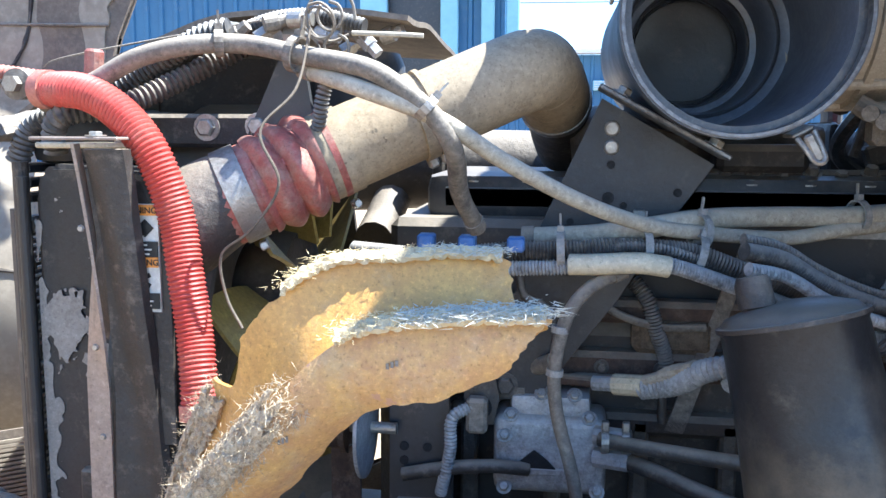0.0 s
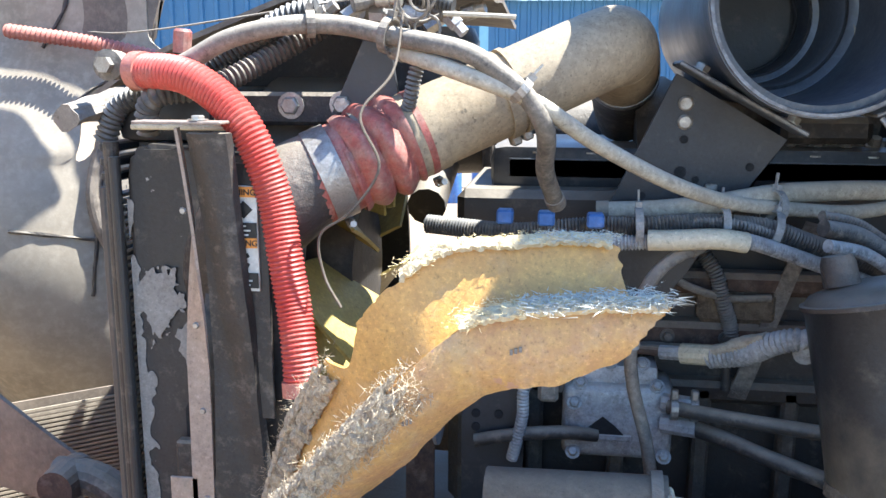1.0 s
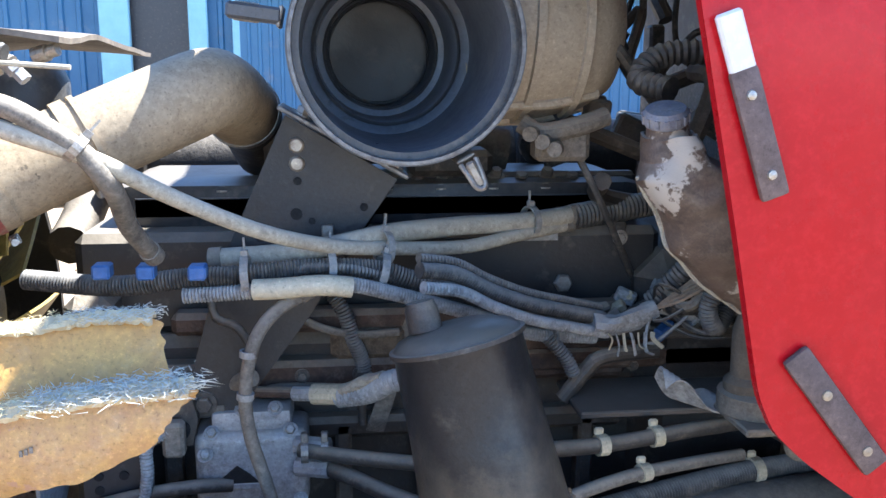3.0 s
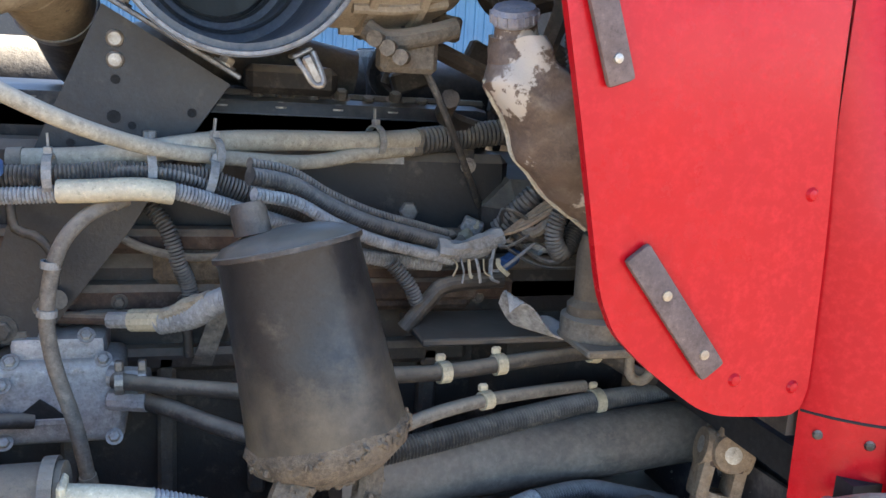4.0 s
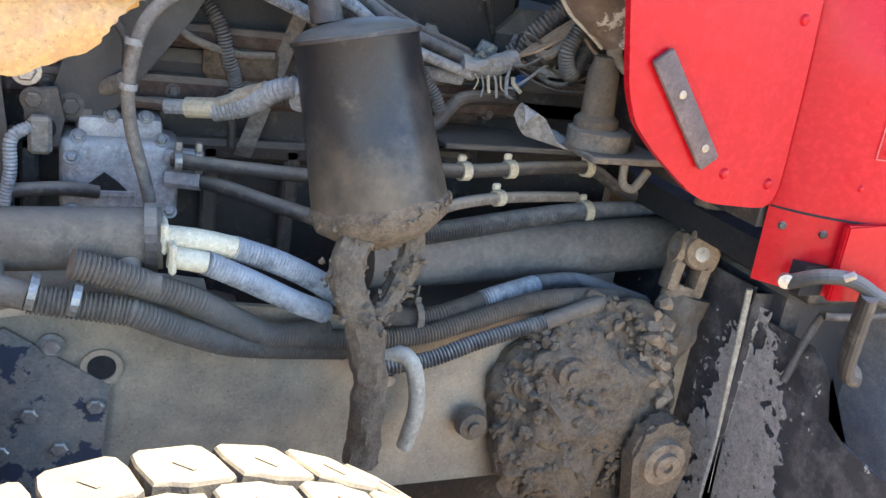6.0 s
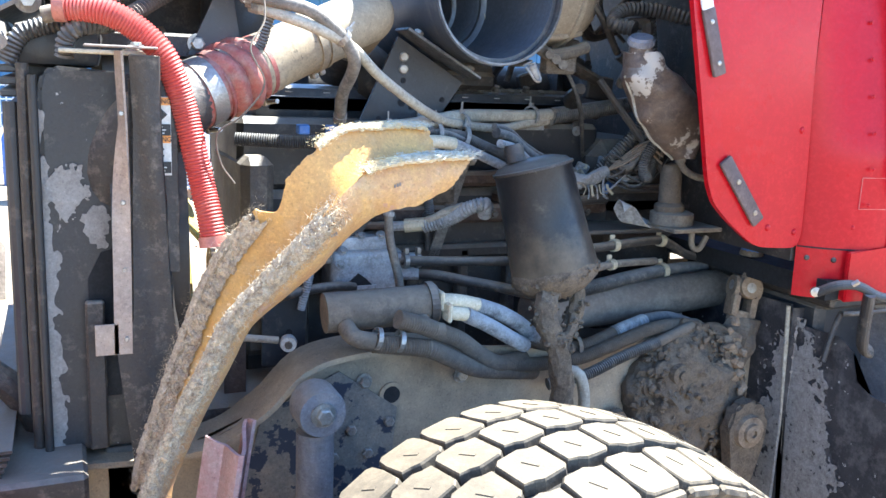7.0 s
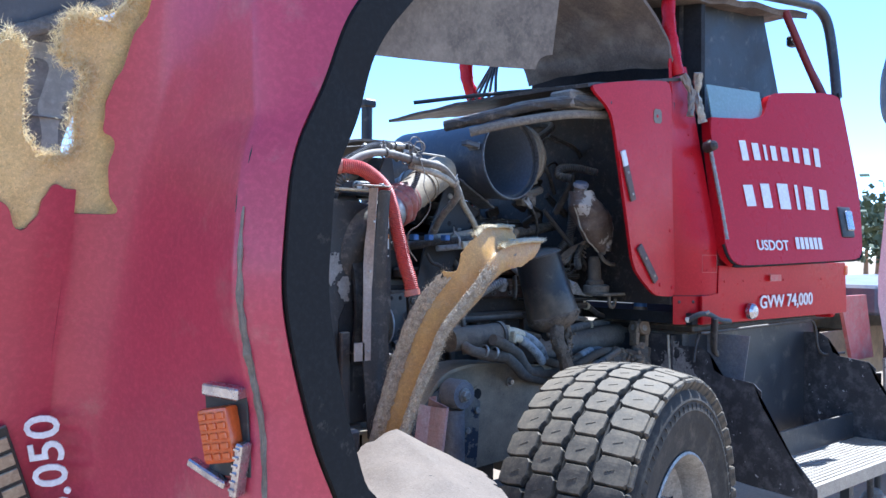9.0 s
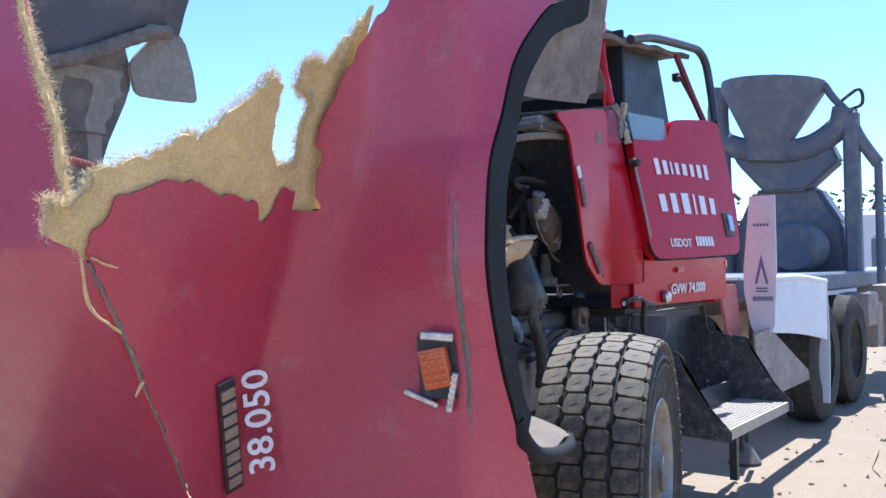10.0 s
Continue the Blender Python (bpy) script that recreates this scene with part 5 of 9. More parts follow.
part("arm", tube([(-0.96, 1.2, 1.12), (-0.88, 1.2, 1.11), (-0.80, 1.2, 1.04), (-0.74, 1.2, 0.92)], 0.03, n=16), "black_rust", bumper_arm)
part("pivot", turned([(0, -0.04), (0.032, -0.04), (0.036, 0), (0.032, 0.04), (0, 0.04)], (-0.935, 1.19, 1.115), (0, 1, 0), 18), "rust", bumper_arm)
grille_floor = thing("bumper_step", (-0.95, 1.5, 0.6), "dark crumpled front bumper support under the radiator", "bumper")
part("beam", boxed((-0.98, 1.5, 0.72), (0.16, 1.9, 0.30), bev=0.03), "black_rust", grille_floor)
part("tread_plate", boxed((-0.90, 1.3, 0.885), (0.26, 0.7, 0.02)), "black_rust", grille_floor)

# -- fan --
fan = thing("cooling_fan", (-0.45, YC, 1.35), "dusty yellow plastic engine cooling fan", "fan")
part("hub", turned([(0, -0.05), (0.11, -0.05), (0.13, -0.02), (0.13, 0.05), (0, 0.06)], (-0.53, YC, 1.43), (1, 0, 0), 28), "dark", fan, smooth=True)
for i in range(9):
    a0 = 2 * math.pi * i / 9 + 0.3

    def blade(u, v, a0=a0):
        r = 0.12 + 0.20 * u
        a = a0 + (v - 0.5) * (0.55 - 0.1 * u) + 0.12 * u
        return Vector((-0.490 + (v - 0.5) * 0.11, YC + r * math.cos(a), 1.43 + r * math.sin(a)))
    part("blade", sheet(bmesh.new(), blade, 10, 6, 0.006), "fan", fan, smooth=True)
shr = thing("fan_shroud", (-0.55, YC, 1.0), "black fan shroud ring behind the radiator", "shroud")
part("ring", turned([(0.455, -0.10), (0.47, -0.10), (0.47, 0.04), (0.455, 0.04), (0.455, -0.10)], (-0.52, YC, 1.33), (1, 0, 0), 48), "black", shr, smooth=True)

# -- engine --
engine = thing("engine", (0.25, YC, 0.7), "dusty dark diesel engine block with brown cast side", "engine")
part("block", boxed((0.22, 1.72, 1.10), (1.05, 0.50, 0.62), bev=0.02), "dark", engine)
part("cylinder_head", boxed((0.22, 1.70, 1.50), (1.05, 0.42, 0.18), bev=0.015), "black", engine)
part("valve_cover", boxed((0.24, 1.72, 1.62), (0.98, 0.32, 0.10), bev=0.03, segs=2), "black_metal", engine, smooth=True)
part("cover_rail", boxed((0.24, 1.605, 1.625), (0.92, 0.09, 0.05), bev=0.008), "air_cleaner", engine)
part("side_rib", boxed((0.24, 1.46, 1.345), (0.86, 0.06, 0.05), bev=0.01), "rust", engine, "rust-brown cast rail")
part("side_rib", boxed((0.26, 1.46, 1.44), (0.80, 0.05, 0.04), bev=0.01), "rust", engine)
part("side_rib", boxed((0.24, 1.46, 1.24), (0.86, 0.05, 0.04), bev=0.01), "dark", engine)
part("side_rib", boxed((0.64, 1.45, 1.39), (0.5, 0.05, 0.03), bev=0.008), "rust", engine)
for i in range(6):
    part("web", boxed((-0.15 + i * 0.15, 1.46, 1.12), (0.03, 0.05, 0.26), bev=0.006), "iron", engine)
part("side_cover", boxed((0.20, 1.455, 1.40), (0.14, 0.05, 0.07), bev=0.015), "mud", engine)
for i in range(9):
    bolt(engine, (-0.16 + i * 0.1, 1.575, 1.652), (0, 0, 1), 0.010, 0.012)
    bolt(engine, (-0.12 + i * 0.1, 1.43, 1.345), (0, -1, 0), 0.009, 0.012, material="iron")
bolt(engine, (0.559, 1.50, 1.487), (0, -1, 0), 0.018, 0.02)
bolt(engine, (0.33, 1.50, 1.487), (0, -1, 0), 0.018, 0.02)
part("front_cover", boxed((-0.27, 1.62, 1.25), (0.08, 0.42, 0.5), bev=0.02), "iron", engine)
part("name_plate", boxed((0.49, 1.465, 1.585), (0.10, 0.006, 0.025)), "tag", engine)
# accessory bracket and pulley
bracket = plate_xz([(-0.275, 1.36), (-0.18, 1.365), (-0.165, 1.20), (-0.17, 1.0), (-0.275, 1.0)], 1.345, 0.012)
br = part("front_bracket", bracket, "black_metal", engine, "black drilled accessory bracket")
for x, z in ((-0.25, 1.345), (-0.205, 1.345), (-0.25, 1.215), (-0.21, 1.215), (-0.25, 1.19), (-0.21, 1.08)):
    part("hole", turned([(0, 0), (0.008, 0), (0.008, 0.002), (0, 0.002)], (x, 1.3445, z), (0, -1, 0), 12), "cabin", br)
part("pulley", turned([(0, 0), (0.05, 0), (0.05, 0.012), (0.042, 0.018), (0.042, 0.045), (0.05, 0.05), (0.05, 0.06), (0, 0.06)], (-0.40, 1.33, 1.255), (1, 0, 0), 28), "rust", engine, "rusty belt pulley", smooth=True)
part("pulley_plate", turned([(0, 0), (0.085, 0), (0.085, 0.006), (0.03, 0.012), (0, 0.012)], (-0.315, 1.33, 1.25), (1, 0, 0), 28), "alu", engine, smooth=True)
part("pulley_shaft", tube([(-0.34, 1.33, 1.25), (-0.26, 1.33, 1.25)], 0.010, n=4), "bolt", engine)
part("belt", boxed((-0.345, 1.32, 1.06), (0.05, 0.01, 0.32)), "rust", engine)
part("lift_eye", plate_xz([(-0.145, 1.345), (-0.10, 1.35), (-0.09, 1.30), (-0.10, 1.255), (-0.14, 1.255), (-0.15, 1.30)], 1.36, 0.018), "iron", engine)
part("lift_hole", turned([(0, 0), (0.018, 0), (0.018, 0.004), (0, 0.004)], (-0.12, 1.358, 1.285), (0, -1, 0), 16), "cabin", engine)
bolt(engine, (-0.145, 1.36, 1.375), (0, -1, 0), 0.016, 0.014)
bolt(engine, (-0.135, 1.36, 1.33), (0, -1, 0), 0.014, 0.012, material="iron")
# fuel pump head
pump = part("pump", boxed((-0.005, 1.41, 1.205), (0.19, 0.10, 0.135), bev=0.018, segs=3), "alu", engine, "dusty cast aluminium pump head", smooth=True)
part("top", boxed((-0.005, 1.43, 1.28), (0.135, 0.11, 0.05), bev=0.012, segs=2), "alu", pump, smooth=True)
part("window", plate_xz([(-0.065, 1.185), (-0.03, 1.215), (-0.01, 1.20), (0.01, 1.18), (-0.03, 1.175)], 1.357, 0.004), "cabin", pump)
part("window_rim", boxed((-0.03, 1.3585, 1.178), (0.10, 0.006, 0.012), bev=0.002), "alu", pump)
for x, y, z in ((-0.07, 1.375, 1.272), (0.06, 1.375, 1.272), (-0.02, 1.39, 1.306), (0.035, 1.39, 1.306), (-0.08, 1.36, 1.24), (0.075, 1.36, 1.15), (-0.08, 1.36, 1.15)):
    bolt(pump, (x, y - 0.008, z), (0, -0.75, 0.65), 0.009, 0.008)
part("elbow", tube([(-0.06, 1.40, 1.27), (-0.06, 1.40, 1.325), (-0.035, 1.40, 1.345), (0.0, 1.36, 1.37)], 0.015, n=18), "cable", pump, smooth=True)
part("elbow_nut", turned([(0, 0), (0.02, 0), (0.02, 0.022), (0, 0.022)], (-0.06, 1.40, 1.292), (0, 0, 1), 6), "cable", pump)
for z, y in ((1.247, 1.34), (1.209, 1.34)):
    part("union", tube([(0.07, y + 0.02, z), (0.125, y, z + 0.002)], 0.017, n=5, seg=10), "alu", pump)
for x in (0.085, 0.118):
    part("hose_clamp", turned([(0.0, -0.006), (0.021, -0.006), (0.021, 0.006), (0.0, 0.006)], (x, 1.335, 1.248), (1, 0, 0), 16), "clamp", pump)
    part("clamp_screw", boxed((x, 1.33, 1.274), (0.012, 0.014, 0.016), bev=0.002), "clamp", pump)


def hose(name, pts, r, material, label, category="hose", group="hoses and cables in the engine bay", smooth=True, **kw):
    return solo(name, tube(pts, r, **kw), material, label, category, group, smooth=smooth)


def clamped(name, pts, r, material, label, cuff="clamp", **kw):
    """A hose as a thing: its sleeve and a cuff at either end."""
    line, length = spline(pts, 60)
    ob = thing(name, line[30], label, "hose", "hoses and cables in the engine bay")
    part("sleeve", tube(pts, r, **kw), material, ob, smooth=True)
    for a, b in ((0, 2), (59, 57)):
        w = min(0.010, length * 0.05)
        part("cuff", turned([(r * 0.7, -w), (r + 0.002, -w), (r + 0.002, w), (r * 0.7, w)], line[a] + (line[b] - line[a]).normalized() * w, line[b] - line[a], 20), cuff, ob, smooth=True)
    return ob


def tie(parent_pts, f, r, material="tag", name="cable_tie", w=0.006):
    """A strap round a hose at the fraction f of its path."""
    line, _ = spline(parent_pts, 60)
    i = max(1, min(58, int(f * 59)))
    d = line[i + 1] - line[i - 1]
    bm = turned([(r, -w), (r + 0.003, -w), (r + 0.003, w), (r, w), (r, -w)], line[i], d, 16)
    box(bm, (0, r + 0.006, 0), (0.010, 0.010, 0.010), axis_matrix(line[i], d))
    box(bm, (0.004, r + 0.018, 0), (0.004, 0.022, 0.003), axis_matrix(line[i], d))
    return solo(name, bm, material, "grey plastic strap tying the hoses", "cable tie", "cable ties")


# -- intake: air cleaner, bracket plate, charge pipe --
ac = thing("air_cleaner", (0.26, 1.5, 1.70), "open black steel air cleaner canister with worn bare lip", "air filter housing")
AC = (0.247, 1.195, 1.905)
part("canister", turned([(0.150, 0.02), (0.162, 0.02), (0.162, 0.0), (0.168, 0.0), (0.168, 0.045), (0.160, 0.05), (0.160, 0.62), (0.12, 0.66), (0.0, 0.66)], AC, (-0.02, 1, 0), 64), "air_cleaner", ac, "black canister", smooth=True)
part("liner", turned([(0.150, 0.02), (0.150, 0.03), (0.149, 0.36), (0.130, 0.37), (0.126, 0.375), (0.124, 0.50), (0.108, 0.505), (0.106, 0.60)], AC, (-0.02, 1, 0), 64), "cleaner_in", ac, "dark stepped inside", smooth=True)
# black end disc paints in the shade at the bottom of the canister
part("inner_end", turned([(0.106, 0.598), (0.05, 0.60), (0.0, 0.60)], AC, (-0.02, 1, 0), 48), "black_metal", ac)
part("lip", turned([(0.1595, 0.010), (0.1605, -0.004), (0.1655, -0.004), (0.1665, 0.003), (0.1630, 0.004), (0.1625, 0.010), (0.1595, 0.010)], AC, (-0.02, 1, 0), 64), "bare_lip", ac, "rubbed bare metal lip", smooth=True)
for h, r in ((0.372, 0.134), (0.508, 0.112), (0.58, 0.104)):
    part("inner_ring", turned([(r - 0.004, 0), (r, 0.002), (r - 0.004, 0.004), (r - 0.006, 0.002), (r - 0.004, 0)], Vector(AC) + Vector((-0.02, 1, 0)) * (h - 0.01), (-0.02, 1, 0), 48), "air_cleaner", ac, smooth=True)


def latch(a, loose):
    d = Vector((math.cos(a), 0, math.sin(a)))
    p = Vector(AC) + d * 0.172
    m = frame_matrix(p, (0, 1, 0), d)
    lt = part("latch", boxed((0.035, 0.006, 0), (0.06, 0.006, 0.03), m, bev=0.002), "clamp", ac, "spring wire latch")
    if loose:
        part("wire", tube([m @ Vector((0, 0.01, 0.012)), m @ Vector((-0.008, 0.026, 0.010)), m @ Vector((-0.014, 0.048, 0.007)), m @ Vector((-0.013, 0.049, -0.006)), m @ Vector((0, 0.01, -0.012))], 0.004, n=24, seg=8), "clamp", lt)
        part("handle", boxed((-0.009, 0.03, 0), (0.009, 0.04, 0.014), m, bev=0.003), "clamp", lt)
    else:
        part("handle", boxed((0.04, 0.016, 0), (0.05, 0.010, 0.02), m, bev=0.003), "clamp", lt)


latch(radians(168), False)
hook = part("clamp_hook", boxed((0, 0.045, 0), (0.034, 0.075, 0.022), frame_matrix(Vector(AC) + Vector((-0.164, 0.02, 0.036)), (0, 1, 0), (-1, 0, 0.12)), bev=0.004), "air_cleaner", ac, "dark bent clamp hook")
part("hook_slot", boxed((0, 0.055, 0), (0.014, 0.036, 0.026), frame_matrix(Vector(AC) + Vector((-0.164, 0.018, 0.036)), (0, 1, 0), (-1, 0, 0.12)), bev=0.002), "bolt", hook)
latch(radians(-62), True)
dome = thing("intake_dome", (0.52, 1.38, 1.75), "ribbed cream plastic air intake dome", "air intake")
DM = axis_matrix((0.385, 1.42, 1.945), (1, 0.05, -0.02))
part("shell", lathe(bmesh.new(), [(0.152, 0.006), (0.155, 0.02), (0.150, 0.10), (0.135, 0.17), (0.11, 0.21), (0.05, 0.235), (0, 0.24)], DM, 48), "cream", dome, smooth=True)
for h, r in ((0.06, 0.154), (0.14, 0.144)):
    part("rib", lathe(bmesh.new(), [(r - 0.006, -0.008), (r + 0.007, -0.006), (r + 0.007, 0.006), (r - 0.006, 0.008), (r - 0.006, -0.008)], DM @ Matrix.Translation((0, 0, h)), 48), "cream", dome, smooth=True)
for a in (-2.2, -1.6, -1.0):
    part("rib", tube([DM @ Vector((0.156 * math.cos(a), 0.156 * math.sin(a), 0.03)), DM @ Vector((0.151 * math.cos(a), 0.151 * math.sin(a), 0.10)), DM @ Vector((0.130 * math.cos(a), 0.130 * math.sin(a), 0.18))], 0.009, n=10, seg=8), "cream", dome, smooth=True)
mount = thing("bracket_plate", (0.08, 1.38, 1.30), "black drilled steel bracket plate carrying the air cleaner", "bracket")
part("plate", plate_xz([(0.066, 1.80), (-0.036, 1.575), (-0.062, 1.50), (-0.112, 1.33), (-0.105, 1.292), (-0.03, 1.295), (0.10, 1.47), (0.165, 1.58), (0.245, 1.695)], 1.385, 0.010), "black_chip_thin", mount)
for x, z in ((0.083, 1.752), (0.083, 1.722)):
    part("plug", turned([(0, 0), (0.013, 0), (0.012, 0.004), (0.009, 0.006), (0, 0.006)], (x, 1.385, z), (0, -1, 0), 20), "bolt", mount)
for x, z, r in ((0.083, 1.694, 0.007), (0.08, 1.64, 0.010), (0.105, 1.628, 0.006), (0.19, 1.65, 0.007), (0.02, 1.60, 0.006)):
    part("hole", turned([(0, 0), (r, 0), (r, 0.0015), (0, 0.0015)], (x, 1.385, z), (0, -1, 0), 14), "cabin", mount)
m = frame_matrix(Vector((0.158, 1.345, 1.762)), (0.19, 0.0, -0.105), (0, 1, 0))
part("flange", boxed((0, 0, 0), (0.225, 0.09, 0.008), m, bev=0.002), "bare_lip", mount, "dusty angled flange")
for q in (-0.075, 0.085):
    bolt(mount, m @ Vector((q, -0.015, 0.004 if m.to_3x3().col[2].z > 0 else -0.004)), (0.48, 0, 0.87), 0.012, 0.014)
part("clip", boxed((0.13, 1.378, 1.60), (0.020, 0.006, 0.045), bev=0.002), "clamp", mount)
bolt(mount, (-0.082, 1.385, 1.318), (0, -1, 0), 0.015, 0.014, material="iron")

pipe = thing("charge_pipe", (-0.2, 1.2, 1.7), "wide dusty beige charge air pipe with steel band clamps", "air pipe")
part("tube", tube([(-0.408, 1.14, 1.673), (-0.23, 1.21, 1.755), (-0.075, 1.272, 1.826), (-0.040, 1.31, 1.840), (-0.030, 1.345, 1.838)], 0.0615, seg=36, n=60), "pipe", pipe, smooth=True)
part("elbow_end", tube([(-0.031, 1.34, 1.838), (-0.022, 1.40, 1.828), (-0.014, 1.47, 1.810), (-0.010, 1.53, 1.795)], 0.0615, seg=36, n=40), "pipe", pipe, "shaded rear end of the charge pipe", smooth=True)
part("end_clamp", tube([(-0.013, 1.50, 1.803), (-0.011, 1.52, 1.798)], 0.065, seg=36, n=4), "clamp", pipe, smooth=True)
part("coupling", tube([(-0.010, 1.53, 1.795), (-0.006, 1.60, 1.775), (0.0, 1.66, 1.745), (0.01, 1.70, 1.715)], 0.058, seg=28, n=24), "black_rust", pipe, "dark rubber coupling", smooth=True)
pd = Vector((0.354, 0.14, 0.163)).normalized()


def band(at, r, w, material, name, parent=pipe, label=""):
    prof = [(r - 0.004, -w), (r + 0.0025, -w), (r + 0.0025, w), (r - 0.004, w), (r - 0.004, -w)]
    return part(name, turned(prof, at, pd, 36), material, parent, label, smooth=True)


P0 = Vector((-0.408, 1.14, 1.673))
for k, (d, w) in enumerate(((0.235, 0.009), (0.255, 0.004))):
    b = band(P0 + pd * d, 0.0635, w, "pipe", "band")
    part("lug", boxed((0.01, -0.067, 0), (0.02, 0.025, 0.016), axis_matrix(P0 + pd * d, pd), bev=0.003), "clamp", b)
bellows = thing("bellows", (-0.42, 1.07, 1.62), "crumpled red silicone bellows joining the charge pipe", "hose")


def crumpled(d0, d1, n=44, seg=48):
    """Folds that run aslant round the sleeve."""
    bm = bmesh.new()
    m = axis_matrix(P0, pd)
    rings = []
    for i in range(n + 1):
        u = i / n
        ring = []
        for k in range(seg):
            a = 2 * math.pi * k / seg
            q = u * 2.6 + 0.45 * math.sin(a + 0.6) + 0.15 * math.sin(2 * a)
            r = 0.0635 + 0.0135 * abs(math.sin(math.pi * q)) ** 0.7 * math.sin(math.pi * min(1, max(0, 0.06 + u * 0.9))) ** 0.4 + 0.004 * noise.noise(Vector((math.cos(a) * 2, math.sin(a) * 2, u * 4)))
            ring.append(bm.verts.new(m @ Vector((r * math.cos(a), r * math.sin(a), d0 + (d1 - d0) * u))))
        rings.append(ring)
    for a, b in zip(rings, rings[1:]):
        for k in range(seg):
            bm.faces.new((a[k], a[(k + 1) % seg], b[(k + 1) % seg], b[k]))
    return bm


part("sleeve", crumpled(-0.015, 0.082), "silicone", bellows, smooth=True)
part("sleeve_end", tube([P0 - pd * 0.075, P0 - pd * 0.01], 0.0665, seg=36, n=6), "silicone", bellows, smooth=True)
for d, w, kind in ((-0.042, 0.017, "clamp"), (0.018, 0.0035, "black_rust")):
    part("band_clamp", turned([(0.066, -w), (0.0695, -w), (0.0695, w), (0.066, w), (0.066, -w)], P0 + pd * d, pd, 36), kind, bellows, "steel T-bolt band clamp", smooth=True)
for d in (-0.042, 0.105):
    part("t_bolt", tube([axis_matrix(P0 + pd * d, pd) @ Vector((-0.02, -0.078, 0)), axis_matrix(P0 + pd * d, pd) @ Vector((0.035, -0.084, 0))], 0.005, n=4, seg=8), "bolt", bellows)
    part("t_nut", boxed((0.025, -0.083, 0), (0.016, 0.014, 0.014), axis_matrix(P0 + pd * d, pd), bev=0.002), "bolt", bellows)
part("band", turned([(0.0612, -0.022), (0.0640, -0.022), (0.0640, 0.022), (0.0612, 0.022), (0.0612, -0.022)], P0 + pd * 0.104, pd, 36), "pipe", pipe, smooth=True)
part("red_stripe", turned([(0.0632, -0.005), (0.0648, -0.005), (0.0648, 0.005), (0.0632, 0.005), (0.0632, -0.005)], P0 + pd * 0.100, pd, 36), "silicone", pipe, smooth=True)
elbow = thing("cooler_elbow", (-0.58, 1.1, 1.5), "black cast elbow of the charge air cooler", "air pipe")
part("elbow", tube([P0 - pd * 0.03, P0 - pd * 0.08, P0 - pd * 0.13 + Vector((0, 0, -0.012)), Vector((-0.57, 1.13, 1.575)), Vector((-0.61, 1.16, 1.50)), Vector((-0.62, 1.20, 1.40))], lambda u: 0.064 + 0.03 * u, seg=28, n=40), "black_rust", elbow, smooth=True)

# -- top of the engine: hoses, valve, fittings --
topbox = thing("expansion_frame", (-0.5, 1.35, 1.70), "black steel upper radiator support with bolts", "support frame")
part("beam", boxed((-0.52, 1.22, 1.745), (0.34, 0.05, 0.05), bev=0.006), "black_rust", topbox)
part("upright", plate_xz([(-0.46, 1.73), (-0.40, 1.86), (-0.37, 1.86), (-0.35, 1.73)], 1.19, 0.012), "black_metal", topbox)
part("reservoir", turned([(0, 0), (0.075, 0), (0.078, 0.02), (0.078, 0.13), (0.07, 0.15), (0, 0.155)], (-0.33, 1.36, 1.72), (0, 0, 1), 28), "black", topbox, smooth=True)
part("reservoir_band", turned([(0.077, 0), (0.081, 0), (0.081, 0.016), (0.077, 0.016), (0.077, 0)], (-0.33, 1.36, 1.755), (0, 0, 1), 28), "clamp", topbox, smooth=True)
part("back_panel", boxed((-0.52, 1.45, 1.80), (0.40, 0.03, 0.16), bev=0.01), "black_rust", topbox)
for p in ((-0.44, 1.195, 1.752), (-0.52, 1.195, 1.75), (-0.64, 1.195, 1.75)):
    bolt(topbox, p, (0, -1, 0), 0.014, 0.014)
cap_sheet = thing("top_cover", (-0.55, 1.4, 1.85), "bent dusty black rubber cover over the radiator top", "cover")


def cover(u, v):
    x = -0.86 + 0.64 * u
    return Vector((x, 1.22 + 0.6 * v, 1.765 + 0.165 * math.sin(min(1, u * 1.45) * 1.57) - 0.05 * max(0.0, u - 0.75) - 0.03 * abs(v - 0.3) + 0.01 * noise.noise(Vector((u * 4, v * 4, 0)))))


part("sheet", sheet(bmesh.new(), cover, 24, 12, 0.008), "fender_in", cap_sheet, smooth=True)
part("front_rim", tube([(-0.80, 1.05, 1.735), (-0.805, 1.3, 1.765), (-0.80, 1.7, 1.765), (-0.80, 2.06, 1.74)], 0.018, n=30, lumpy=0.3), "fibre_grey", cap_sheet)
CA = [(-0.723, 1.1, 1.785), (-0.644, 1.09, 1.808), (-0.573, 1.09, 1.843), (-0.497, 1.1, 1.861), (-0.426, 1.12, 1.863), (-0.341, 1.1, 1.846), (-0.25, 1.07, 1.828), (-0.207, 1.07, 1.805), (-0.165, 1.08, 1.771), (-0.141, 1.09, 1.736), (-0.135, 1.12, 1.707), (-0.137, 1.18, 1.659), (-0.12, 1.25, 1.602)]
clamped("coolant_hose", CA, 0.0135, "cable", "long dusty grey coolant hose looping over the engine", cuff="cable")
CB = [(-0.348, 1.12, 1.83), (-0.247, 1.07, 1.798), (-0.152, 1.085, 1.761), (-0.068, 1.14, 1.704), (0.038, 1.2, 1.646), (0.13, 1.27, 1.61), (0.21, 1.32, 1.594), (0.355, 1.38, 1.581), (0.457, 1.42, 1.592), (0.57, 1.48, 1.599)]
clamped("coolant_line", CB, 0.0115, "cable_pale", "thin pale dusty hose running to the rear of the engine", cuff="cable")
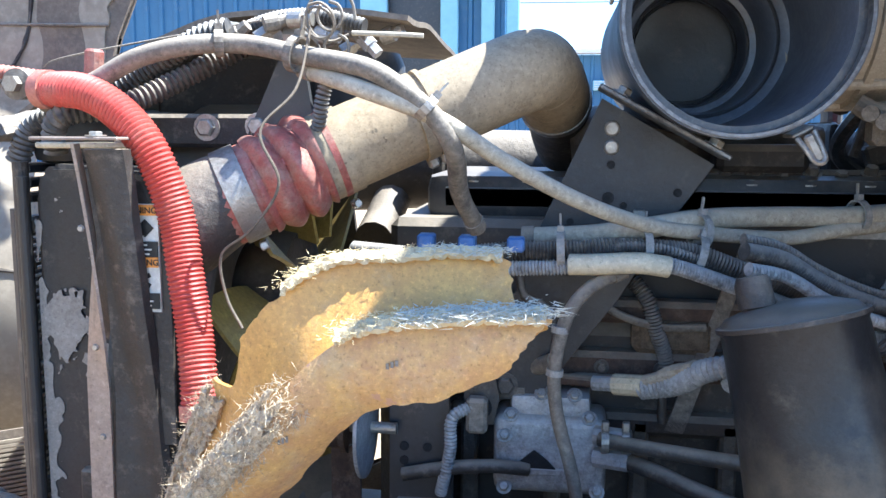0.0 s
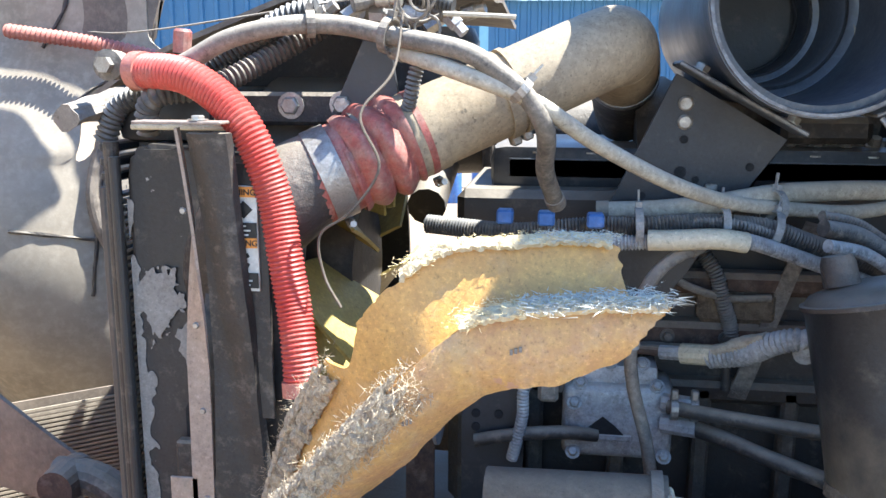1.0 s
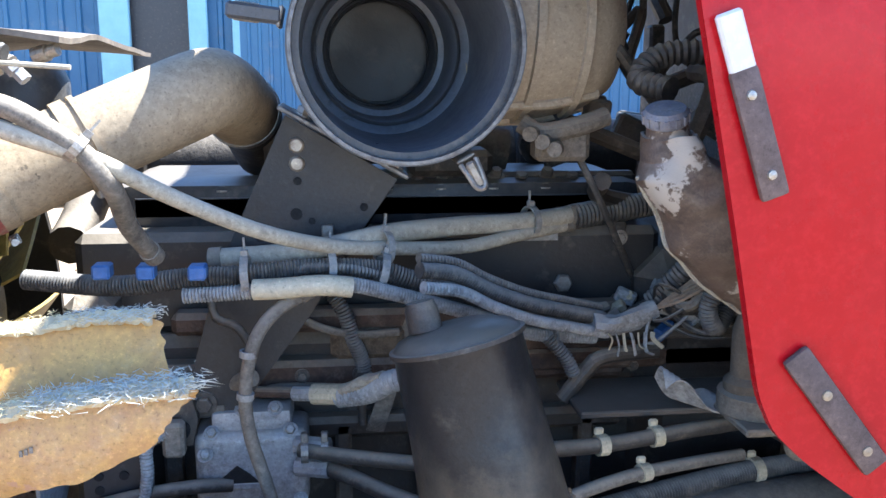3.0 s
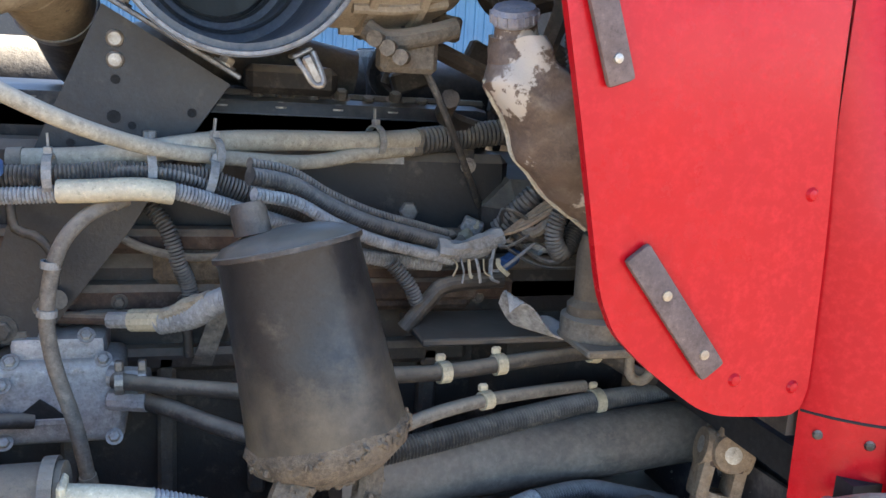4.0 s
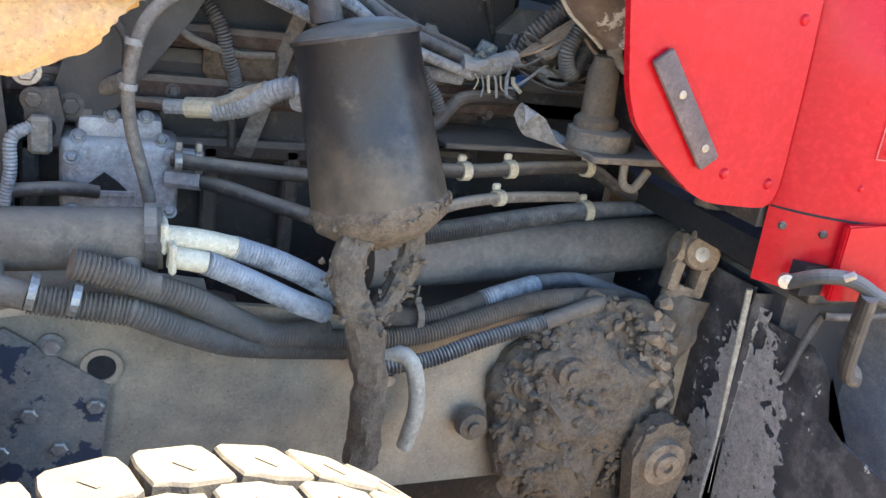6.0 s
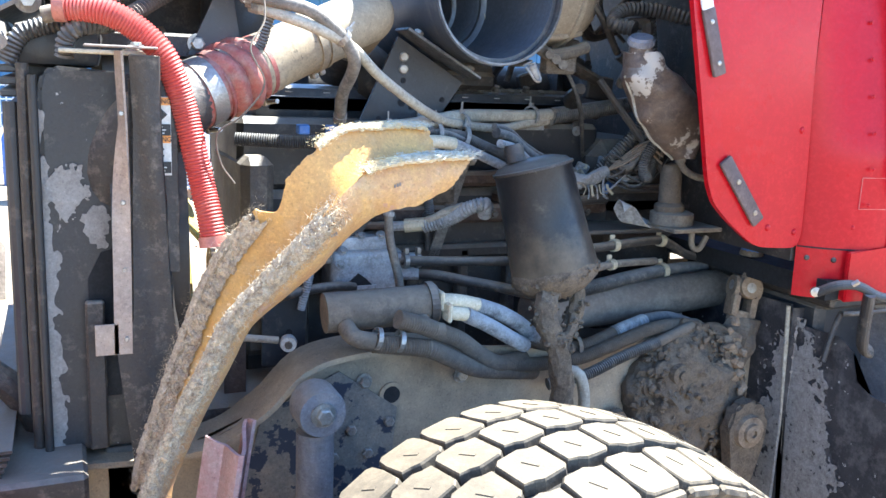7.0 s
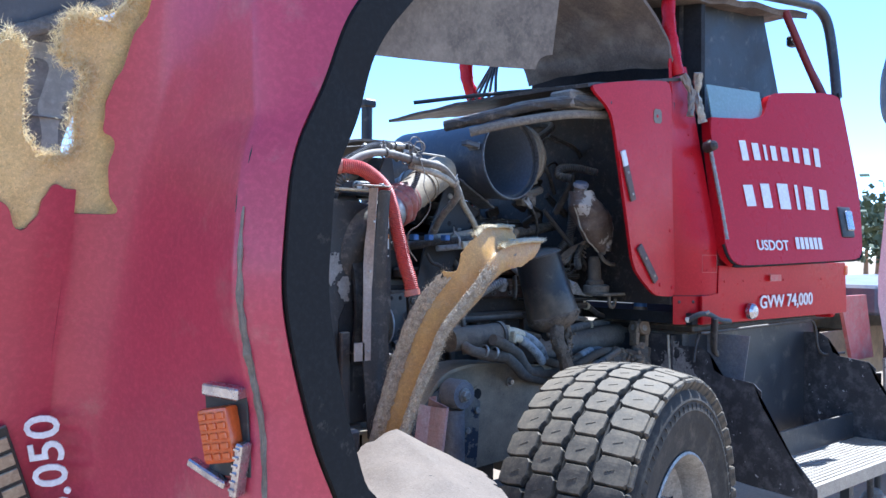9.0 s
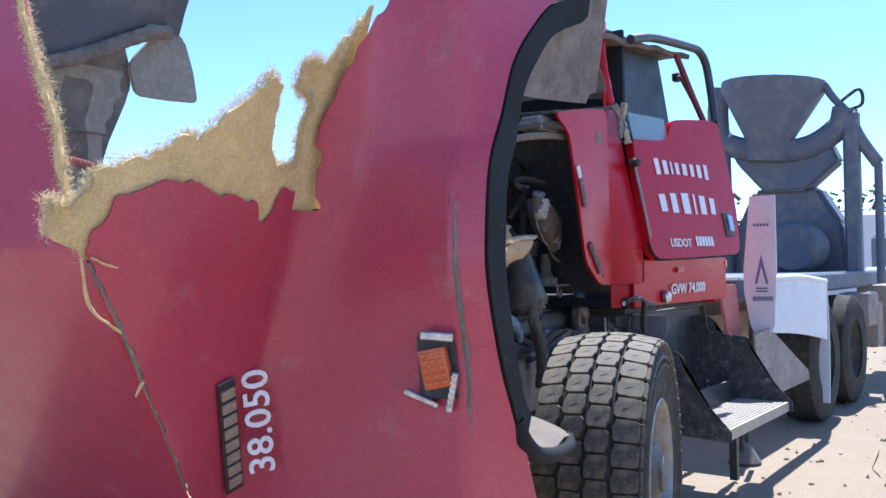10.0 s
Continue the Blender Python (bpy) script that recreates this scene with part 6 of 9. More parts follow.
CC = [(-0.055, 1.34, 1.577), (0.051, 1.33, 1.585), (0.139, 1.31, 1.601), (0.232, 1.35, 1.612), (0.351, 1.4, 1.613), (0.455, 1.43, 1.612), (0.579, 1.48, 1.617)]
clamped("heater_hose", CC, 0.0165, "cable_pale", "thick pale heater hose tied to a thinner one", cuff="cable")
hose("heater_sleeve", [(0.57, 1.478, 1.612), (0.66, 1.495, 1.622), (0.75, 1.50, 1.635), (0.85, 1.50, 1.65)], 0.024, "loom", "black corrugated sleeve over the heater hoses", ribs=0.003, pitch=0.008)
tie(CB, 0.66, 0.026)
tie(CC, 0.86, 0.024)
tie(CA, 0.47, 0.022, "cable")
tie(CA, 0.70, 0.016, "clamp")
tie(CA, 0.33, 0.016, "cable")
BC = [(-0.788, 1.13, 1.699), (-0.759, 1.13, 1.751), (-0.7, 1.13, 1.775), (-0.645, 1.14, 1.8), (-0.598, 1.15, 1.828), (-0.546, 1.15, 1.855), (-0.504, 1.15, 1.878), (-0.463, 1.15, 1.888)]
hose("air_loom", BC, 0.0175, "loom", "black corrugated loom crossing the radiator top", ribs=0.004, pitch=0.008)
hose("air_loom", [(-0.30, 1.12, 1.835), (-0.315, 1.11, 1.80), (-0.325, 1.12, 1.76), (-0.34, 1.15, 1.72)], 0.011, "loom", "short black corrugated loom hanging by the pipe", ribs=0.003, pitch=0.006)
hose("air_loom", [(-0.48, 1.2, 1.885), (-0.40, 1.18, 1.905), (-0.33, 1.17, 1.905), (-0.27, 1.16, 1.89)], 0.012, "loom", "dusty corrugated loom on top of the engine", ribs=0.003, pitch=0.006)
RH = [(-0.70, 1.065, 1.80), (-0.626, 1.04, 1.796), (-0.574, 1.03, 1.772), (-0.531, 1.02, 1.732), (-0.506, 1.02, 1.682), (-0.489, 1.02, 1.625), (-0.476, 1.01, 1.56), (-0.462, 1.0, 1.487), (-0.452, 0.985, 1.432), (-0.446, 0.975, 1.376)]
clamped("red_hose", RH, 0.0245, "red_hose", "bright red corrugated hose bending down beside the radiator", ribs=0.0030, pitch=0.0062, seg=20, cuff="red_faded")
spring = thing("coil_spring", (-0.81, 2.15, 1.79), "faded red and white coil spring stretched to the tipped hood", "spring")
part("coil", tube([(-0.849, 2.08, 1.803), (-1.0, 2.08, 1.818), (-1.15, 2.08, 1.838), (-1.344, 2.08, 1.877), (-1.575, 2.08, 1.908)], 0.020, ribs=0.008, pitch=0.014, seg=14), "red_faded", spring, smooth=True)
part("hook", tube([(-0.85, 2.10, 1.802), (-0.82, 2.11, 1.796), (-0.79, 2.13, 1.79), (-0.75, 2.15, 1.775)], 0.007, n=16), "clamp", spring)
fit_ = thing("hose_bracket", (-0.74, 1.1, 1.80), "dusty round hose union with large nut on the radiator corner", "hose fitting")
part("disc", turned([(0, -0.02), (0.020, -0.02), (0.022, 0.01), (0, 0.014)], (-0.745, 1.085, 1.808), (0, -1, 0), 20), "cable", fit_)
part("nut", turned([(0, 0), (0.012, 0), (0.012, 0.012), (0, 0.012)], (-0.745, 1.072, 1.808), (0, -1, 0), 6), "bolt", fit_)
part("plug", turned([(0, 0), (0.013, 0), (0.013, 0.03), (0.010, 0.034), (0, 0.034)], (-0.655, 1.12, 1.825), (0.1, 0, 1), 12), "silicone", fit_, "faded red plug")
part("stay", boxed((-0.62, 1.06, 1.725), (0.16, 0.04, 0.008), bev=0.002), "tape", fit_)
bolt(fit_, (-0.575, 1.06, 1.729), (0, 0, 1), 0.012, 0.010)
valve = thing("fitting_cluster", (-0.36, 1.2, 1.85), "cluster of dusty brass and steel hose fittings with tangled wire", "fittings")
rnd = random.Random(12)
for i in range(13):
    p = Vector((-0.47 + i * 0.018, 1.15 + rnd.random() * 0.12, 1.868 + rnd.random() * 0.035))
    d = Vector((1, rnd.gauss(0, 0.4), rnd.gauss(0, 0.4)))
    part("fitting", turned([(0, -0.016), (0.012, -0.016), (0.012, 0.004), (0.009, 0.005), (0.009, 0.02), (0, 0.02)], p, d, 6 if i % 2 else 14), ("bolt", "cable", "alu")[i % 3], valve)
for i in range(7):
    c = Vector((-0.31 + rnd.gauss(0, 0.016), 1.13 + rnd.gauss(0, 0.02), 1.885 + rnd.gauss(0, 0.012)))
    r = rnd.uniform(0.018, 0.034)
    a0 = rnd.random() * 6
    tip = Euler((rnd.gauss(0, 0.6), rnd.gauss(0, 0.6), 0)).to_matrix()
    part("wire_loop", tube([c + tip @ Vector((r * math.cos(a0 + k * 0.8), 0.2 * r * math.sin(k), r * math.sin(a0 + k * 0.8))) for k in range(8)], 0.0022, n=40, seg=6), "cable", valve)
part("wire_end", tube([(-0.28, 1.13, 1.878), (-0.21, 1.12, 1.874), (-0.18, 1.12, 1.872)], 0.0035, n=8, seg=6), "cable_pale", valve)
hose("thin_wire", [(-0.33, 1.10, 1.88), (-0.335, 1.05, 1.80), (-0.37, 1.01, 1.745), (-0.345, 1.005, 1.68), (-0.385, 1.01, 1.62), (-0.43, 1.02, 1.585), (-0.425, 1.02, 1.53), (-0.40, 1.01, 1.49)], 0.0019, "loom_mud", "thin loose brown wire over the pipe", "wire", n=60, seg=6)
hose("strap_wire", [(-1.3, 2.0, 1.90), (-0.8, 1.3, 1.865), (-0.42, 1.16, 1.90)], 0.0016, "cable", "thin taut wire crossing to the hood", "wire", n=20, seg=5)

# -- harness along the block --
HA = [(-0.336, 1.35, 1.548), (-0.192, 1.3, 1.547), (-0.086, 1.28, 1.561), (0.018, 1.27, 1.567), (0.103, 1.28, 1.572), (0.201, 1.3, 1.564), (0.274, 1.31, 1.539), (0.372, 1.34, 1.503), (0.499, 1.38, 1.443), (0.615, 1.4, 1.424), (0.691, 1.42, 1.451), (0.758, 1.42, 1.491), (0.803, 1.42, 1.542)]
hose("wiring_harness", HA, 0.0165, "loom", "dusty black corrugated wiring harness along the block", "wiring harness", ribs=0.0038, pitch=0.0054)
HB = [(-0.085, 1.27, 1.537), (0.018, 1.255, 1.545), (0.103, 1.25, 1.556), (0.164, 1.255, 1.552), (0.259, 1.29, 1.519), (0.373, 1.33, 1.475), (0.465, 1.355, 1.434), (0.588, 1.37, 1.418)]
hose("wiring_harness", HB, 0.0125, "loom_pale", "whitened corrugated wiring harness along the block", "wiring harness", ribs=0.0034, pitch=0.0052)
hose("wiring_harness", [(p[0], p[1] + 0.02, p[2] + 0.018) for p in HB], 0.0095, "loom", "thin dusty loom lying on the harness", "wiring harness", ribs=0.002, pitch=0.006)
hose("taped_loom", [(0.02, 1.245, 1.55), (0.06, 1.24, 1.552), (0.12, 1.238, 1.556), (0.165, 1.245, 1.55)], 0.016, "tape", "cream taped section of the wiring harness", "wiring harness")
for f in (0.30, 0.40, 0.47):
    tie(HA, f, 0.028)
clamped("fuel_line", [(0.103, 1.27, 1.54), (0.052, 1.25, 1.515), (0.018, 1.24, 1.469), (0.002, 1.24, 1.389), (0.008, 1.24, 1.316), (0.033, 1.24, 1.222), (0.05, 1.25, 1.12)], 0.0105, "cable", "grey rubber fuel line curving down past the pump", cuff="cable")
for z in (1.452, 1.385):
    solo("cable_tie", turned([(0.010, -0.005), (0.0135, -0.005), (0.0135, 0.005), (0.010, 0.005), (0.010, -0.005)], (0.009 if z > 1.4 else 0.002, 1.24, z), (0.1, 0, 1), 14), "tag", "grey plastic strap round the fuel line", "cable tie", "cable ties")
hose("oil_line", [(-0.06, 1.36, 1.515), (-0.05, 1.34, 1.48), (-0.02, 1.33, 1.47), (0.0, 1.33, 1.44), (0.0, 1.33, 1.40)], 0.007, "rubber", "thin dark oil line beside the bracket plate")
hose("return_line", [(-0.01, 1.44, 1.31), (0.04, 1.43, 1.325), (0.14, 1.43, 1.32), (0.18, 1.43, 1.30), (0.185, 1.43, 1.25)], 0.008, "rubber", "thin bent steel return line over the pump")
hose("supply_hose", [(0.077, 1.34, 1.247), (0.155, 1.3, 1.25), (0.27, 1.25, 1.255), (0.34, 1.22, 1.26)], 0.0125, "rubber", "dusty rubber supply hose from the pump")
hose("supply_hose", [(0.127, 1.34, 1.209), (0.163, 1.3, 1.212), (0.217, 1.25, 1.207), (0.30, 1.2, 1.195), (0.40, 1.18, 1.17)], 0.0135, "rubber", "dusty rubber supply hose running under the canister")
conn = thing("sensor_plug", (0.15, 1.37, 1.32), "pale dusty sensor connector with corrugated pigtail", "connector")
part("rail_end", tube([(-0.05, 1.41, 1.33), (0.07, 1.40, 1.326)], 0.010, n=6), "rust", conn)
part("plug", tube([(0.066, 1.40, 1.324), (0.10, 1.385, 1.328)], 0.013, n=4, seg=10), "loom_pale", conn)
part("body", tube([(0.10, 1.385, 1.328), (0.15, 1.36, 1.335)], 0.018, n=4, seg=12), "tape", conn)
part("pigtail", tube([(0.145, 1.362, 1.33), (0.193, 1.32, 1.352), (0.225, 1.27, 1.388), (0.26, 1.25, 1.40), (0.27, 1.27, 1.37)], 0.019, ribs=0.004, pitch=0.008), "loom_pale", conn, smooth=True)
part("tape", tube([(0.15, 1.35, 1.345), (0.19, 1.315, 1.372), (0.215, 1.28, 1.39)], 0.012, n=10, lumpy=0.3), "cable_pale", conn)
strap = solo("diagonal_strap", plate_xz([(0.271, 1.47), (0.300, 1.555), (0.327, 1.548), (0.295, 1.46), (0.222, 1.23), (0.190, 1.235)], 1.435, 0.006), "cable", "flat tan metal stay running diagonally down the block", "stay")
hose("vent_loom", [(0.10, 1.44, 1.53), (0.15, 1.42, 1.47), (0.17, 1.42, 1.41), (0.185, 1.43, 1.37), (0.19, 1.43, 1.33)], 0.014, "loom", "short black corrugated vent loom behind the plate", ribs=0.0036, pitch=0.0056)
hose("vent_line", [(0.05, 1.42, 1.475), (0.11, 1.41, 1.44), (0.18, 1.42, 1.42), (0.25, 1.43, 1.42)], 0.007, "cable", "thin grey line behind the bracket plate")
for i, x in enumerate((-0.20, -0.135, -0.06)):
    solo("wire_clip", boxed((x, 1.27 - 0.01 * i, 1.578), (0.026, 0.03, 0.022), bev=0.003), "blue_cap", "blue plastic harness clip", "clip", "blue clips")
hose("white_loom", [(-0.135, 1.33, 1.295), (-0.165, 1.32, 1.275), (-0.168, 1.32, 1.22), (-0.185, 1.33, 1.14)], 0.011, "loom_pale", "pale corrugated loom dropping from a plug", ribs=0.002, pitch=0.006)
solo("sensor_block", boxed((-0.125, 1.335, 1.28), (0.035, 0.03, 0.06), Matrix.Translation((0, 0, 0)), bev=0.006), "cable", "pale dusty sensor plug on the engine front", "sensor")
hose("lower_line", [(-0.25, 1.33, 1.17), (-0.18, 1.33, 1.185), (-0.10, 1.34, 1.19), (-0.04, 1.36, 1.18)], 0.012, "rubber", "dark rubber line under the sensor")

# -- black canister --
def clods(bm, places, size, seed):
    """Rough lumps of dried mud sunk into a surface."""
    rnd = random.Random(seed)
    ball = bmesh.new()
    bmesh.ops.create_icosphere(ball, subdivisions=1, radius=1)
    pts, faces = [v.co.copy() for v in ball.verts], [[v.index for v in f.verts] for f in ball.faces]
    ball.free()
    for p in places:
        r = size * rnd.uniform(0.35, 1.0)
        m = Matrix.Translation(p) @ Euler((rnd.random() * 6, rnd.random() * 6, 0)).to_matrix().to_4x4() @ Matrix.Diagonal((r, r * rnd.uniform(0.6, 1.1), r * rnd.uniform(0.5, 0.9), 1))
        vs = [bm.verts.new(m @ q + noise.noise_vector((m @ q) * 160) * r * 0.5) for q in pts]
        for f in faces:
            bm.faces.new([vs[k] for k in f])
    return bm


can = thing("black_canister", (0.36, 1.08, 1.22), "matt black steel filter canister caked with mud at its foot", "canister")
CD = Vector((0.058, -0.045, -0.262)).normalized()
CT = Vector((0.306, 1.105, 1.508))
part("shell", turned([(0.0, -0.026), (0.05, -0.022), (0.082, -0.012), (0.093, 0.0), (0.093, 0.006), (0.091, 0.010), (0.096, 0.13), (0.104, 0.245), (0.098, 0.268), (0.045, 0.300), (0.0, 0.302)], CT, CD, 48, wob=0.01), "canister", can, "black shell", smooth=True)
part("rim", turned([(0.091, -0.003), (0.0960, -0.002), (0.0960, 0.004), (0.091, 0.005), (0.091, -0.003)], CT, CD, 48), "black_rust", can, "rolled rim", smooth=True)
part("neck", turned([(0.0, -0.055), (0.019, -0.055), (0.023, -0.045), (0.024, -0.015), (0.0, -0.01)], CT + Vector((-0.04, 0.0, 0)), CD, 24), "black_rust", can, smooth=True)
part("mud_crust", turned([(0.1025, 0.238), (0.107, 0.250), (0.100, 0.274), (0.07, 0.297), (0.03, 0.312), (0, 0.312)], CT, CD, 90, wob=0.035), "mud", can, "crust of dried mud", smooth=True)
rnd = random.Random(31)
cq = axis_matrix(CT, CD)
spots = []
for _ in range(420):
    a, h = rnd.random() * 6.28, rnd.uniform(0.246, 0.312)
    r = 0.106 - max(0.0, h - 0.262) * 1.55
    spots.append(cq @ Vector((r * math.cos(a), r * math.sin(a), h)))
part("mud_lump", clods(bmesh.new(), spots, 0.0065, 32), "mud", can, "crumbly mud lumps", kind="stuff")
drain = thing("drain_pipe", (0.31, 1.0, 0.95), "mud-caked forked drain pipe under the canister", "pipe")
part("pipe", tube([(0.345, 1.05, 1.235), (0.306, 1.0, 1.22), (0.297, 0.99, 1.19), (0.306, 0.98, 1.15), (0.331, 0.975, 1.09), (0.344, 0.975, 1.03), (0.350, 0.98, 0.95), (0.352, 0.99, 0.86)], 0.026, seg=18, n=70, lumpy=0.30), "mud", drain, smooth=True)
part("branch", tube([(0.41, 1.05, 1.235), (0.405, 1.03, 1.19), (0.385, 1.015, 1.15), (0.35, 0.99, 1.11)], 0.019, seg=14, n=40, lumpy=0.5), "mud", drain)
line = spline([(0.41, 1.05, 1.235), (0.405, 1.03, 1.19), (0.385, 1.015, 1.15), (0.35, 0.99, 1.11)], 90)[0]
part("mud_lump", clods(bmesh.new(), [p + Vector([rnd.gauss(0, 0.010) for _ in range(3)]) for p in line for _ in (0, 1, 2)], 0.0085, 33), "mud", drain, kind="stuff")
line = spline([(0.345, 1.05, 1.235), (0.306, 1.0, 1.22), (0.297, 0.99, 1.19), (0.306, 0.98, 1.15), (0.331, 0.975, 1.10)], 70)[0]
part("mud_lump", clods(bmesh.new(), [p + Vector([rnd.gauss(0, 0.014) for _ in range(3)]) for p in line for _ in (0, 1)], 0.008, 34), "mud", drain, kind="stuff")

# -- hoses over the frame --
hose("taped_hose", [(0.04, 1.02, 1.227), (0.089, 1.02, 1.222), (0.142, 1.03, 1.207)], 0.0165, "tape", "cream-taped power steering hose")
hose("taped_hose", [(0.05, 1.0, 1.205), (0.075, 1.0, 1.201), (0.101, 1.0, 1.196)], 0.0155, "tape", "cream-taped power steering hose")
TU = [(0.14, 1.03, 1.207), (0.211, 1.04, 1.179), (0.281, 1.06, 1.137), (0.337, 1.09, 1.088)]
hose("white_loom", TU, 0.0185, "loom_pale", "whitened corrugated loom over the frame rail", ribs=0.0038, pitch=0.0054)
TL = [(0.10, 1.0, 1.196), (0.161, 1.01, 1.165), (0.232, 1.03, 1.123), (0.29, 1.06, 1.089)]
hose("white_loom", TL, 0.0175, "loom_pale", "whitened corrugated loom over the frame rail", ribs=0.0038, pitch=0.0054)
R1 = [(0.284, 1.08, 1.104), (0.384, 1.09, 1.073), (0.458, 1.1, 1.056), (0.515, 1.1, 1.066), (0.614, 1.12, 1.087), (0.699, 1.15, 1.094)]
hose("corrugated_loom", R1, 0.0185, "loom_mud", "muddy corrugated loom passing under the canister", ribs=0.0038, pitch=0.0054)
hose("corrugated_loom", [(0.58, 1.112, 1.081), (0.614, 1.118, 1.088), (0.699, 1.148, 1.095)], 0.0192, "loom_pale", "whitened stretch of corrugated loom", ribs=0.0038, pitch=0.0054)
hose("corrugated_loom", [(0.699, 1.15, 1.094), (0.801, 1.18, 1.086), (0.901, 1.2, 1.053), (0.996, 1.22, 1.019)], 0.0185, "loom", "black corrugated loom running rearward", ribs=0.0038, pitch=0.0054)
R2 = [(0.193, 1.05, 1.061), (0.322, 1.07, 1.036), (0.451, 1.072, 1.039), (0.539, 1.072, 1.061), (0.655, 1.08, 1.09), (0.742, 1.09, 1.095), (0.845, 1.12, 1.08), (0.93, 1.20, 1.04)]
hose("corrugated_loom", R2, 0.0175, "loom_mud", "muddy corrugated loom over the frame", ribs=0.0038, pitch=0.0054)
R3 = [(0.36, 1.06, 0.985), (0.414, 1.055, 0.994), (0.477, 1.055, 1.003), (0.569, 1.055, 1.036), (0.677, 1.055, 1.065)]
hose("corrugated_loom", R3, 0.015, "loom", "thin black corrugated loom over the frame", ribs=0.003, pitch=0.006)
hose("brake_hose", [(0.677, 1.055, 1.065), (0.709, 1.055, 1.076), (0.736, 1.055, 1.085), (0.773, 1.06, 1.095), (0.80, 1.075, 1.09), (0.83, 1.10, 1.06)], 0.014, "loom_mud", "muddy brake hose end with fittings")
L1 = [(-0.07, 0.975, 1.205), (-0.013, 0.98, 1.186), (0.039, 0.99, 1.162), (0.089, 1.0, 1.138), (0.154, 1.03, 1.09), (0.214, 1.05, 1.056), (0.30, 1.08, 1.05)]
hose("corrugated_loom", L1, 0.0205, "loom_mud", "thick muddy corrugated loom by the steering cylinder", ribs=0.0042, pitch=0.0060)
L2 = [(-0.12, 0.98, 1.155), (-0.015, 0.98, 1.137), (0.017, 0.98, 1.128), (0.082, 1.0, 1.092), (0.167, 1.04, 1.049), (0.342, 1.1, 1.006)]
hose("corrugated_loom", L2, 0.0205, "loom_mud", "thick muddy corrugated loom low on the frame", ribs=0.0042, pitch=0.0060)
tie(R1, 0.42, 0.030, "loom_mud")
hose("breather_hose", [(0.402, 1.07, 1.004), (0.425, 1.05, 1.016), (0.444, 1.04, 0.992), (0.457, 1.04, 0.919), (0.45, 1.05, 0.84)], 0.0145, "cable_pale", "white dusty breather hose bending down to the axle")
cyl = thing("steering_cylinder", (-0.07, 1.05, 1.2), "mud-brown horizontal reservoir cylinder with elbows", "cylinder")
part("body", tube([(-0.205, 1.06, 1.205), (0.045, 1.045, 1.215)], 0.043, seg=28, n=10), "loom_mud", cyl, smooth=True)
part("collar", turned([(0.044, -0.008), (0.049, -0.008), (0.049, 0.008), (0.044, 0.008), (0.044, -0.008)], (0.03, 1.046, 1.2145), (1, -0.05, 0.04), 28), "dark", cyl)
part("elbow", tube([(-0.17, 1.02, 1.185), (-0.16, 0.985, 1.17), (-0.12, 0.975, 1.16)], 0.019, n=14), "loom_mud", cyl, smooth=True)
part("elbow", tube([(0.0, 1.01, 1.19), (0.005, 0.985, 1.175), (0.04, 0.985, 1.17)], 0.016, n=14), "loom_mud", cyl, smooth=True)
for x in (-0.115, -0.065):
    part("clamp", turned([(0.0205, -0.005), (0.0245, -0.005), (0.0245, 0.005), (0.0205, 0.005), (0.0205, -0.005)], (x, 0.975, 1.157 + 0.01 * (x < -0.1)), (1, 0, -0.25), 16), "clamp", cyl)
for dz, dy in ((0.0, 0.0), (-0.02, -0.02)):
    part("strap", boxed((0.045 + abs(dz) * 0.5, 1.02 + dy, 1.228 + dz * 1.1), (0.010, 0.04, 0.044), bev=0.004), "tape", cyl)

# -- hoses behind, toward the cab --
C1 = [(0.39, 1.2, 1.291), (0.485, 1.22, 1.283), (0.571, 1.24, 1.277), (0.671, 1.26, 1.279), (0.768, 1.28, 1.281), (0.862, 1.3, 1.275), (0.946, 1.3, 1.233), (1.029, 1.3, 1.218)]
hose("air_hose", C1, 0.013, "rubber", "dusty rubber air hose held by tan clips")
C2 = [(0.468, 1.16, 1.22), (0.539, 1.18, 1.235), (0.633, 1.22, 1.235), (0.736, 1.26, 1.228), (0.839, 1.3, 1.218)]
hose("air_hose", C2, 0.0105, "cable", "thin tan air hose held by clips")
C3 = [(0.464, 1.2, 1.166), (0.575, 1.22, 1.176), (0.722, 1.26, 1.185), (0.876, 1.3, 1.188), (1.086, 1.34, 1.183)]
hose("corrugated_loom", C3, 0.0195, "loom", "black corrugated loom running toward the cab", ribs=0.0036, pitch=0.0056)
for i, (c, f, r) in enumerate(((C1, 0.28, 0.0135), (C1, 0.44, 0.0135), (C1, 0.72, 0.0135), (C2, 0.45, 0.011), (C3, 0.66, 0.0200))):
    line, _ = spline(c, 60)
    k = int(f * 59)
    bm = turned([(r, -0.009), (r + 0.004, -0.009), (r + 0.004, 0.009), (r, 0.009), (r, -0.009)], line[k], line[k + 1] - line[k - 1], 16)
    box(bm, line[k] + Vector((-0.004, 0.006, r + 0.008)), (0.016, 0.008, 0.014), None, bev=0.003)
    solo("hose_clip", bm, "tape", "tan rubber-lined hose clip", "clip", "hose clips")
block2 = thing("rear_brackets", (0.8, 1.4, 1.1), "dark rusty transmission brackets and stays", "brackets")
part("stay", boxed((0.665, 1.495, 1.515), (0.022, 0.008, 0.17), bev=0.002), "black_rust", block2)
for z in (1.57, 1.45):
    bolt(block2, (0.665, 1.49, z), (0, -1, 0), 0.010, 0.008)
part("rail", boxed((0.72, 1.44, 1.36), (0.5, 0.04, 0.04), bev=0.006), "rust", block2)
part("rail", boxed((0.74, 1.42, 1.41), (0.46, 0.03, 0.025), bev=0.005), "iron", block2)
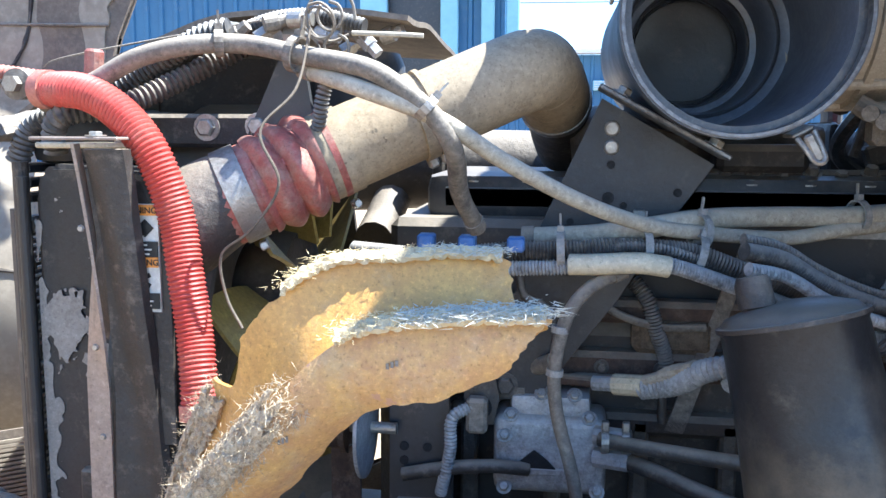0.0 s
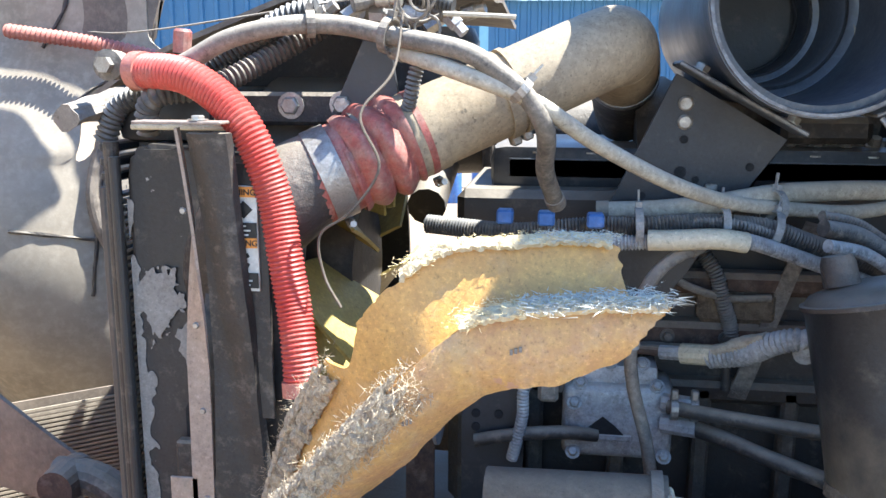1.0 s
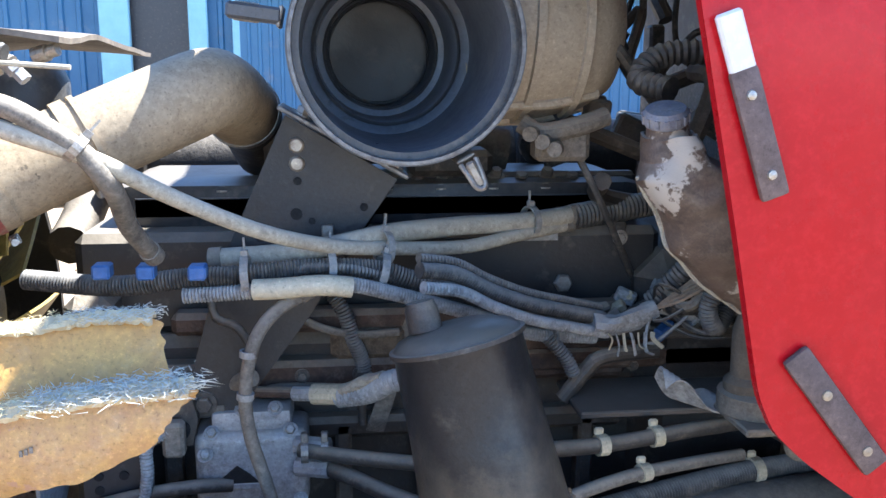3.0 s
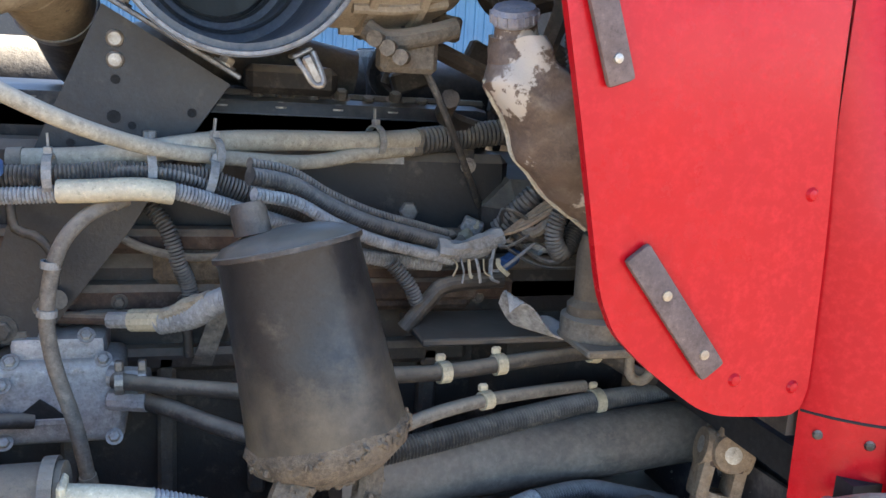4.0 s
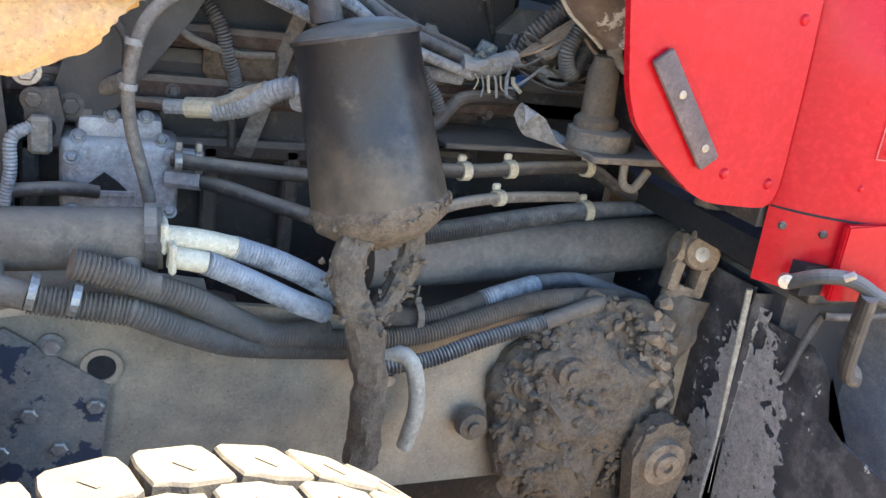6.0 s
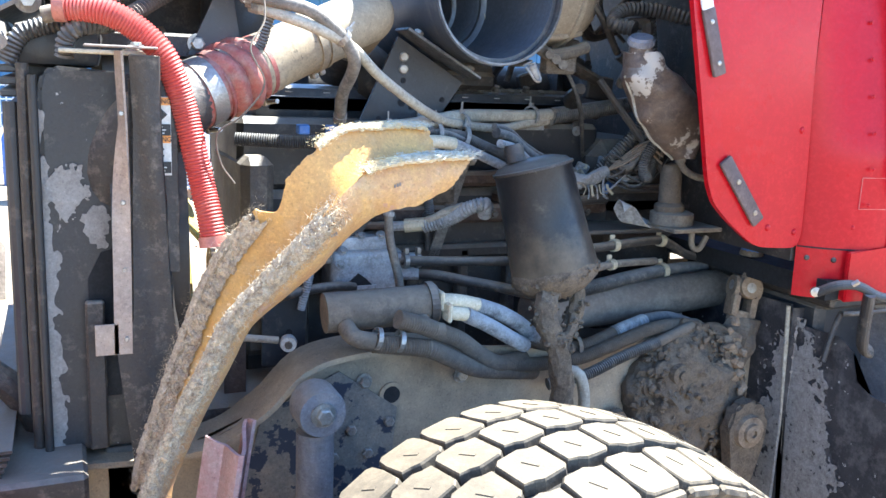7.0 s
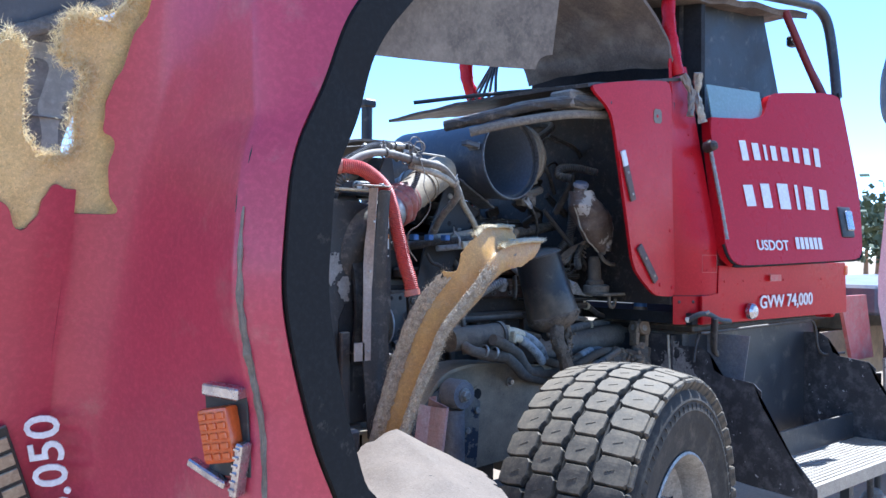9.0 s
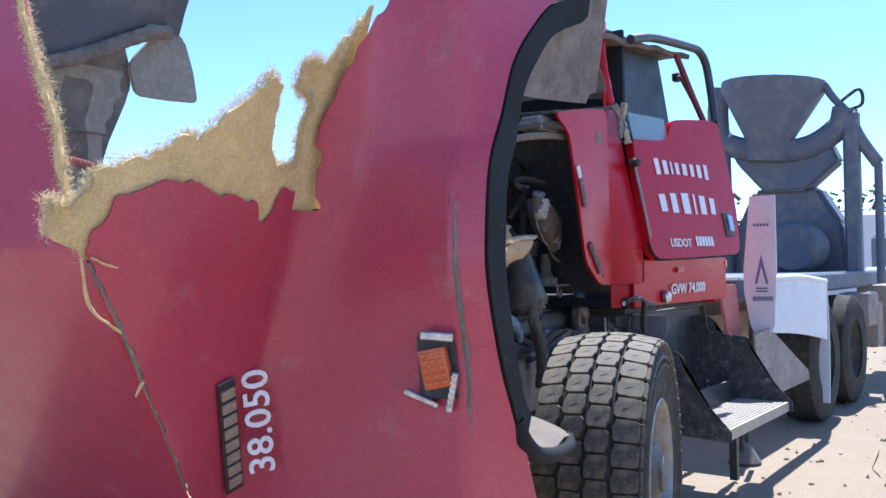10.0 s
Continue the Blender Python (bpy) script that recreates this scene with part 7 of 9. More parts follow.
part("shelf", boxed((0.72, 1.36, 1.31), (0.36, 0.16, 0.012), bev=0.003), "black_metal", block2)
part("link", tube([(0.53, 1.36, 1.31), (0.57, 1.36, 1.36), (0.60, 1.36, 1.385), (0.70, 1.37, 1.39)], 0.014, n=20), "rubber", block2)
part("lever", tube([(0.46, 1.38, 1.42), (0.455, 1.37, 1.36), (0.44, 1.36, 1.32)], 0.008, n=12, flat=2.0), "cable", block2)
part("short_loom", tube([(0.50, 1.35, 1.425), (0.53, 1.345, 1.39), (0.545, 1.345, 1.36)], 0.013, ribs=0.0036, pitch=0.0056), "loom", block2)
part("firewall_shelf", boxed((0.88, 1.60, 1.34), (0.44, 0.03, 0.30), bev=0.006), "black_rust", block2)
part("bell_housing", boxed((0.86, 1.72, 1.20), (0.34, 0.6, 0.7), bev=0.05), "dark", block2)
part("low_beam", tube([(0.40, 1.24, 1.11), (0.70, 1.26, 1.115), (1.15, 1.28, 1.14)], 0.055, seg=20, n=16), "fender_in", block2, "tan dusty round cross tube", smooth=True)
H_UP = [(0.265, 1.22, 1.58), (0.325, 1.25, 1.565), (0.385, 1.28, 1.53), (0.455, 1.31, 1.498), (0.53, 1.34, 1.474), (0.60, 1.37, 1.452)]
hose("wiring_harness", H_UP, 0.013, "loom", "dusty corrugated harness sagging behind the canister", "wiring harness", ribs=0.0034, pitch=0.0052)
hose("wiring_harness", [(x + 0.005, y - 0.012, z - 0.024) for x, y, z in H_UP], 0.010, "loom_pale", "whitened corrugated harness sagging behind the canister", "wiring harness", ribs=0.0024, pitch=0.006)
hose("wiring_harness", [(x, y + 0.012, z + 0.016) for x, y, z in H_UP], 0.008, "loom", "thin harness sagging behind the canister", "wiring harness", ribs=0.002, pitch=0.006)
sock = thing("taped_connector", (0.62, 1.36, 1.44), "connector wrapped in torn whitened tape at the end of the harness", "connector")
part("body", tube([(0.575, 1.352, 1.450), (0.62, 1.355, 1.446), (0.69, 1.36, 1.470)], lambda u: 0.021 - 0.006 * u, n=30, seg=12, lumpy=0.5), "loom_pale", sock)
for q in range(7):
    part("torn_tape", tube([(0.60 + q * 0.013, 1.335, 1.435), (0.605 + q * 0.012, 1.328, 1.425 - 0.01 * (q % 3)), (0.60 + q * 0.016, 1.33, 1.408 - 0.012 * (q % 2))], 0.004, n=10, seg=6, flat=0.4), ("tape", "loom_pale")[q % 2], sock)
for q in range(5):
    part("wire", tube([(0.69, 1.36, 1.47), (0.72 + 0.01 * q, 1.33, 1.49 + 0.012 * q), (0.76, 1.28 - 0.01 * q, 1.53 + 0.01 * q), (0.80, 1.26, 1.50 + 0.02 * q)], 0.0035, n=18, seg=6), "wire_tan", sock)
plugs = thing("wire_plugs", (0.72, 1.43, 1.48), "torn white and blue wire plugs hanging from the harness", "connectors")
rnd = random.Random(5)
for i in range(16):
    p = Vector((0.62 + rnd.random() * 0.16, 1.38 + rnd.random() * 0.07, 1.42 + rnd.random() * 0.09))
    e = Euler((rnd.gauss(0, 0.6), rnd.gauss(0, 0.6), rnd.random() * 3)).to_matrix().to_4x4()
    part("plug", boxed((0, 0, 0), (rnd.uniform(0.02, 0.045), 0.018, rnd.uniform(0.014, 0.026)), Matrix.Translation(p) @ e, bev=0.003), ("loom_pale", "loom", "cable", "tape")[i % 4] if i != 3 else "blue_cap", plugs)
for i in range(16):
    a = Vector((0.64 + rnd.random() * 0.12, 1.36 + rnd.random() * 0.05, 1.44 + rnd.random() * 0.06))
    b = Vector((0.78 + rnd.random() * 0.14, 1.30 + rnd.random() * 0.12, 1.40 + rnd.random() * 0.26))
    mid = (a + b) / 2 + Vector((rnd.gauss(0, 0.03), -0.03, rnd.gauss(-0.02, 0.04)))
    part("wire", tube([a, mid, b], rnd.choice((0.003, 0.005, 0.009)), n=20, seg=7), ("loom", "cable", "rubber", "loom_pale")[i % 4], plugs)
hose("big_loom", [(0.70, 1.40, 1.47), (0.74, 1.37, 1.53), (0.79, 1.35, 1.60), (0.80, 1.34, 1.70), (0.78, 1.33, 1.80), (0.75, 1.32, 1.92)], 0.021, "loom", "thick black corrugated loom rising by the firewall", ribs=0.004, pitch=0.008)
hose("big_loom", [(0.80, 1.30, 1.50), (0.76, 1.27, 1.46), (0.74, 1.26, 1.50), (0.77, 1.26, 1.555), (0.82, 1.27, 1.56)], 0.016, "loom", "looped black corrugated loom", ribs=0.0036, pitch=0.0056)
hose("tan_cable", [(0.80, 1.20, 1.60), (0.775, 1.17, 1.55), (0.79, 1.16, 1.50), (0.84, 1.16, 1.475), (0.90, 1.18, 1.47)], 0.009, "cable", "tan cable loop by the cab panel")
act = thing("air_actuator", (0.80, 1.2, 1.34), "grey dusty cylindrical air valve on a shelf bracket", "valve")
part("body", turned([(0, 0), (0.040, 0), (0.040, 0.02), (0.030, 0.03), (0.028, 0.10), (0.020, 0.13), (0, 0.135)], (0.79, 1.2, 1.375), (-0.05, 0, 1), 28), "loom_mud", act, smooth=True)
part("flange", turned([(0, 0), (0.058, 0), (0.058, 0.03), (0.045, 0.036), (0, 0.036)], (0.80, 1.2, 1.345), (0, 0, 1), 28), "cable", act, smooth=True)
part("shelf", boxed((0.83, 1.18, 1.338), (0.16, 0.12, 0.012), bev=0.003), "cable", act)
part("rod", tube([(0.84, 1.16, 1.335), (0.845, 1.16, 1.29), (0.87, 1.16, 1.28), (0.90, 1.17, 1.31)], 0.008, n=18), "cable", act)
part("rag", sheet(bmesh.new(), lambda u, v: (0.66 + 0.14 * u, 1.22 + 0.05 * v, 1.375 - 0.05 * u + 0.03 * math.sin(u * 7 + v * 3) * (1 - u)), 18, 10, 0.003), "loom_pale", act, "torn grey plastic scrap")
shaft = thing("steering_joint", (1.0, 1.1, 1.1), "rusty cast universal joint of the steering shaft", "steering joint")
ya, yb = Vector((1.028, 1.125, 1.295)), Vector((0.965, 1.09, 1.06))
yd = (yb - ya).normalized()
ym = frame_matrix((ya + yb) / 2, yd, (0.3, 1, 0))
for sign, turn in ((-1, 0), (1, 90)):
    q = ym @ Matrix.Rotation(radians(turn), 4, "X")
    part("yoke_collar", turned([(0.012, -0.022), (0.028, -0.022), (0.032, -0.008), (0.032, 0.012), (0.026, 0.022), (0.012, 0.022)], (ya + yb) / 2 + yd * sign * 0.088, yd, 20), "yoke", shaft, smooth=True)
    for k in (-1, 1):
        part("yoke_arm", box(turned([(0, -0.009), (0.030, -0.009), (0.033, 0), (0.030, 0.009), (0, 0.009)], q @ Vector((sign * 0.002, k * 0.030, 0)), q.to_3x3() @ Vector((0, k, 0)), 20), (sign * 0.045, k * 0.026, 0), (0.075, 0.022, 0.052), q, bev=0.009, segs=2), "yoke", shaft, smooth=True)
        part("bearing_cap", turned([(0, 0), (0.015, 0), (0.014, 0.006), (0, 0.007)], q @ Vector((0, k * 0.033, 0)), (q.to_3x3() @ Vector((0, k, 0))), 14), "bolt", shaft, smooth=True)
part("cross", boxed((0, 0, 0), (0.056, 0.058, 0.058), ym, bev=0.008, segs=2), "rust", shaft, smooth=True)
part("blue_tape", tube([(1.02, 1.12, 1.27), (1.025, 1.125, 1.31)], 0.030, n=5), "blue_cap", shaft)
part("lower", tube([(0.99, 1.09, 1.10), (0.97, 1.09, 1.02), (0.95, 1.10, 0.95)], 0.045, seg=14, n=16, lumpy=0.4), "loom_mud", shaft)
gear = thing("steering_box", (0.8, 1.0, 0.8), "mud-crusted cast steering gear box on the frame", "steering gear")
gb = bmesh.new()
bmesh.ops.create_icosphere(gb, subdivisions=4, radius=1, matrix=Matrix.Translation((0.80, 1.075, 0.88)) @ Matrix.Diagonal((0.185, 0.085, 0.22, 1)))
for v in gb.verts:
    v.co += v.co.normalized() * 0 + Vector((noise.noise(v.co * 22), noise.noise(v.co * 22 + Vector((5, 0, 0))), noise.noise(v.co * 22 + Vector((0, 5, 0))))) * 0.022
bmesh.ops.subdivide_edges(gb, edges=list(gb.edges), cuts=2, use_grid_fill=True)
for v in gb.verts:
    v.co += noise.noise_vector(v.co * 13) * 0.022 + noise.noise_vector(v.co * 42) * 0.009
part("housing", gb, "mud", gear, smooth=True)
rnd = random.Random(41)
spots = []
for _ in range(520):
    d = Vector((rnd.gauss(0, 1), -abs(rnd.gauss(0, 1)), rnd.gauss(0, 1))).normalized()
    spots.append(Vector((0.80 + 0.185 * d.x, 1.075 + 0.088 * d.y, 0.88 + 0.22 * d.z)))
part("mud_lump", clods(bmesh.new(), spots, 0.013, 42), "mud", gear, "crumbly mud crust", kind="stuff")
part("pale_crust", clods(bmesh.new(), [Vector((0.905 + rnd.gauss(0, 0.016), 1.02 + rnd.gauss(0, 0.012), 1.0 + rnd.gauss(0, 0.045))) for _ in range(46)], 0.022, 43), "yoke", gear, "flaking tan clay", kind="stuff")
arm_m = frame_matrix(Vector((0.90, 0.975, 0.84)), (1, 0, 0.1), (-0.1, 0, 1))
part("arm", prism(bmesh.new(), smooth_outline([(-0.062, 0.03), (-0.03, 0.075), (0.03, 0.08), (0.066, 0.035), (0.062, -0.03), (0.02, -0.14), (-0.03, -0.21), (-0.07, -0.20), (-0.05, -0.10)]), arm_m, 0.035, 0.008), "mud", gear, "mud-covered drop arm", smooth=True)
part("cap", lathe(bmesh.new(), [(0, 0.035), (0.045, 0.035), (0.042, 0.048), (0.026, 0.050), (0.024, 0.058), (0.010, 0.060), (0.010, 0.052), (0, 0.052)], arm_m, 28), "yoke", gear, smooth=True)
for p in ((0.66, 1.06, 0.95), (0.58, 1.08, 0.86), (0.72, 1.02, 0.99)):
    part("boss", turned([(0, 0), (0.03, 0), (0.026, 0.02), (0.012, 0.022), (0.012, 0.03), (0, 0.03)], p, (0, -1, 0), 18), "mud", gear, smooth=True)

# surge tank beside the cab panel
tank = thing("coolant_tank", (0.68, 1.12, 1.55), "brown-stained translucent coolant tank with blue-grey pressure cap", "tank")
TANK_L = [(1.785, 0.575), (1.757, 0.580), (1.727, 0.567), (1.68, 0.592), (1.625, 0.622), (1.59, 0.655), (1.55, 0.70), (1.53, 0.735)]
TANK_R = [(1.785, 0.640), (1.757, 0.655), (1.727, 0.720), (1.68, 0.775), (1.625, 0.80), (1.59, 0.805), (1.55, 0.80), (1.53, 0.785)]


def tank_place(u, v):
    """Crumpled shell between the tank's two edges, squeezed in its lower half."""
    z = 1.785 - v * 0.255
    a = u * 2 * math.pi
    l, r = along(TANK_L, z), along(TANK_R, z)
    ry = 0.030 + 0.045 * math.sin(math.pi * min(1.0, 0.12 + v)) ** 0.6
    p = Vector(((l + r) / 2 + (r - l) / 2 * math.cos(a), 1.135 + ry * math.sin(a), z))
    return p + noise.noise_vector(p * 16) * 0.010 + noise.noise_vector(p * 45) * 0.003


part("body", sheet(bmesh.new(), tank_place, 44, 40, 0.005), "tank", tank, smooth=True)
part("seam", tube([tank_place(0.5, k / 10) + Vector((-0.004, 0, 0)) for k in range(2, 11)], 0.004, n=40, lumpy=0.4, seg=6), "cable_pale", tank, "pale moulded seam")
part("neck", turned([(0.040, -0.02), (0.036, 0.0), (0.030, 0.012), (0.028, 0.03), (0, 0.03)], (0.603, 1.13, 1.775), (-0.15, -0.1, 1), 24), "tank", tank, smooth=True)
cap = part("cap", turned([(0, 0), (0.029, 0), (0.031, 0.004), (0.031, 0.016), (0.027, 0.022), (0, 0.024)], (0.595, 1.122, 1.803), (-0.2, -0.35, 1), 24), "cap_blue", tank, "dull blue-grey pressure cap")
cm = axis_matrix((0.595, 1.122, 1.803), (-0.2, -0.35, 1))
for k in range(14):
    part("grip", boxed((0.0315, 0, 0.010), (0.003, 0.006, 0.012), cm @ Matrix.Rotation(2 * math.pi * k / 14, 4, "Z")), "cap_blue", cap)
hose("tank_hose", [(0.63, 1.2, 1.845), (0.60, 1.25, 1.86), (0.64, 1.27, 1.895), (0.72, 1.25, 1.90), (0.80, 1.2, 1.88)], 0.020, "rubber", "black corrugated tank hose", ribs=0.004, pitch=0.012)
hose("tank_hose", [(0.72, 1.14, 1.60), (0.74, 1.12, 1.56), (0.755, 1.13, 1.52)], 0.014, "cable", "tan outlet hose under the tank")
lug = thing("dome_bracket", (0.5, 1.35, 1.75), "rusty tan bracket and pipe stubs under the intake dome", "bracket")
part("pipe", tube([(0.44, 1.34, 1.79), (0.47, 1.33, 1.775), (0.53, 1.33, 1.785), (0.58, 1.34, 1.80)], 0.016, n=16), "cable", lug)
part("block", boxed((0.51, 1.36, 1.755), (0.09, 0.05, 0.055), bev=0.008), "cable", lug)
for i in range(3):
    part("stub", turned([(0, 0), (0.012, 0), (0.012, 0.03), (0, 0.03)], (0.455 + i * 0.02, 1.32, 1.775 - 0.012 * i), (-0.4, -1, 0), 12), "cable", lug)
# dark clutter between engine and firewall
clut = thing("firewall_lines", (0.75, 1.5, 1.6), "tangle of dark lines and brackets in front of the firewall", "pipes")
rnd = random.Random(21)
for i in range(26):
    a = Vector((rnd.uniform(0.45, 0.8), rnd.uniform(1.35, 1.75), rnd.uniform(1.65, 2.1)))
    b = a + Vector((rnd.uniform(-0.1, 0.3), rnd.uniform(-0.1, 0.2), rnd.uniform(-0.35, 0.2)))
    mid = (a + b) / 2 + Vector([rnd.gauss(0, 0.05) for _ in range(3)])
    part("line", tube([a, mid, b], rnd.choice((0.006, 0.010, 0.016)), n=18, seg=8), ("loom", "rubber", "dark", "iron")[i % 4], clut, smooth=True)
for i in range(10):
    p = Vector((rnd.uniform(0.5, 0.85), rnd.uniform(1.4, 1.7), rnd.uniform(1.65, 2.05)))
    part("bracket", boxed((0, 0, 0), (rnd.uniform(0.03, 0.09), 0.03, rnd.uniform(0.03, 0.09)), Matrix.Translation(p) @ Matrix.Rotation(rnd.gauss(0, 0.5), 4, "Y"), bev=0.005), ("dark", "iron", "black_rust")[i % 3], clut)
hum = thing("turbo_outlet", (0.05, 1.7, 1.65), "dark cast exhaust and turbo housing behind the charge pipe", "turbo")
part("volute", turned([(0, 0), (0.07, 0.0), (0.09, 0.03), (0.09, 0.06), (0.06, 0.10), (0, 0.10)], (0.02, 1.62, 1.70), (1, 0, 0.1), 28), "dark", hum, smooth=True)
part("exhaust", tube([(0.05, 1.75, 1.72), (0.25, 1.78, 1.74), (0.5, 1.78, 1.70)], 0.06, n=16, seg=20), "iron", hum, smooth=True)
for i in range(7):
    bolt(hum, (0.30 + i * 0.05, 1.60, 1.66 + 0.01 * (i % 2)), (0, -0.5, 1), 0.012, 0.02, material="iron")
part("rocker_side", boxed((0.42, 1.615, 1.60), (0.62, 0.03, 0.16), bev=0.008), "black_rust", hum)
part("rocker_lump", boxed((0.36, 1.62, 1.70), (0.16, 0.10, 0.05), bev=0.012), "dark", hum)

# -- torn inner fender arch --
arch = thing("fender_remnant", (-0.35, 0.87, 0.9), "torn amber fibreglass inner fender with frayed white fibre edges", "broken fender")
F_EDGE = spline([(-0.60, 0.855, 0.90), (-0.59, 0.85, 0.955), (-0.535, 0.84, 1.095), (-0.49, 0.83, 1.188), (-0.445, 0.82, 1.28), (-0.375, 0.805, 1.362), (-0.33, 0.79, 1.415), (-0.285, 0.79, 1.465), (-0.235, 0.795, 1.515), (-0.185, 0.80, 1.543), (-0.10, 0.805, 1.555), (0.012, 0.815, 1.560)], 121)[0]
B_EDGE = spline([(-0.60, 1.0, 0.90), (-0.585, 0.99, 0.98), (-0.545, 0.985, 1.10), (-0.51, 0.98, 1.20), (-0.468, 0.955, 1.32), (-0.417, 0.915, 1.42), (-0.36, 0.865, 1.49), (-0.302, 0.845, 1.563), (-0.235, 0.86, 1.606), (-0.17, 0.875, 1.611), (-0.10, 0.895, 1.611), (-0.035, 0.91, 1.607)], 121)[0]
CORE = Vector((-0.02, 0.95, 0.98))


def inner(u, v):
    """The channel: from its back edge (v 0) through the valley to its front edge (v 1)."""
    i = min(120, int(u * 120 + 0.5))
    b, f = B_EDGE[i], F_EDGE[i]
    m = (b + f) / 2
    d = (CORE - m)
    d.y *= 0.25
    k = m + d.normalized() * (0.115 - 0.03 * u)
    p = b * (1 - v) ** 2 + k * 2 * v * (1 - v) + f * v * v
    return p + Vector((0, 0, 0.004 * noise.noise(Vector((u * 9, v * 3, 2)))))


def front(u, v):
    """The outer face below the front edge."""
    i = min(120, int(u * 120 + 0.5))
    f = F_EDGE[i]
    d = (CORE - f)
    d.y = 0
    h = 0.058 + 0.022 * min(1.0, max(0.0, (u - 0.42) / 0.2)) - 0.045 * max(0.0, u - 0.86) / 0.14
    lean = 0.060 * min(1.0, max(0.0, (0.82 - u) / 0.16))
    return f + d.normalized() * (h * v) + Vector((0, -0.004 - 0.010 * math.sin(v * 3.0) + lean * v * abs(v), 0))


def keep_inner(p, u, v):
    rag = 0.030 * noise.noise(Vector((u * 40, 0, 0))) + 0.03 * noise.noise(Vector((u * 120, 3, 0)))
    low = 0.01 + rag
    if 0.52 < u < 0.66:
        low += 0.10 * abs(math.sin((u - 0.52) / 0.07 * math.pi))
    return v > low and u < 0.985 + 0.010 * noise.noise(Vector((v * 20, 1, 0)))


part("channel", sheet(bmesh.new(), inner, 120, 60, 0.005, keep_inner), "fibreglass", arch, "smooth amber inside of the channel", smooth=True)
part("front_wall", sheet(bmesh.new(), front, 120, 36, 0.006, lambda p, u, v: u < 0.992 - 0.05 * v and v < 0.985 + 0.02 * noise.noise(Vector((u * 40, 0, 0)))), "fibre_face", arch, "outer face with faint marks", smooth=True)


def crust(surface, off, wide, name, material, u0, u1, lift=0.002, dens=160):
    """A matted torn edge along the channel."""
    def place(u, v):
        q = u0 + (u1 - u0) * u
        i = min(119, int(q * 120))
        fr = q * 120 - i
        p = surface(i / 120, off).lerp(surface((i + 1) / 120, off), fr)
        up = (p - CORE)
        up.y *= 0.3
        up.normalize()
        w = wide * (0.8 + 0.4 * noise.noise(Vector((q * 30, off * 7, 0))))
        a = (v - 0.5)
        return p + Vector((0, a * w, 0)) + up * (lift + 0.007 * math.cos(a * 3.1) + 0.005 * noise.noise(Vector((q * 150, v * 7, off))))
    part(name, sheet(bmesh.new(), place, dens, 10, 0.006), material, arch, "matted torn fibre edge")
    return [place(k / 60, 0.5) for k in range(61)]


def bark(surface, v0, v1, u0, u1, out, name, seed):
    """A wide band of matted, frayed fibre with ragged borders lying on the torn channel."""
    def place(u, v):
        q = u0 + (u1 - u0) * u
        i = min(119, int(q * 120))
        w = v0 + (v1 - v0) * v
        p = surface(i / 120, w).lerp(surface((i + 1) / 120, w), q * 120 - i)
        return p + Vector(out) * (0.004 + 0.006 * math.sin(v * math.pi) + 0.006 * noise.noise(p * 90) + 0.004 * noise.noise(p * 260))

    def keep(p, u, v):
        r = 0.16 * noise.noise(Vector((u * 26, seed, 0))) + 0.12 * noise.noise(Vector((u * 90, seed, 2)))
        return 0.10 + r < v < 0.90 - 0.8 * r and u < 0.96 + 0.1 * noise.noise(Vector((v * 5, seed, 4)))
    part(name, sheet(bmesh.new(), place, 230, 22, 0.005, keep), "fibre_bark", arch, "matted speckled torn fibre band")
    return place


front_band = bark(front, -0.18, 0.42, 0.0, 0.70, (0, -1, 0.25), "torn_band", 3)
back_band = bark(inner, -0.02, 0.19, 0.0, 0.60, (-0.4, -0.8, 0.3), "torn_band", 8)
front_low = crust(front, 0.0, 0.030, "torn_edge", "fibre_bark", 0.0, 0.66)
front_top = crust(front, 0.0, 0.044, "torn_edge", "fibre_torn", 0.77, 0.985)
back_low = crust(inner, 0.03, 0.034, "torn_edge", "fibre_bark", 0.0, 0.52)
back_top = crust(inner, 0.02, 0.034, "torn_edge", "fibre_torn", 0.745, 0.98)
bm = bmesh.new()
for k, v in enumerate((0.08, 0.3, 0.55, 0.8, 0.95)):
    fibres(bm, [front_band(i / 60, v) for i in range(61)], 1000, 0.012, (0.005, 0.004, 0.005), (0.2, -0.5, -0.1), 11 + k)
for k, v in enumerate((0.06, 0.35, 0.7)):
    fibres(bm, [back_band(i / 60, v) for i in range(61)], 700, 0.008, (0.006, 0.006, 0.006), (-0.4, -0.4, 0.4), 21 + k)
part("stubble", bm, "fibre_bark", arch, kind="stuff")
bm = bmesh.new()
fibres(bm, front_top[:24], 600, 0.010, (0.010, 0.014, 0.003), (0, -0.1, 0.15), 3, 0.35)
fibres(bm, back_top[:44], 700, 0.010, (0.010, 0.011, 0.002), (0, -0.1, 0.15), 4, 0.35)
part("frayed_fibre", bm, "fibre_pale", arch, kind="stuff")
bm = bmesh.new()
fibres(bm, front_top[20:], 1500, 0.015, (0.010, 0.014, 0.003), (0.1, -0.1, 0.15), 7, 0.35)
fibres(bm, back_top[42:], 500, 0.012, (0.008, 0.011, 0.002), (0.1, -0.1, 0.15), 8, 0.35)
part("bluish_fibre", bm, "fibre_blue", arch, kind="stuff")
for u, w in ((0.66, 0.007), (0.82, 0.008)):
    q = front(u, 0.45) + Vector((0, -0.004, 0))
    for k in range(3):
        part("stamp_mark", boxed(q + Vector((k * w * 0.6, 0, k * w * 0.22)), (w * 0.4, 0.001, 0.006), None), "fibre_grey", arch)

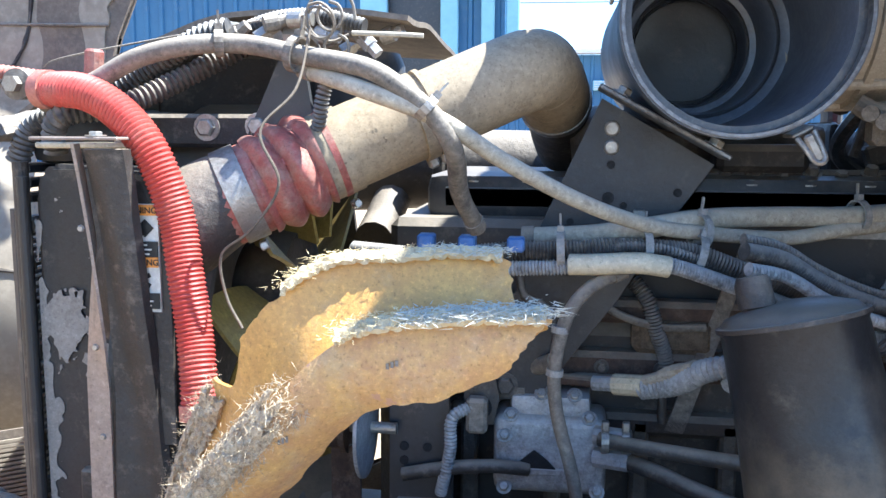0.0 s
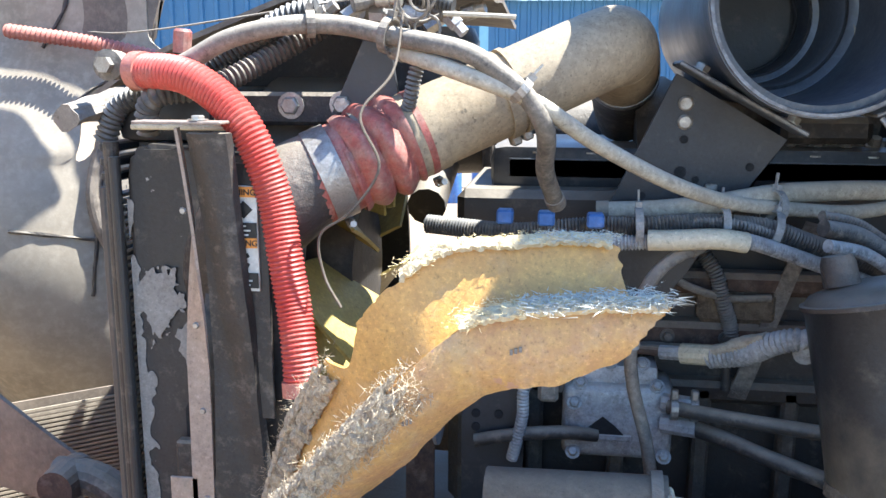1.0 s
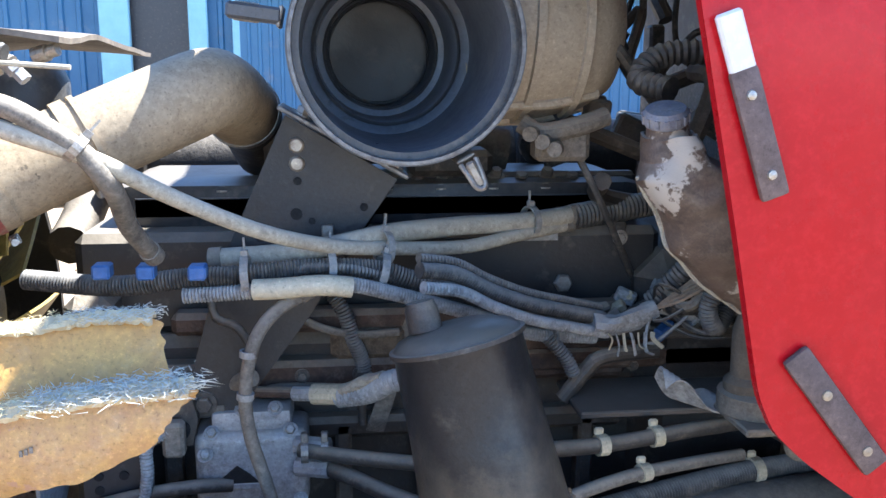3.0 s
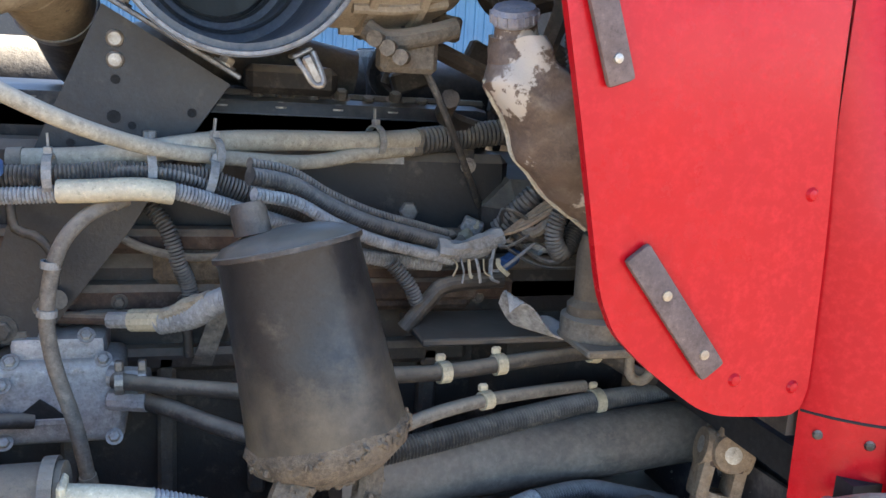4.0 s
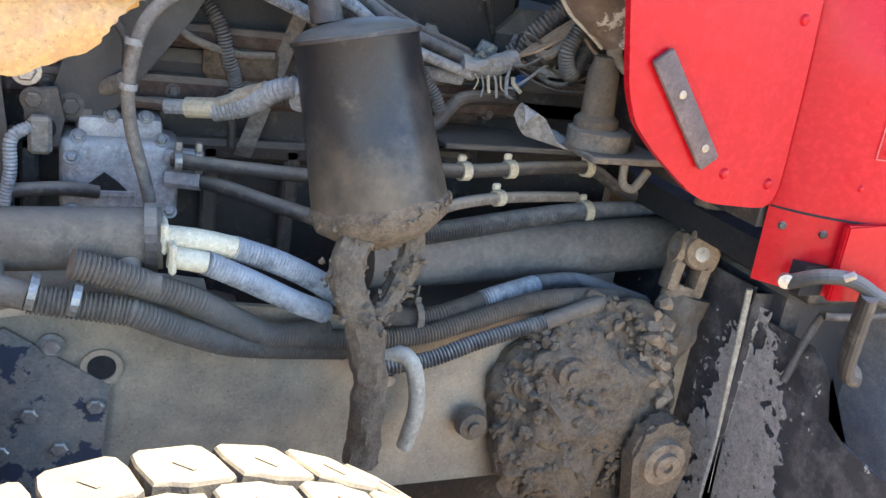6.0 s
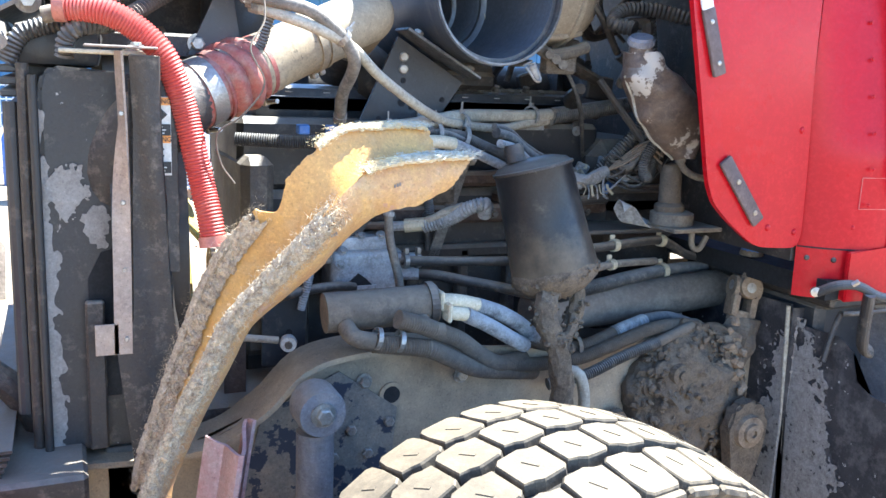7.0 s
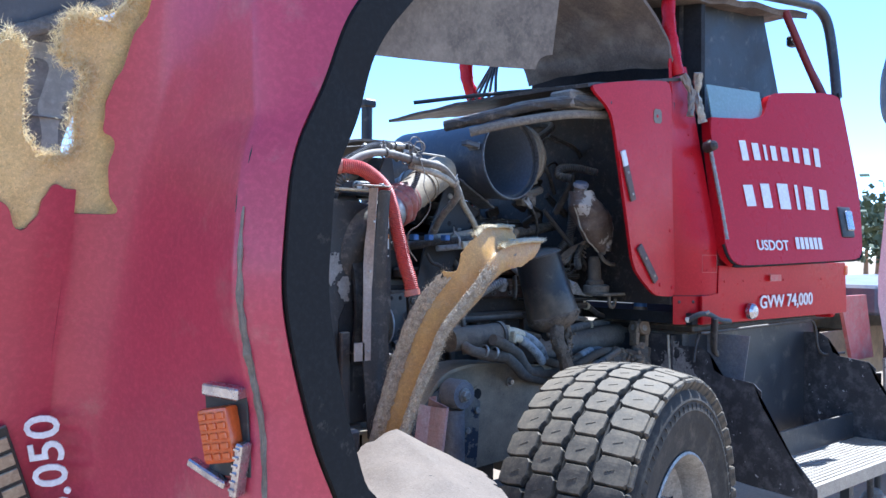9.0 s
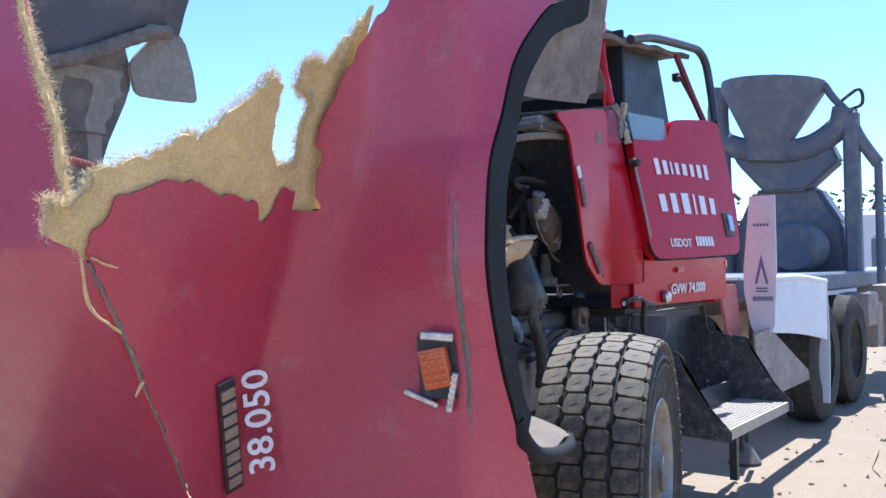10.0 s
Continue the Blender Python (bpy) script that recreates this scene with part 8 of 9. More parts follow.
# -- cab --
cab = thing("truck_cab", (1.6, YC, 1.0), "crushed red truck cab with missing windshield and bent roof", "truck cab")
PANEL = [(0.352, 2.172), (0.492, 2.09), (0.519, 1.992), (0.555, 1.84), (0.588, 1.70), (0.61, 1.60), (0.632, 1.50), (0.655, 1.452), (0.70, 1.41), (0.774, 1.356), (0.81, 1.342), (0.908, 1.336), (0.938, 1.346), (0.930, 1.55), (0.916, 1.73), (0.910, 2.0), (0.905, 2.26), (0.80, 2.25), (0.62, 2.225), (0.48, 2.20)]


part("cowl_panel", plate_xz(smooth_outline(PANEL), 0.880, 0.014, 0.003), "red", cab, "red fibreglass cowl side panel", smooth=True)
latch_lo = part("rubber_latch", boxed((0, 0, 0), (0.190, 0.036, 0.011), frame_matrix(Vector((0.728, 0.873, 1.478)), (0.059, 0, -0.073), (0, 0, 1)), bev=0.006, segs=2), "pad", cab, "scuffed black rubber hood latch pad", smooth=True)
for p in (Vector((0.711, 0.8665, 1.501)), Vector((0.770, 0.8665, 1.428))):
    part("screw", turned([(0, 0), (0.0065, 0), (0.006, 0.003), (0, 0.004)], p + Vector((0, 0.002, 0)), (0, -1, 0), 14), "brass", latch_lo)
latch_up = part("rubber_latch", boxed((0, 0, 0), (0.15, 0.034, 0.011), frame_matrix(Vector((0.603, 0.873, 1.806)), (0.034, 0, -0.095), (0, 0, 1)), bev=0.006, segs=2), "pad", cab, smooth=True)
part("tab", boxed((-0.104, 0.0, 0.0), (0.066, 0.03, 0.010), frame_matrix(Vector((0.603, 0.873, 1.806)), (0.034, 0, -0.095), (0, 0, 1)), bev=0.003), "white", latch_up, "white plastic end tab")
for p in ((0.619, 0.868, 1.762), (0.588, 0.868, 1.848)):
    part("screw", turned([(0, 0), (0.006, 0), (0.005, 0.003), (0, 0.004)], p, (0, -1, 0), 14), "bolt", latch_up)
for p in ((0.898, 0.880, 1.620), (0.912, 0.880, 1.376), (0.826, 0.880, 1.389), (0.80, 0.880, 2.10)):
    part("rivet", turned([(0, 0), (0.009, 0), (0.006, 0.004), (0, 0.005)], p, (0, -1, 0), 12), "red", cab)
part("paint_patch", sheet(bmesh.new(), lambda u, v: (0.775 + 0.055 * u, 0.879, 2.07 + 0.06 * v), 6, 6, 0.003, lambda p, u, v: (u - 0.5) ** 2 + (v - 0.5) ** 2 < 0.25), "fibre_grey", cab)


def cab_y(x, z):
    """The cab's left side."""
    y = 0.79 - 0.065 * (x - 1.2)
    return y + 0.20 * max(0.0, z - 1.57)


def corner_place(u, v):
    z = 1.215 + v * 1.15
    a = Vector((0.946 - 0.030 * v, 0.896, z))
    b = Vector((1.0, cab_y(1.0, z) + 0.005, z))
    c = Vector((1.125, cab_y(1.125, z) + 0.004, z))
    return a.lerp(b, u).lerp(b.lerp(c, u), u)


part("corner_post", sheet(bmesh.new(), corner_place, 14, 40, 0.012), "red", cab, "red front corner post", smooth=True)
for i in range(9):
    part("rivet", turned([(0, 0), (0.005, 0), (0.003, 0.003), (0, 0.003)], (1.05, cab_y(1.05, 1.45 + i * 0.085) - 0.004, 1.45 + i * 0.085), (0, -1, 0), 8), "red", cab)
sticker = [corner_place(u, (z - 1.215) / 1.15) + Vector((-0.004, -0.008, 0)) for u, z in ((0.62, 1.515), (1.0, 1.515), (1.0, 1.44), (0.62, 1.44), (0.62, 1.515))]
for a, b in zip(sticker, sticker[1:]):
    part("sticker_edge", tube([a, b], 0.0010, n=4, seg=4), "red_scuffed", cab)
SILL = [(1.014, 1.215), (1.012, 1.338), (1.13, 1.345), (1.13, 1.47), (1.20, 1.468), (2.20, 1.48), (2.215, 1.225)]
part("sill_panel", prism(bmesh.new(), [(x - 0.94, z) for x, z in SILL], frame_matrix(Vector((0.94, 0.8150, 0)), (1, -0.075, 0), (0, 0, 1)), 0.014, 0.003), "red", cab, "red lower cab panel", smooth=True)
part("post_seam", tube([corner_place(u / 8, 0.108) + Vector((-0.003, -0.005, 0)) for u in range(9)], 0.0022, n=20, seg=6), "cabin", cab)
for u in (0.12, 0.42):
    q = corner_place(u, 0.085)
    part("rivet", turned([(0, 0), (0.007, 0), (0.005, 0.003), (0, 0.004)], q + Vector((-0.004, -0.006, 0)), (-0.6, -1, 0), 10), "black", cab)
for x in (1.00, 1.16, 1.30, 1.62, 1.95):
    part("rivet", turned([(0, 0), (0.006, 0), (0.004, 0.003), (0, 0.004)], (x, 0.7745 - 0.075 * (x - 1.2), 1.40), (0, -1, 0), 8), "red", cab)
part("plate_mark", plate_xz([(1.50, 1.395), (1.60, 1.395), (1.60, 1.425), (1.50, 1.425)], 0.742, 0.004), "red_scuffed", cab)
part("fuel_lamp", turned([(0, 0), (0.036, 0), (0.036, 0.02), (0.026, 0.03), (0, 0.032)], (1.35, 0.764, 1.262), (0, -1, 0), 20), "chrome", cab, "round chrome side lamp")
grab = part("grab_bracket", tube([(0.95, 0.825, 1.236), (0.975, 0.785, 1.262), (1.02, 0.765, 1.262), (1.07, 0.745, 1.238), (1.14, 0.735, 1.228)], 0.008, n=24, flat=1.5), "black", cab, "black hood rest bracket")
part("grab_bolt", turned([(0, 0), (0.012, 0), (0.012, 0.010), (0, 0.012)], (0.948, 0.828, 1.239), (-0.6, -1, 0), 12), "bolt", grab)
part("grab_nut", turned([(0, 0), (0.007, 0), (0.007, 0.016), (0, 0.018)], (1.0, 0.768, 1.266), (0.5, -0.6, 0.6), 6), "bolt", grab)
part("drop_stay", tube([(1.04, 0.75, 1.245), (1.05, 0.76, 1.18), (1.065, 0.77, 1.11), (1.10, 0.78, 1.09)], 0.013, n=14, flat=1.6), "black_rust", cab)
part("weight_text", lettering("GVW 74,000", 0.083, frame_matrix(Vector((1.425, 0.755, 1.272)), (1, -0.075, 0.015), (0, 0, 1))), "letter", cab, "white lettering")

# door, slightly sprung open
DX = Vector((1, -0.17, 0)).normalized()
DZ = Vector((0, 0.2, 1)).normalized()


def door_point(x, z, off=0.0):
    y = 0.765 - 0.17 * (x - 1.14) + 0.2 * (z - 1.57)
    return Vector((x, y, z)) + Vector((0.16, 1, -0.19)).normalized() * off


DOOR = [(1.115, 1.56), (1.13, 1.505), (1.165, 1.475), (1.22, 1.466), (1.9, 1.488), (2.04, 1.495), (2.085, 1.52), (2.13, 1.68), (2.16, 1.85), (2.165, 2.2), (2.165, 2.345), (1.63, 2.290), (1.585, 2.25), (1.53, 2.15), (1.22, 2.13), (1.155, 2.13)]


def door_skin():
    bm = bmesh.new()
    pts = smooth_outline(DOOR)
    a = [bm.verts.new(door_point(x, z, -0.021)) for x, z in pts]
    b = [bm.verts.new(door_point(x, z, 0.03)) for x, z in pts]
    f = [bm.faces.new(a), bm.faces.new(b[::-1])]
    for i in range(len(pts)):
        j = (i + 1) % len(pts)
        f.append(bm.faces.new((a[i], b[i], b[j], a[j])))
    bmesh.ops.bevel(bm, geom=list(f[0].edges), offset=0.004, segments=2, affect="EDGES")
    bmesh.ops.triangulate(bm, faces=[q for q in bm.faces if len(q.verts) > 4])
    return bm


door = part("door", door_skin(), "red", cab, "red left door, sprung slightly open", smooth=True)
seal = [door_point(x, z, -0.012) for x, z in DOOR[:11]]
part("door_seal", tube(seal[::-1], 0.007, n=90, seg=8), "lip_rubber", door, "black door seal")
part("hinge", tube([door_point(1.135, 1.58, -0.02), door_point(1.135, 1.8, -0.02), door_point(1.13, 2.02, -0.02)], 0.010, ribs=0.002, pitch=0.03, seg=8), "clamp", door, "long piano hinge")
part("door_check", turned([(0, 0), (0.026, 0), (0.022, 0.05), (0.01, 0.06), (0, 0.06)], door_point(1.12, 1.99, -0.01), (-0.3, -1, 0.1), 12), "black_rust", door)
handle = part("door_handle", boxed((0, 0, 0), (0.10, 0.155, 0.02), frame_matrix(door_point(2.0, 1.675, -0.02), DX, DZ), bev=0.012, segs=2), "black", door, "black recessed paddle handle", smooth=True)
part("paddle", boxed((0.015, 0.005, 0.014), (0.05, 0.10, 0.016), frame_matrix(door_point(2.0, 1.675, -0.02), DX, DZ), bev=0.006), "chrome", handle)
part("window_glass", sheet(bmesh.new(), lambda u, v: door_point(1.20 + 0.36 * u, 2.13 + 0.16 * v, 0.0), 8, 6, 0.006, lambda p, u, v: u < 0.95), "glass_edge", door, "broken stub of pale green window glass")


def blocks(widths, x0, z0, h, gap, arc=0.0, skip=()):
    """Plain blocks the size of painted letters."""
    x = x0
    total = sum(widths) + gap * (len(widths) - 1)
    for i, w in enumerate(widths):
        f = (x + w / 2 - x0) / total
        hh = h * (1 - 0.30 * math.sin(f * 3.1416)) if arc < 0 else h * (1 + 0.0 * f)
        if arc > 0:
            hh = h * (0.86 + 0.28 * math.sin(f * 3.1416))
        lift = 0.018 * math.sin(f * 3.1416) * (1 if arc < 0 else -0.6)
        z = z0 + lift
        hw = w * 0.26
        m0 = frame_matrix(door_point(x + w / 2, z + hh / 2, -0.0250), DX, DZ)
        bm = boxed((0, 0, 0), (w * 0.72, hh * 0.86, 0.002), m0 @ Matrix.Rotation(radians(4 - 8 * f), 4, "Z"), bev=0.0005)
        part("letter_block", bm, "letter", door)
        x += w + gap


blocks([0.062, 0.062, 0.026, 0.052, 0.066, 0.056, 0.062, 0.056], 1.315, 1.93, 0.115, 0.020, -1)
blocks([0.088, 0.085, 0.105, 0.030, 0.088, 0.075], 1.285, 1.725, 0.125, 0.028, 1)
part("door_text", lettering("USDOT", 0.066, frame_matrix(door_point(1.315, 1.535, -0.0250), DX, DZ)), "letter", door, "white lettering")
x = 1.60
for i in range(6):
    part("number_bar", boxed((0, 0, 0), (0.024, 0.056, 0.002), frame_matrix(door_point(x, 1.568, -0.0250), DX, DZ)), "letter", door)
    x += 0.033

# shell of the cab, pillars, crushed roof
part("firewall", plate_yz([(0.90, 1.30), (2.15, 1.30), (2.15, 2.18), (0.90, 2.18)], 0.93, 0.03), "black_rust", cab, "dark firewall")
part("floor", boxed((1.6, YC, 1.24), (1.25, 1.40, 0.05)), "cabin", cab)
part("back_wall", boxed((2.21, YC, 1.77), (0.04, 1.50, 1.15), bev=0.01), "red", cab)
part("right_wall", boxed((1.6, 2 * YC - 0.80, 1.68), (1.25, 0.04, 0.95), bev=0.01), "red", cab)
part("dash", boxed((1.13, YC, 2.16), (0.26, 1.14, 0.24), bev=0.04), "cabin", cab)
part("cowl_top", sheet(bmesh.new(), lambda u, v: (0.36 + 0.70 * u, 0.89 + 1.27 * v, 2.175 + 0.12 * u + 0.02 * math.sin(v * 3.1) + 0.006 * noise.noise(Vector((u * 7, v * 9, 0)))), 24, 20, 0.014), "black_rust", cab, "dark dusty cowl top", smooth=True)
part("cowl_lip", tube([(0.50, 0.90, 2.12), (0.36, 0.95, 2.12), (0.20, 1.05, 2.095), (0.06, 1.15, 2.05), (-0.02, 1.3, 2.02)], 0.022, n=30, lumpy=0.2), "black_rust", cab, "dusty rubber cowl seal")
part("cowl_tube", tube([(0.55, 0.94, 2.085), (0.35, 0.98, 2.07), (0.15, 1.08, 2.03), (0.02, 1.2, 1.99)], 0.018, n=30), "cable", cab)
part("cowl_box", boxed((0.42, 1.0, 2.13), (0.20, 0.12, 0.07), bev=0.01), "cable", cab)
part("a_pillar", tube([(0.98, 0.90, 2.30), (0.96, 0.92, 2.45), (0.98, 0.95, 2.62), (1.10, 1.0, 2.78)], 0.030, n=24, lumpy=0.25), "red", cab, "bent red windshield pillar", smooth=True)
part("a_pillar", tube([(0.98, 2.16, 2.30), (0.92, 2.2, 2.5), (0.96, 2.2, 2.75)], 0.035, n=24, lumpy=0.25), "red", cab, smooth=True)
part("torn_seal", tube([(1.08, 0.86, 2.32), (1.10, 0.88, 2.24), (1.085, 0.86, 2.17), (1.10, 0.85, 2.10)], 0.016, n=30, lumpy=0.8), "cable_pale", cab, "torn pale sealant")
part("torn_seal", tube([(0.98, 0.875, 2.30), (1.03, 0.865, 2.22), (1.02, 0.86, 2.12)], 0.014, n=30, lumpy=0.8), "fibre_grey", cab)


def roof_place(u, v):
    return Vector((0.92 + 1.25 * u, 0.90 + 1.26 * v, 2.78 + 0.05 * math.sin(v * 3.1) - 0.12 * (1 - u) + 0.02 * noise.noise(Vector((u * 6, v * 6, 0)))))


part("roof", sheet(bmesh.new(), roof_place, 24, 24, 0.03), "roof_brown", cab, "dented roof stripped of its paint", smooth=True)


def brow_place(u, v):
    # crushed roof front hanging over the windshield
    return Vector((0.42 + 0.55 * v + 0.10 * math.sin(v * 3.1) + 0.03 * noise.noise(Vector((u * 5, v * 5, 0))), 0.90 + 1.20 * u, 2.74 - 0.40 * v + 0.05 * math.sin(u * 3.1) + 0.02 * noise.noise(Vector((u * 6, v * 4, 3)))))


part("folded_roof", sheet(bmesh.new(), brow_place, 40, 30, 0.014, lambda p, u, v: not (u > 0.72 and v > 0.45 + 0.1 * noise.noise(p * 6))), "roof_brown", cab, "roof lining folded down over the windshield", smooth=True)
# two dark sheets added behind the openings in place of interior shade
part("windshield_dark", boxed((1.22, 1.45, 2.45), (0.03, 1.05, 0.62)), "cabin", cab, "dark sheet standing in for the shade inside the cab")
part("cabin_shade", plate_xz([(1.2, 2.15), (1.2, 2.78), (1.92, 2.80), (2.12, 2.32), (2.12, 2.15)], 1.02, 0.02), "black", cab, "dark sheet standing in for the shade inside the cab")
part("seat_back", boxed((1.75, 1.25, 2.0), (0.16, 0.5, 0.75), bev=0.06, segs=3), "black", cab, smooth=True)
part("b_pillar", tube([(2.12, 0.78, 2.30), (2.05, 0.84, 2.5), (1.93, 0.90, 2.76)], 0.020, n=16), "red_dark", cab, smooth=True)
part("guard_bar", tube([(1.22, 0.88, 2.70), (1.5, 0.86, 2.76), (2.0, 0.83, 2.80), (2.12, 0.815, 2.79), (2.19, 0.80, 2.72), (2.21, 0.78, 2.55), (2.19, 0.75, 2.33)], 0.026, n=60, seg=16), "black_metal", cab, "dark tubular guard loop", smooth=True)
part("mirror_stub", boxed((2.25, 1.02, 2.68), (0.06, 0.05, 0.06), bev=0.01), "black", cab)
part("stay_rod", tube([(2.12, 0.95, 2.66), (2.3, 0.90, 2.45), (2.45, 0.85, 2.2)], 0.012, n=12), "black", cab)
part("wiper", tube([(0.98, 1.6, 2.34), (0.7, 1.75, 2.30), (0.35, 1.95, 2.24)], 0.010, n=14), "black", cab)
for i in range(5):
    part("roof_wire", tube([(0.98, 1.95, 2.66), (0.94 + 0.02 * i, 1.98 + 0.04 * i, 2.50), (0.90, 1.95 + 0.05 * i, 2.34)], 0.008, n=14), "black", cab)
part("marker", boxed((2.20, 0.71, 1.44), (0.03, 0.02, 0.05), bev=0.006), "orange_lens", cab, "amber rear marker")

stack = thing("exhaust_post", (0.89, 3.07, GZ), "dark upright post on the far side of the truck", "post")
part("post", tube([(0.89, 3.07, GZ), (0.89, 3.07, 2.46)], 0.035, n=6), "black", stack)
part("collar", boxed((0.89, 3.07, 2.44), (0.09, 0.09, 0.05), bev=0.01), "black", stack)

# -- splash panel, battery box, step --
splash = thing("splash_panel", (1.05, 1.0, 0.6), "black splash panel with chipped white paint", "panel")
part("front_sheet", plate_yz([(0.98, 1.16), (1.40, 1.14), (1.40, 0.42), (0.93, 0.42), (0.965, 0.74)], 1.04, 0.008), "black_flaked", splash)
part("side_sheet", plate_xz([(1.03, 1.155), (1.15, 1.15), (1.22, 0.95), (1.33, 0.60), (1.33, 0.42), (1.05, 0.42)], 0.962, 0.004), "black_flaked", splash, "paint-flaked side sheet")


def splashed(p, u, v):
    r = 0.5 * noise.noise(p * 22) + 0.45 * noise.noise(p * 70) + 0.35 * noise.noise(p * 170)
    mid = 0.955 - 0.055 * (1 - v)
    return abs(p.y - mid) < 0.035 + 0.115 * (1 - v) ** 0.7 + 0.10 * r and v + 0.5 * r < 0.97


def splash_place(u, v):
    y = 1.10 - 0.40 * u
    return Vector((1.0515 if y < 0.966 else 1.0345, y, 0.55 + 0.58 * v))


part("splash_crust", sheet(bmesh.new(), splash_place, 90, 140, 0.0016, splashed), "splash", splash, "grey crust of dried splashes")
part("edge_bar", tube([(1.026, 0.975, 1.158), (1.036, 0.97, 0.95), (1.048, 0.965, 0.74)], 0.006, n=12, seg=8), "cable_pale", splash)
bat = thing("battery_box", (1.7, 1.1, 0.6), "dusty black battery box behind the cab step", "battery box")
part("body", boxed((1.68, 1.16, 0.88), (1.22, 0.50, 0.60), bev=0.02), "black_metal", bat)
part("lid", boxed((1.68, 1.14, 1.19), (1.26, 0.56, 0.03), bev=0.008), "black_rust", bat)
part("strap", tube([(1.30, 0.86, 1.14), (1.30, 0.855, 0.9), (1.30, 0.86, 0.64)], 0.012, n=8), "black_rust", bat)
part("wire_rail", tube([(1.02, 0.84, 1.05), (1.06, 0.84, 1.165), (1.12, 0.82, 1.175), (1.9, 0.80, 1.185), (2.05, 0.80, 1.17), (2.10, 0.79, 1.02), (2.35, 0.78, 1.0)], 0.007, n=60), "black_rust", bat, "bent black wire rail")
part("flap", plate_yz([(0.70, 1.16), (1.30, 1.16), (1.30, 0.62), (0.78, 0.62)], 1.24, 0.004), "shock_grey", bat, "dusty grey end plate")
step = thing("cab_step", (1.6, 0.5, 0.55), "perforated galvanised cab step between black side plates", "step")
side_plate = [(0.965, 1.11), (0.83, 1.115), (0.785, 1.09), (0.762, 1.02), (0.72, 1.0), (0.58, 0.985), (0.545, 0.955), (0.545, 0.90), (0.42, 0.72), (0.31, 0.60), (0.31, 0.545), (0.60, 0.56), (0.965, 0.60)]
part("side_plate", plate_yz(side_plate, 1.055, 0.004), "black_flaked", step)
part("side_plate", plate_yz(side_plate, 2.17, 0.004), "black_flaked", step)
tread = bmesh.new()
box(tread, (1.62, 0.337, 0.575), (1.10, 0.010, 0.055))
for i in range(13):
    box(tread, (1.62, 0.345 + i * 0.024, 0.600), (1.10, 0.010, 0.006))
for i in range(46):
    box(tread, (1.075 + i * 0.0242, 0.49, 0.5995), (0.010, 0.29, 0.005))
part("tread", tread, "perforated", step, "perforated step tread")
part("riser", boxed((1.62, 0.66, 0.66), (1.10, 0.012, 0.12)), "black_metal", step)
part("leg", boxed((2.02, 0.62, 0.36), (0.045, 0.045, 0.46)), "black_metal", step)
jack = thing("stand", (2.78, 0.80, GZ), "small dark steel jack stand under the truck", "stand")
part("base", turned([(0, 0), (0.11, 0), (0.11, 0.02), (0.05, 0.12), (0.03, 0.14), (0, 0.14)], (2.78, 0.80, GZ), (0, 0, 1), 20), "dark", jack)
for dx in (-0.05, 0.05):
    part("leg", tube([(2.78 + dx, 0.80, GZ + 0.05), (2.78 + dx, 0.80, 0.85)], 0.018, n=4), "dark", jack)

# -- rear of the truck --
sign = thing("fender_board", (2.75, 0.66, 0.95), "tall white painted board with faded blue emblem", "sign board")
part("board", plate_yz([(0.545, 1.90), (0.715, 1.90), (0.735, 1.70), (0.765, 1.40), (0.765, 1.25), (0.725, 1.02), (0.70, 0.965), (0.60, 0.945), (0.565, 1.02), (0.545, 1.40)], 2.74, 0.012), "white", sign)
for z, w, y in ((1.70, 0.10, 0.64),):
    for k in range(5):
        part("text_bar", boxed((2.7375, y + 0.045 - k * 0.022, z), (0.002, 0.014, 0.018)), "grey_bar", sign)
part("emblem", plate_yz([(0.60, 1.30), (0.645, 1.50), (0.69, 1.30), (0.675, 1.30), (0.645, 1.42), (0.615, 1.30)], 2.7375, 0.002), "grey_bar", sign, "plain blue-grey emblem shape")
for k in range(2):
    part("emblem_bar", boxed((2.7375, 0.645, 1.27 - k * 0.02), (0.002, 0.08, 0.010)), "grey_bar", sign)
for k in range(10):
    part("text_bar", boxed((2.7375, 0.70 - k * 0.0135, 1.20), (0.002, 0.009, 0.03)), "grey_bar", sign)
mixer = thing("concrete_mixer", (5, YC, 0.6), "white and spattered grey concrete mixer body behind the cab", "mixer truck body")
part("red_fairing", plate_xz([(2.30, 1.30), (2.62, 1.30), (2.72, 0.95), (2.45, 0.95)], 0.78, 0.02), "red_scuffed", mixer)
part("skirt", plate_xz([(2.42, 0.98), (2.75, 1.0), (3.72, 0.62), (3.75, 0.545), (3.0, 0.54), (2.45, 0.66)], 0.60, 0.014), "equip_rust", mixer, "spattered beige skirt")
part("post", boxed((2.80, 0.74, 0.75), (0.03, 0.03, 0.6)), "black_metal", mixer)
part("mud_guard", sheet(bmesh.new(), lambda u, v: (2.86 + 1.62 * u, 0.62 + 0.02 * u, 1.32 - 0.05 * u - v * (0.36 + 0.12 * u) + 0.02 * math.sin(u * 3)), 16, 12, 0.02), "white", mixer, "white mudguard panel", smooth=True)
part("guard_edge", tube([(2.86, 0.62, 1.33), (3.6, 0.63, 1.33), (4.48, 0.64, 1.28)], 0.025, n=12), "white", mixer)
part("mud_flap", sheet(bmesh.new(), lambda u, v: (4.55 + 0.05 * math.sin(v * 3), 0.64 + 0.5 * u, 1.25 - 1.0 * v), 4, 10, 0.02), "white", mixer, "white hanging mud flap", smooth=True)
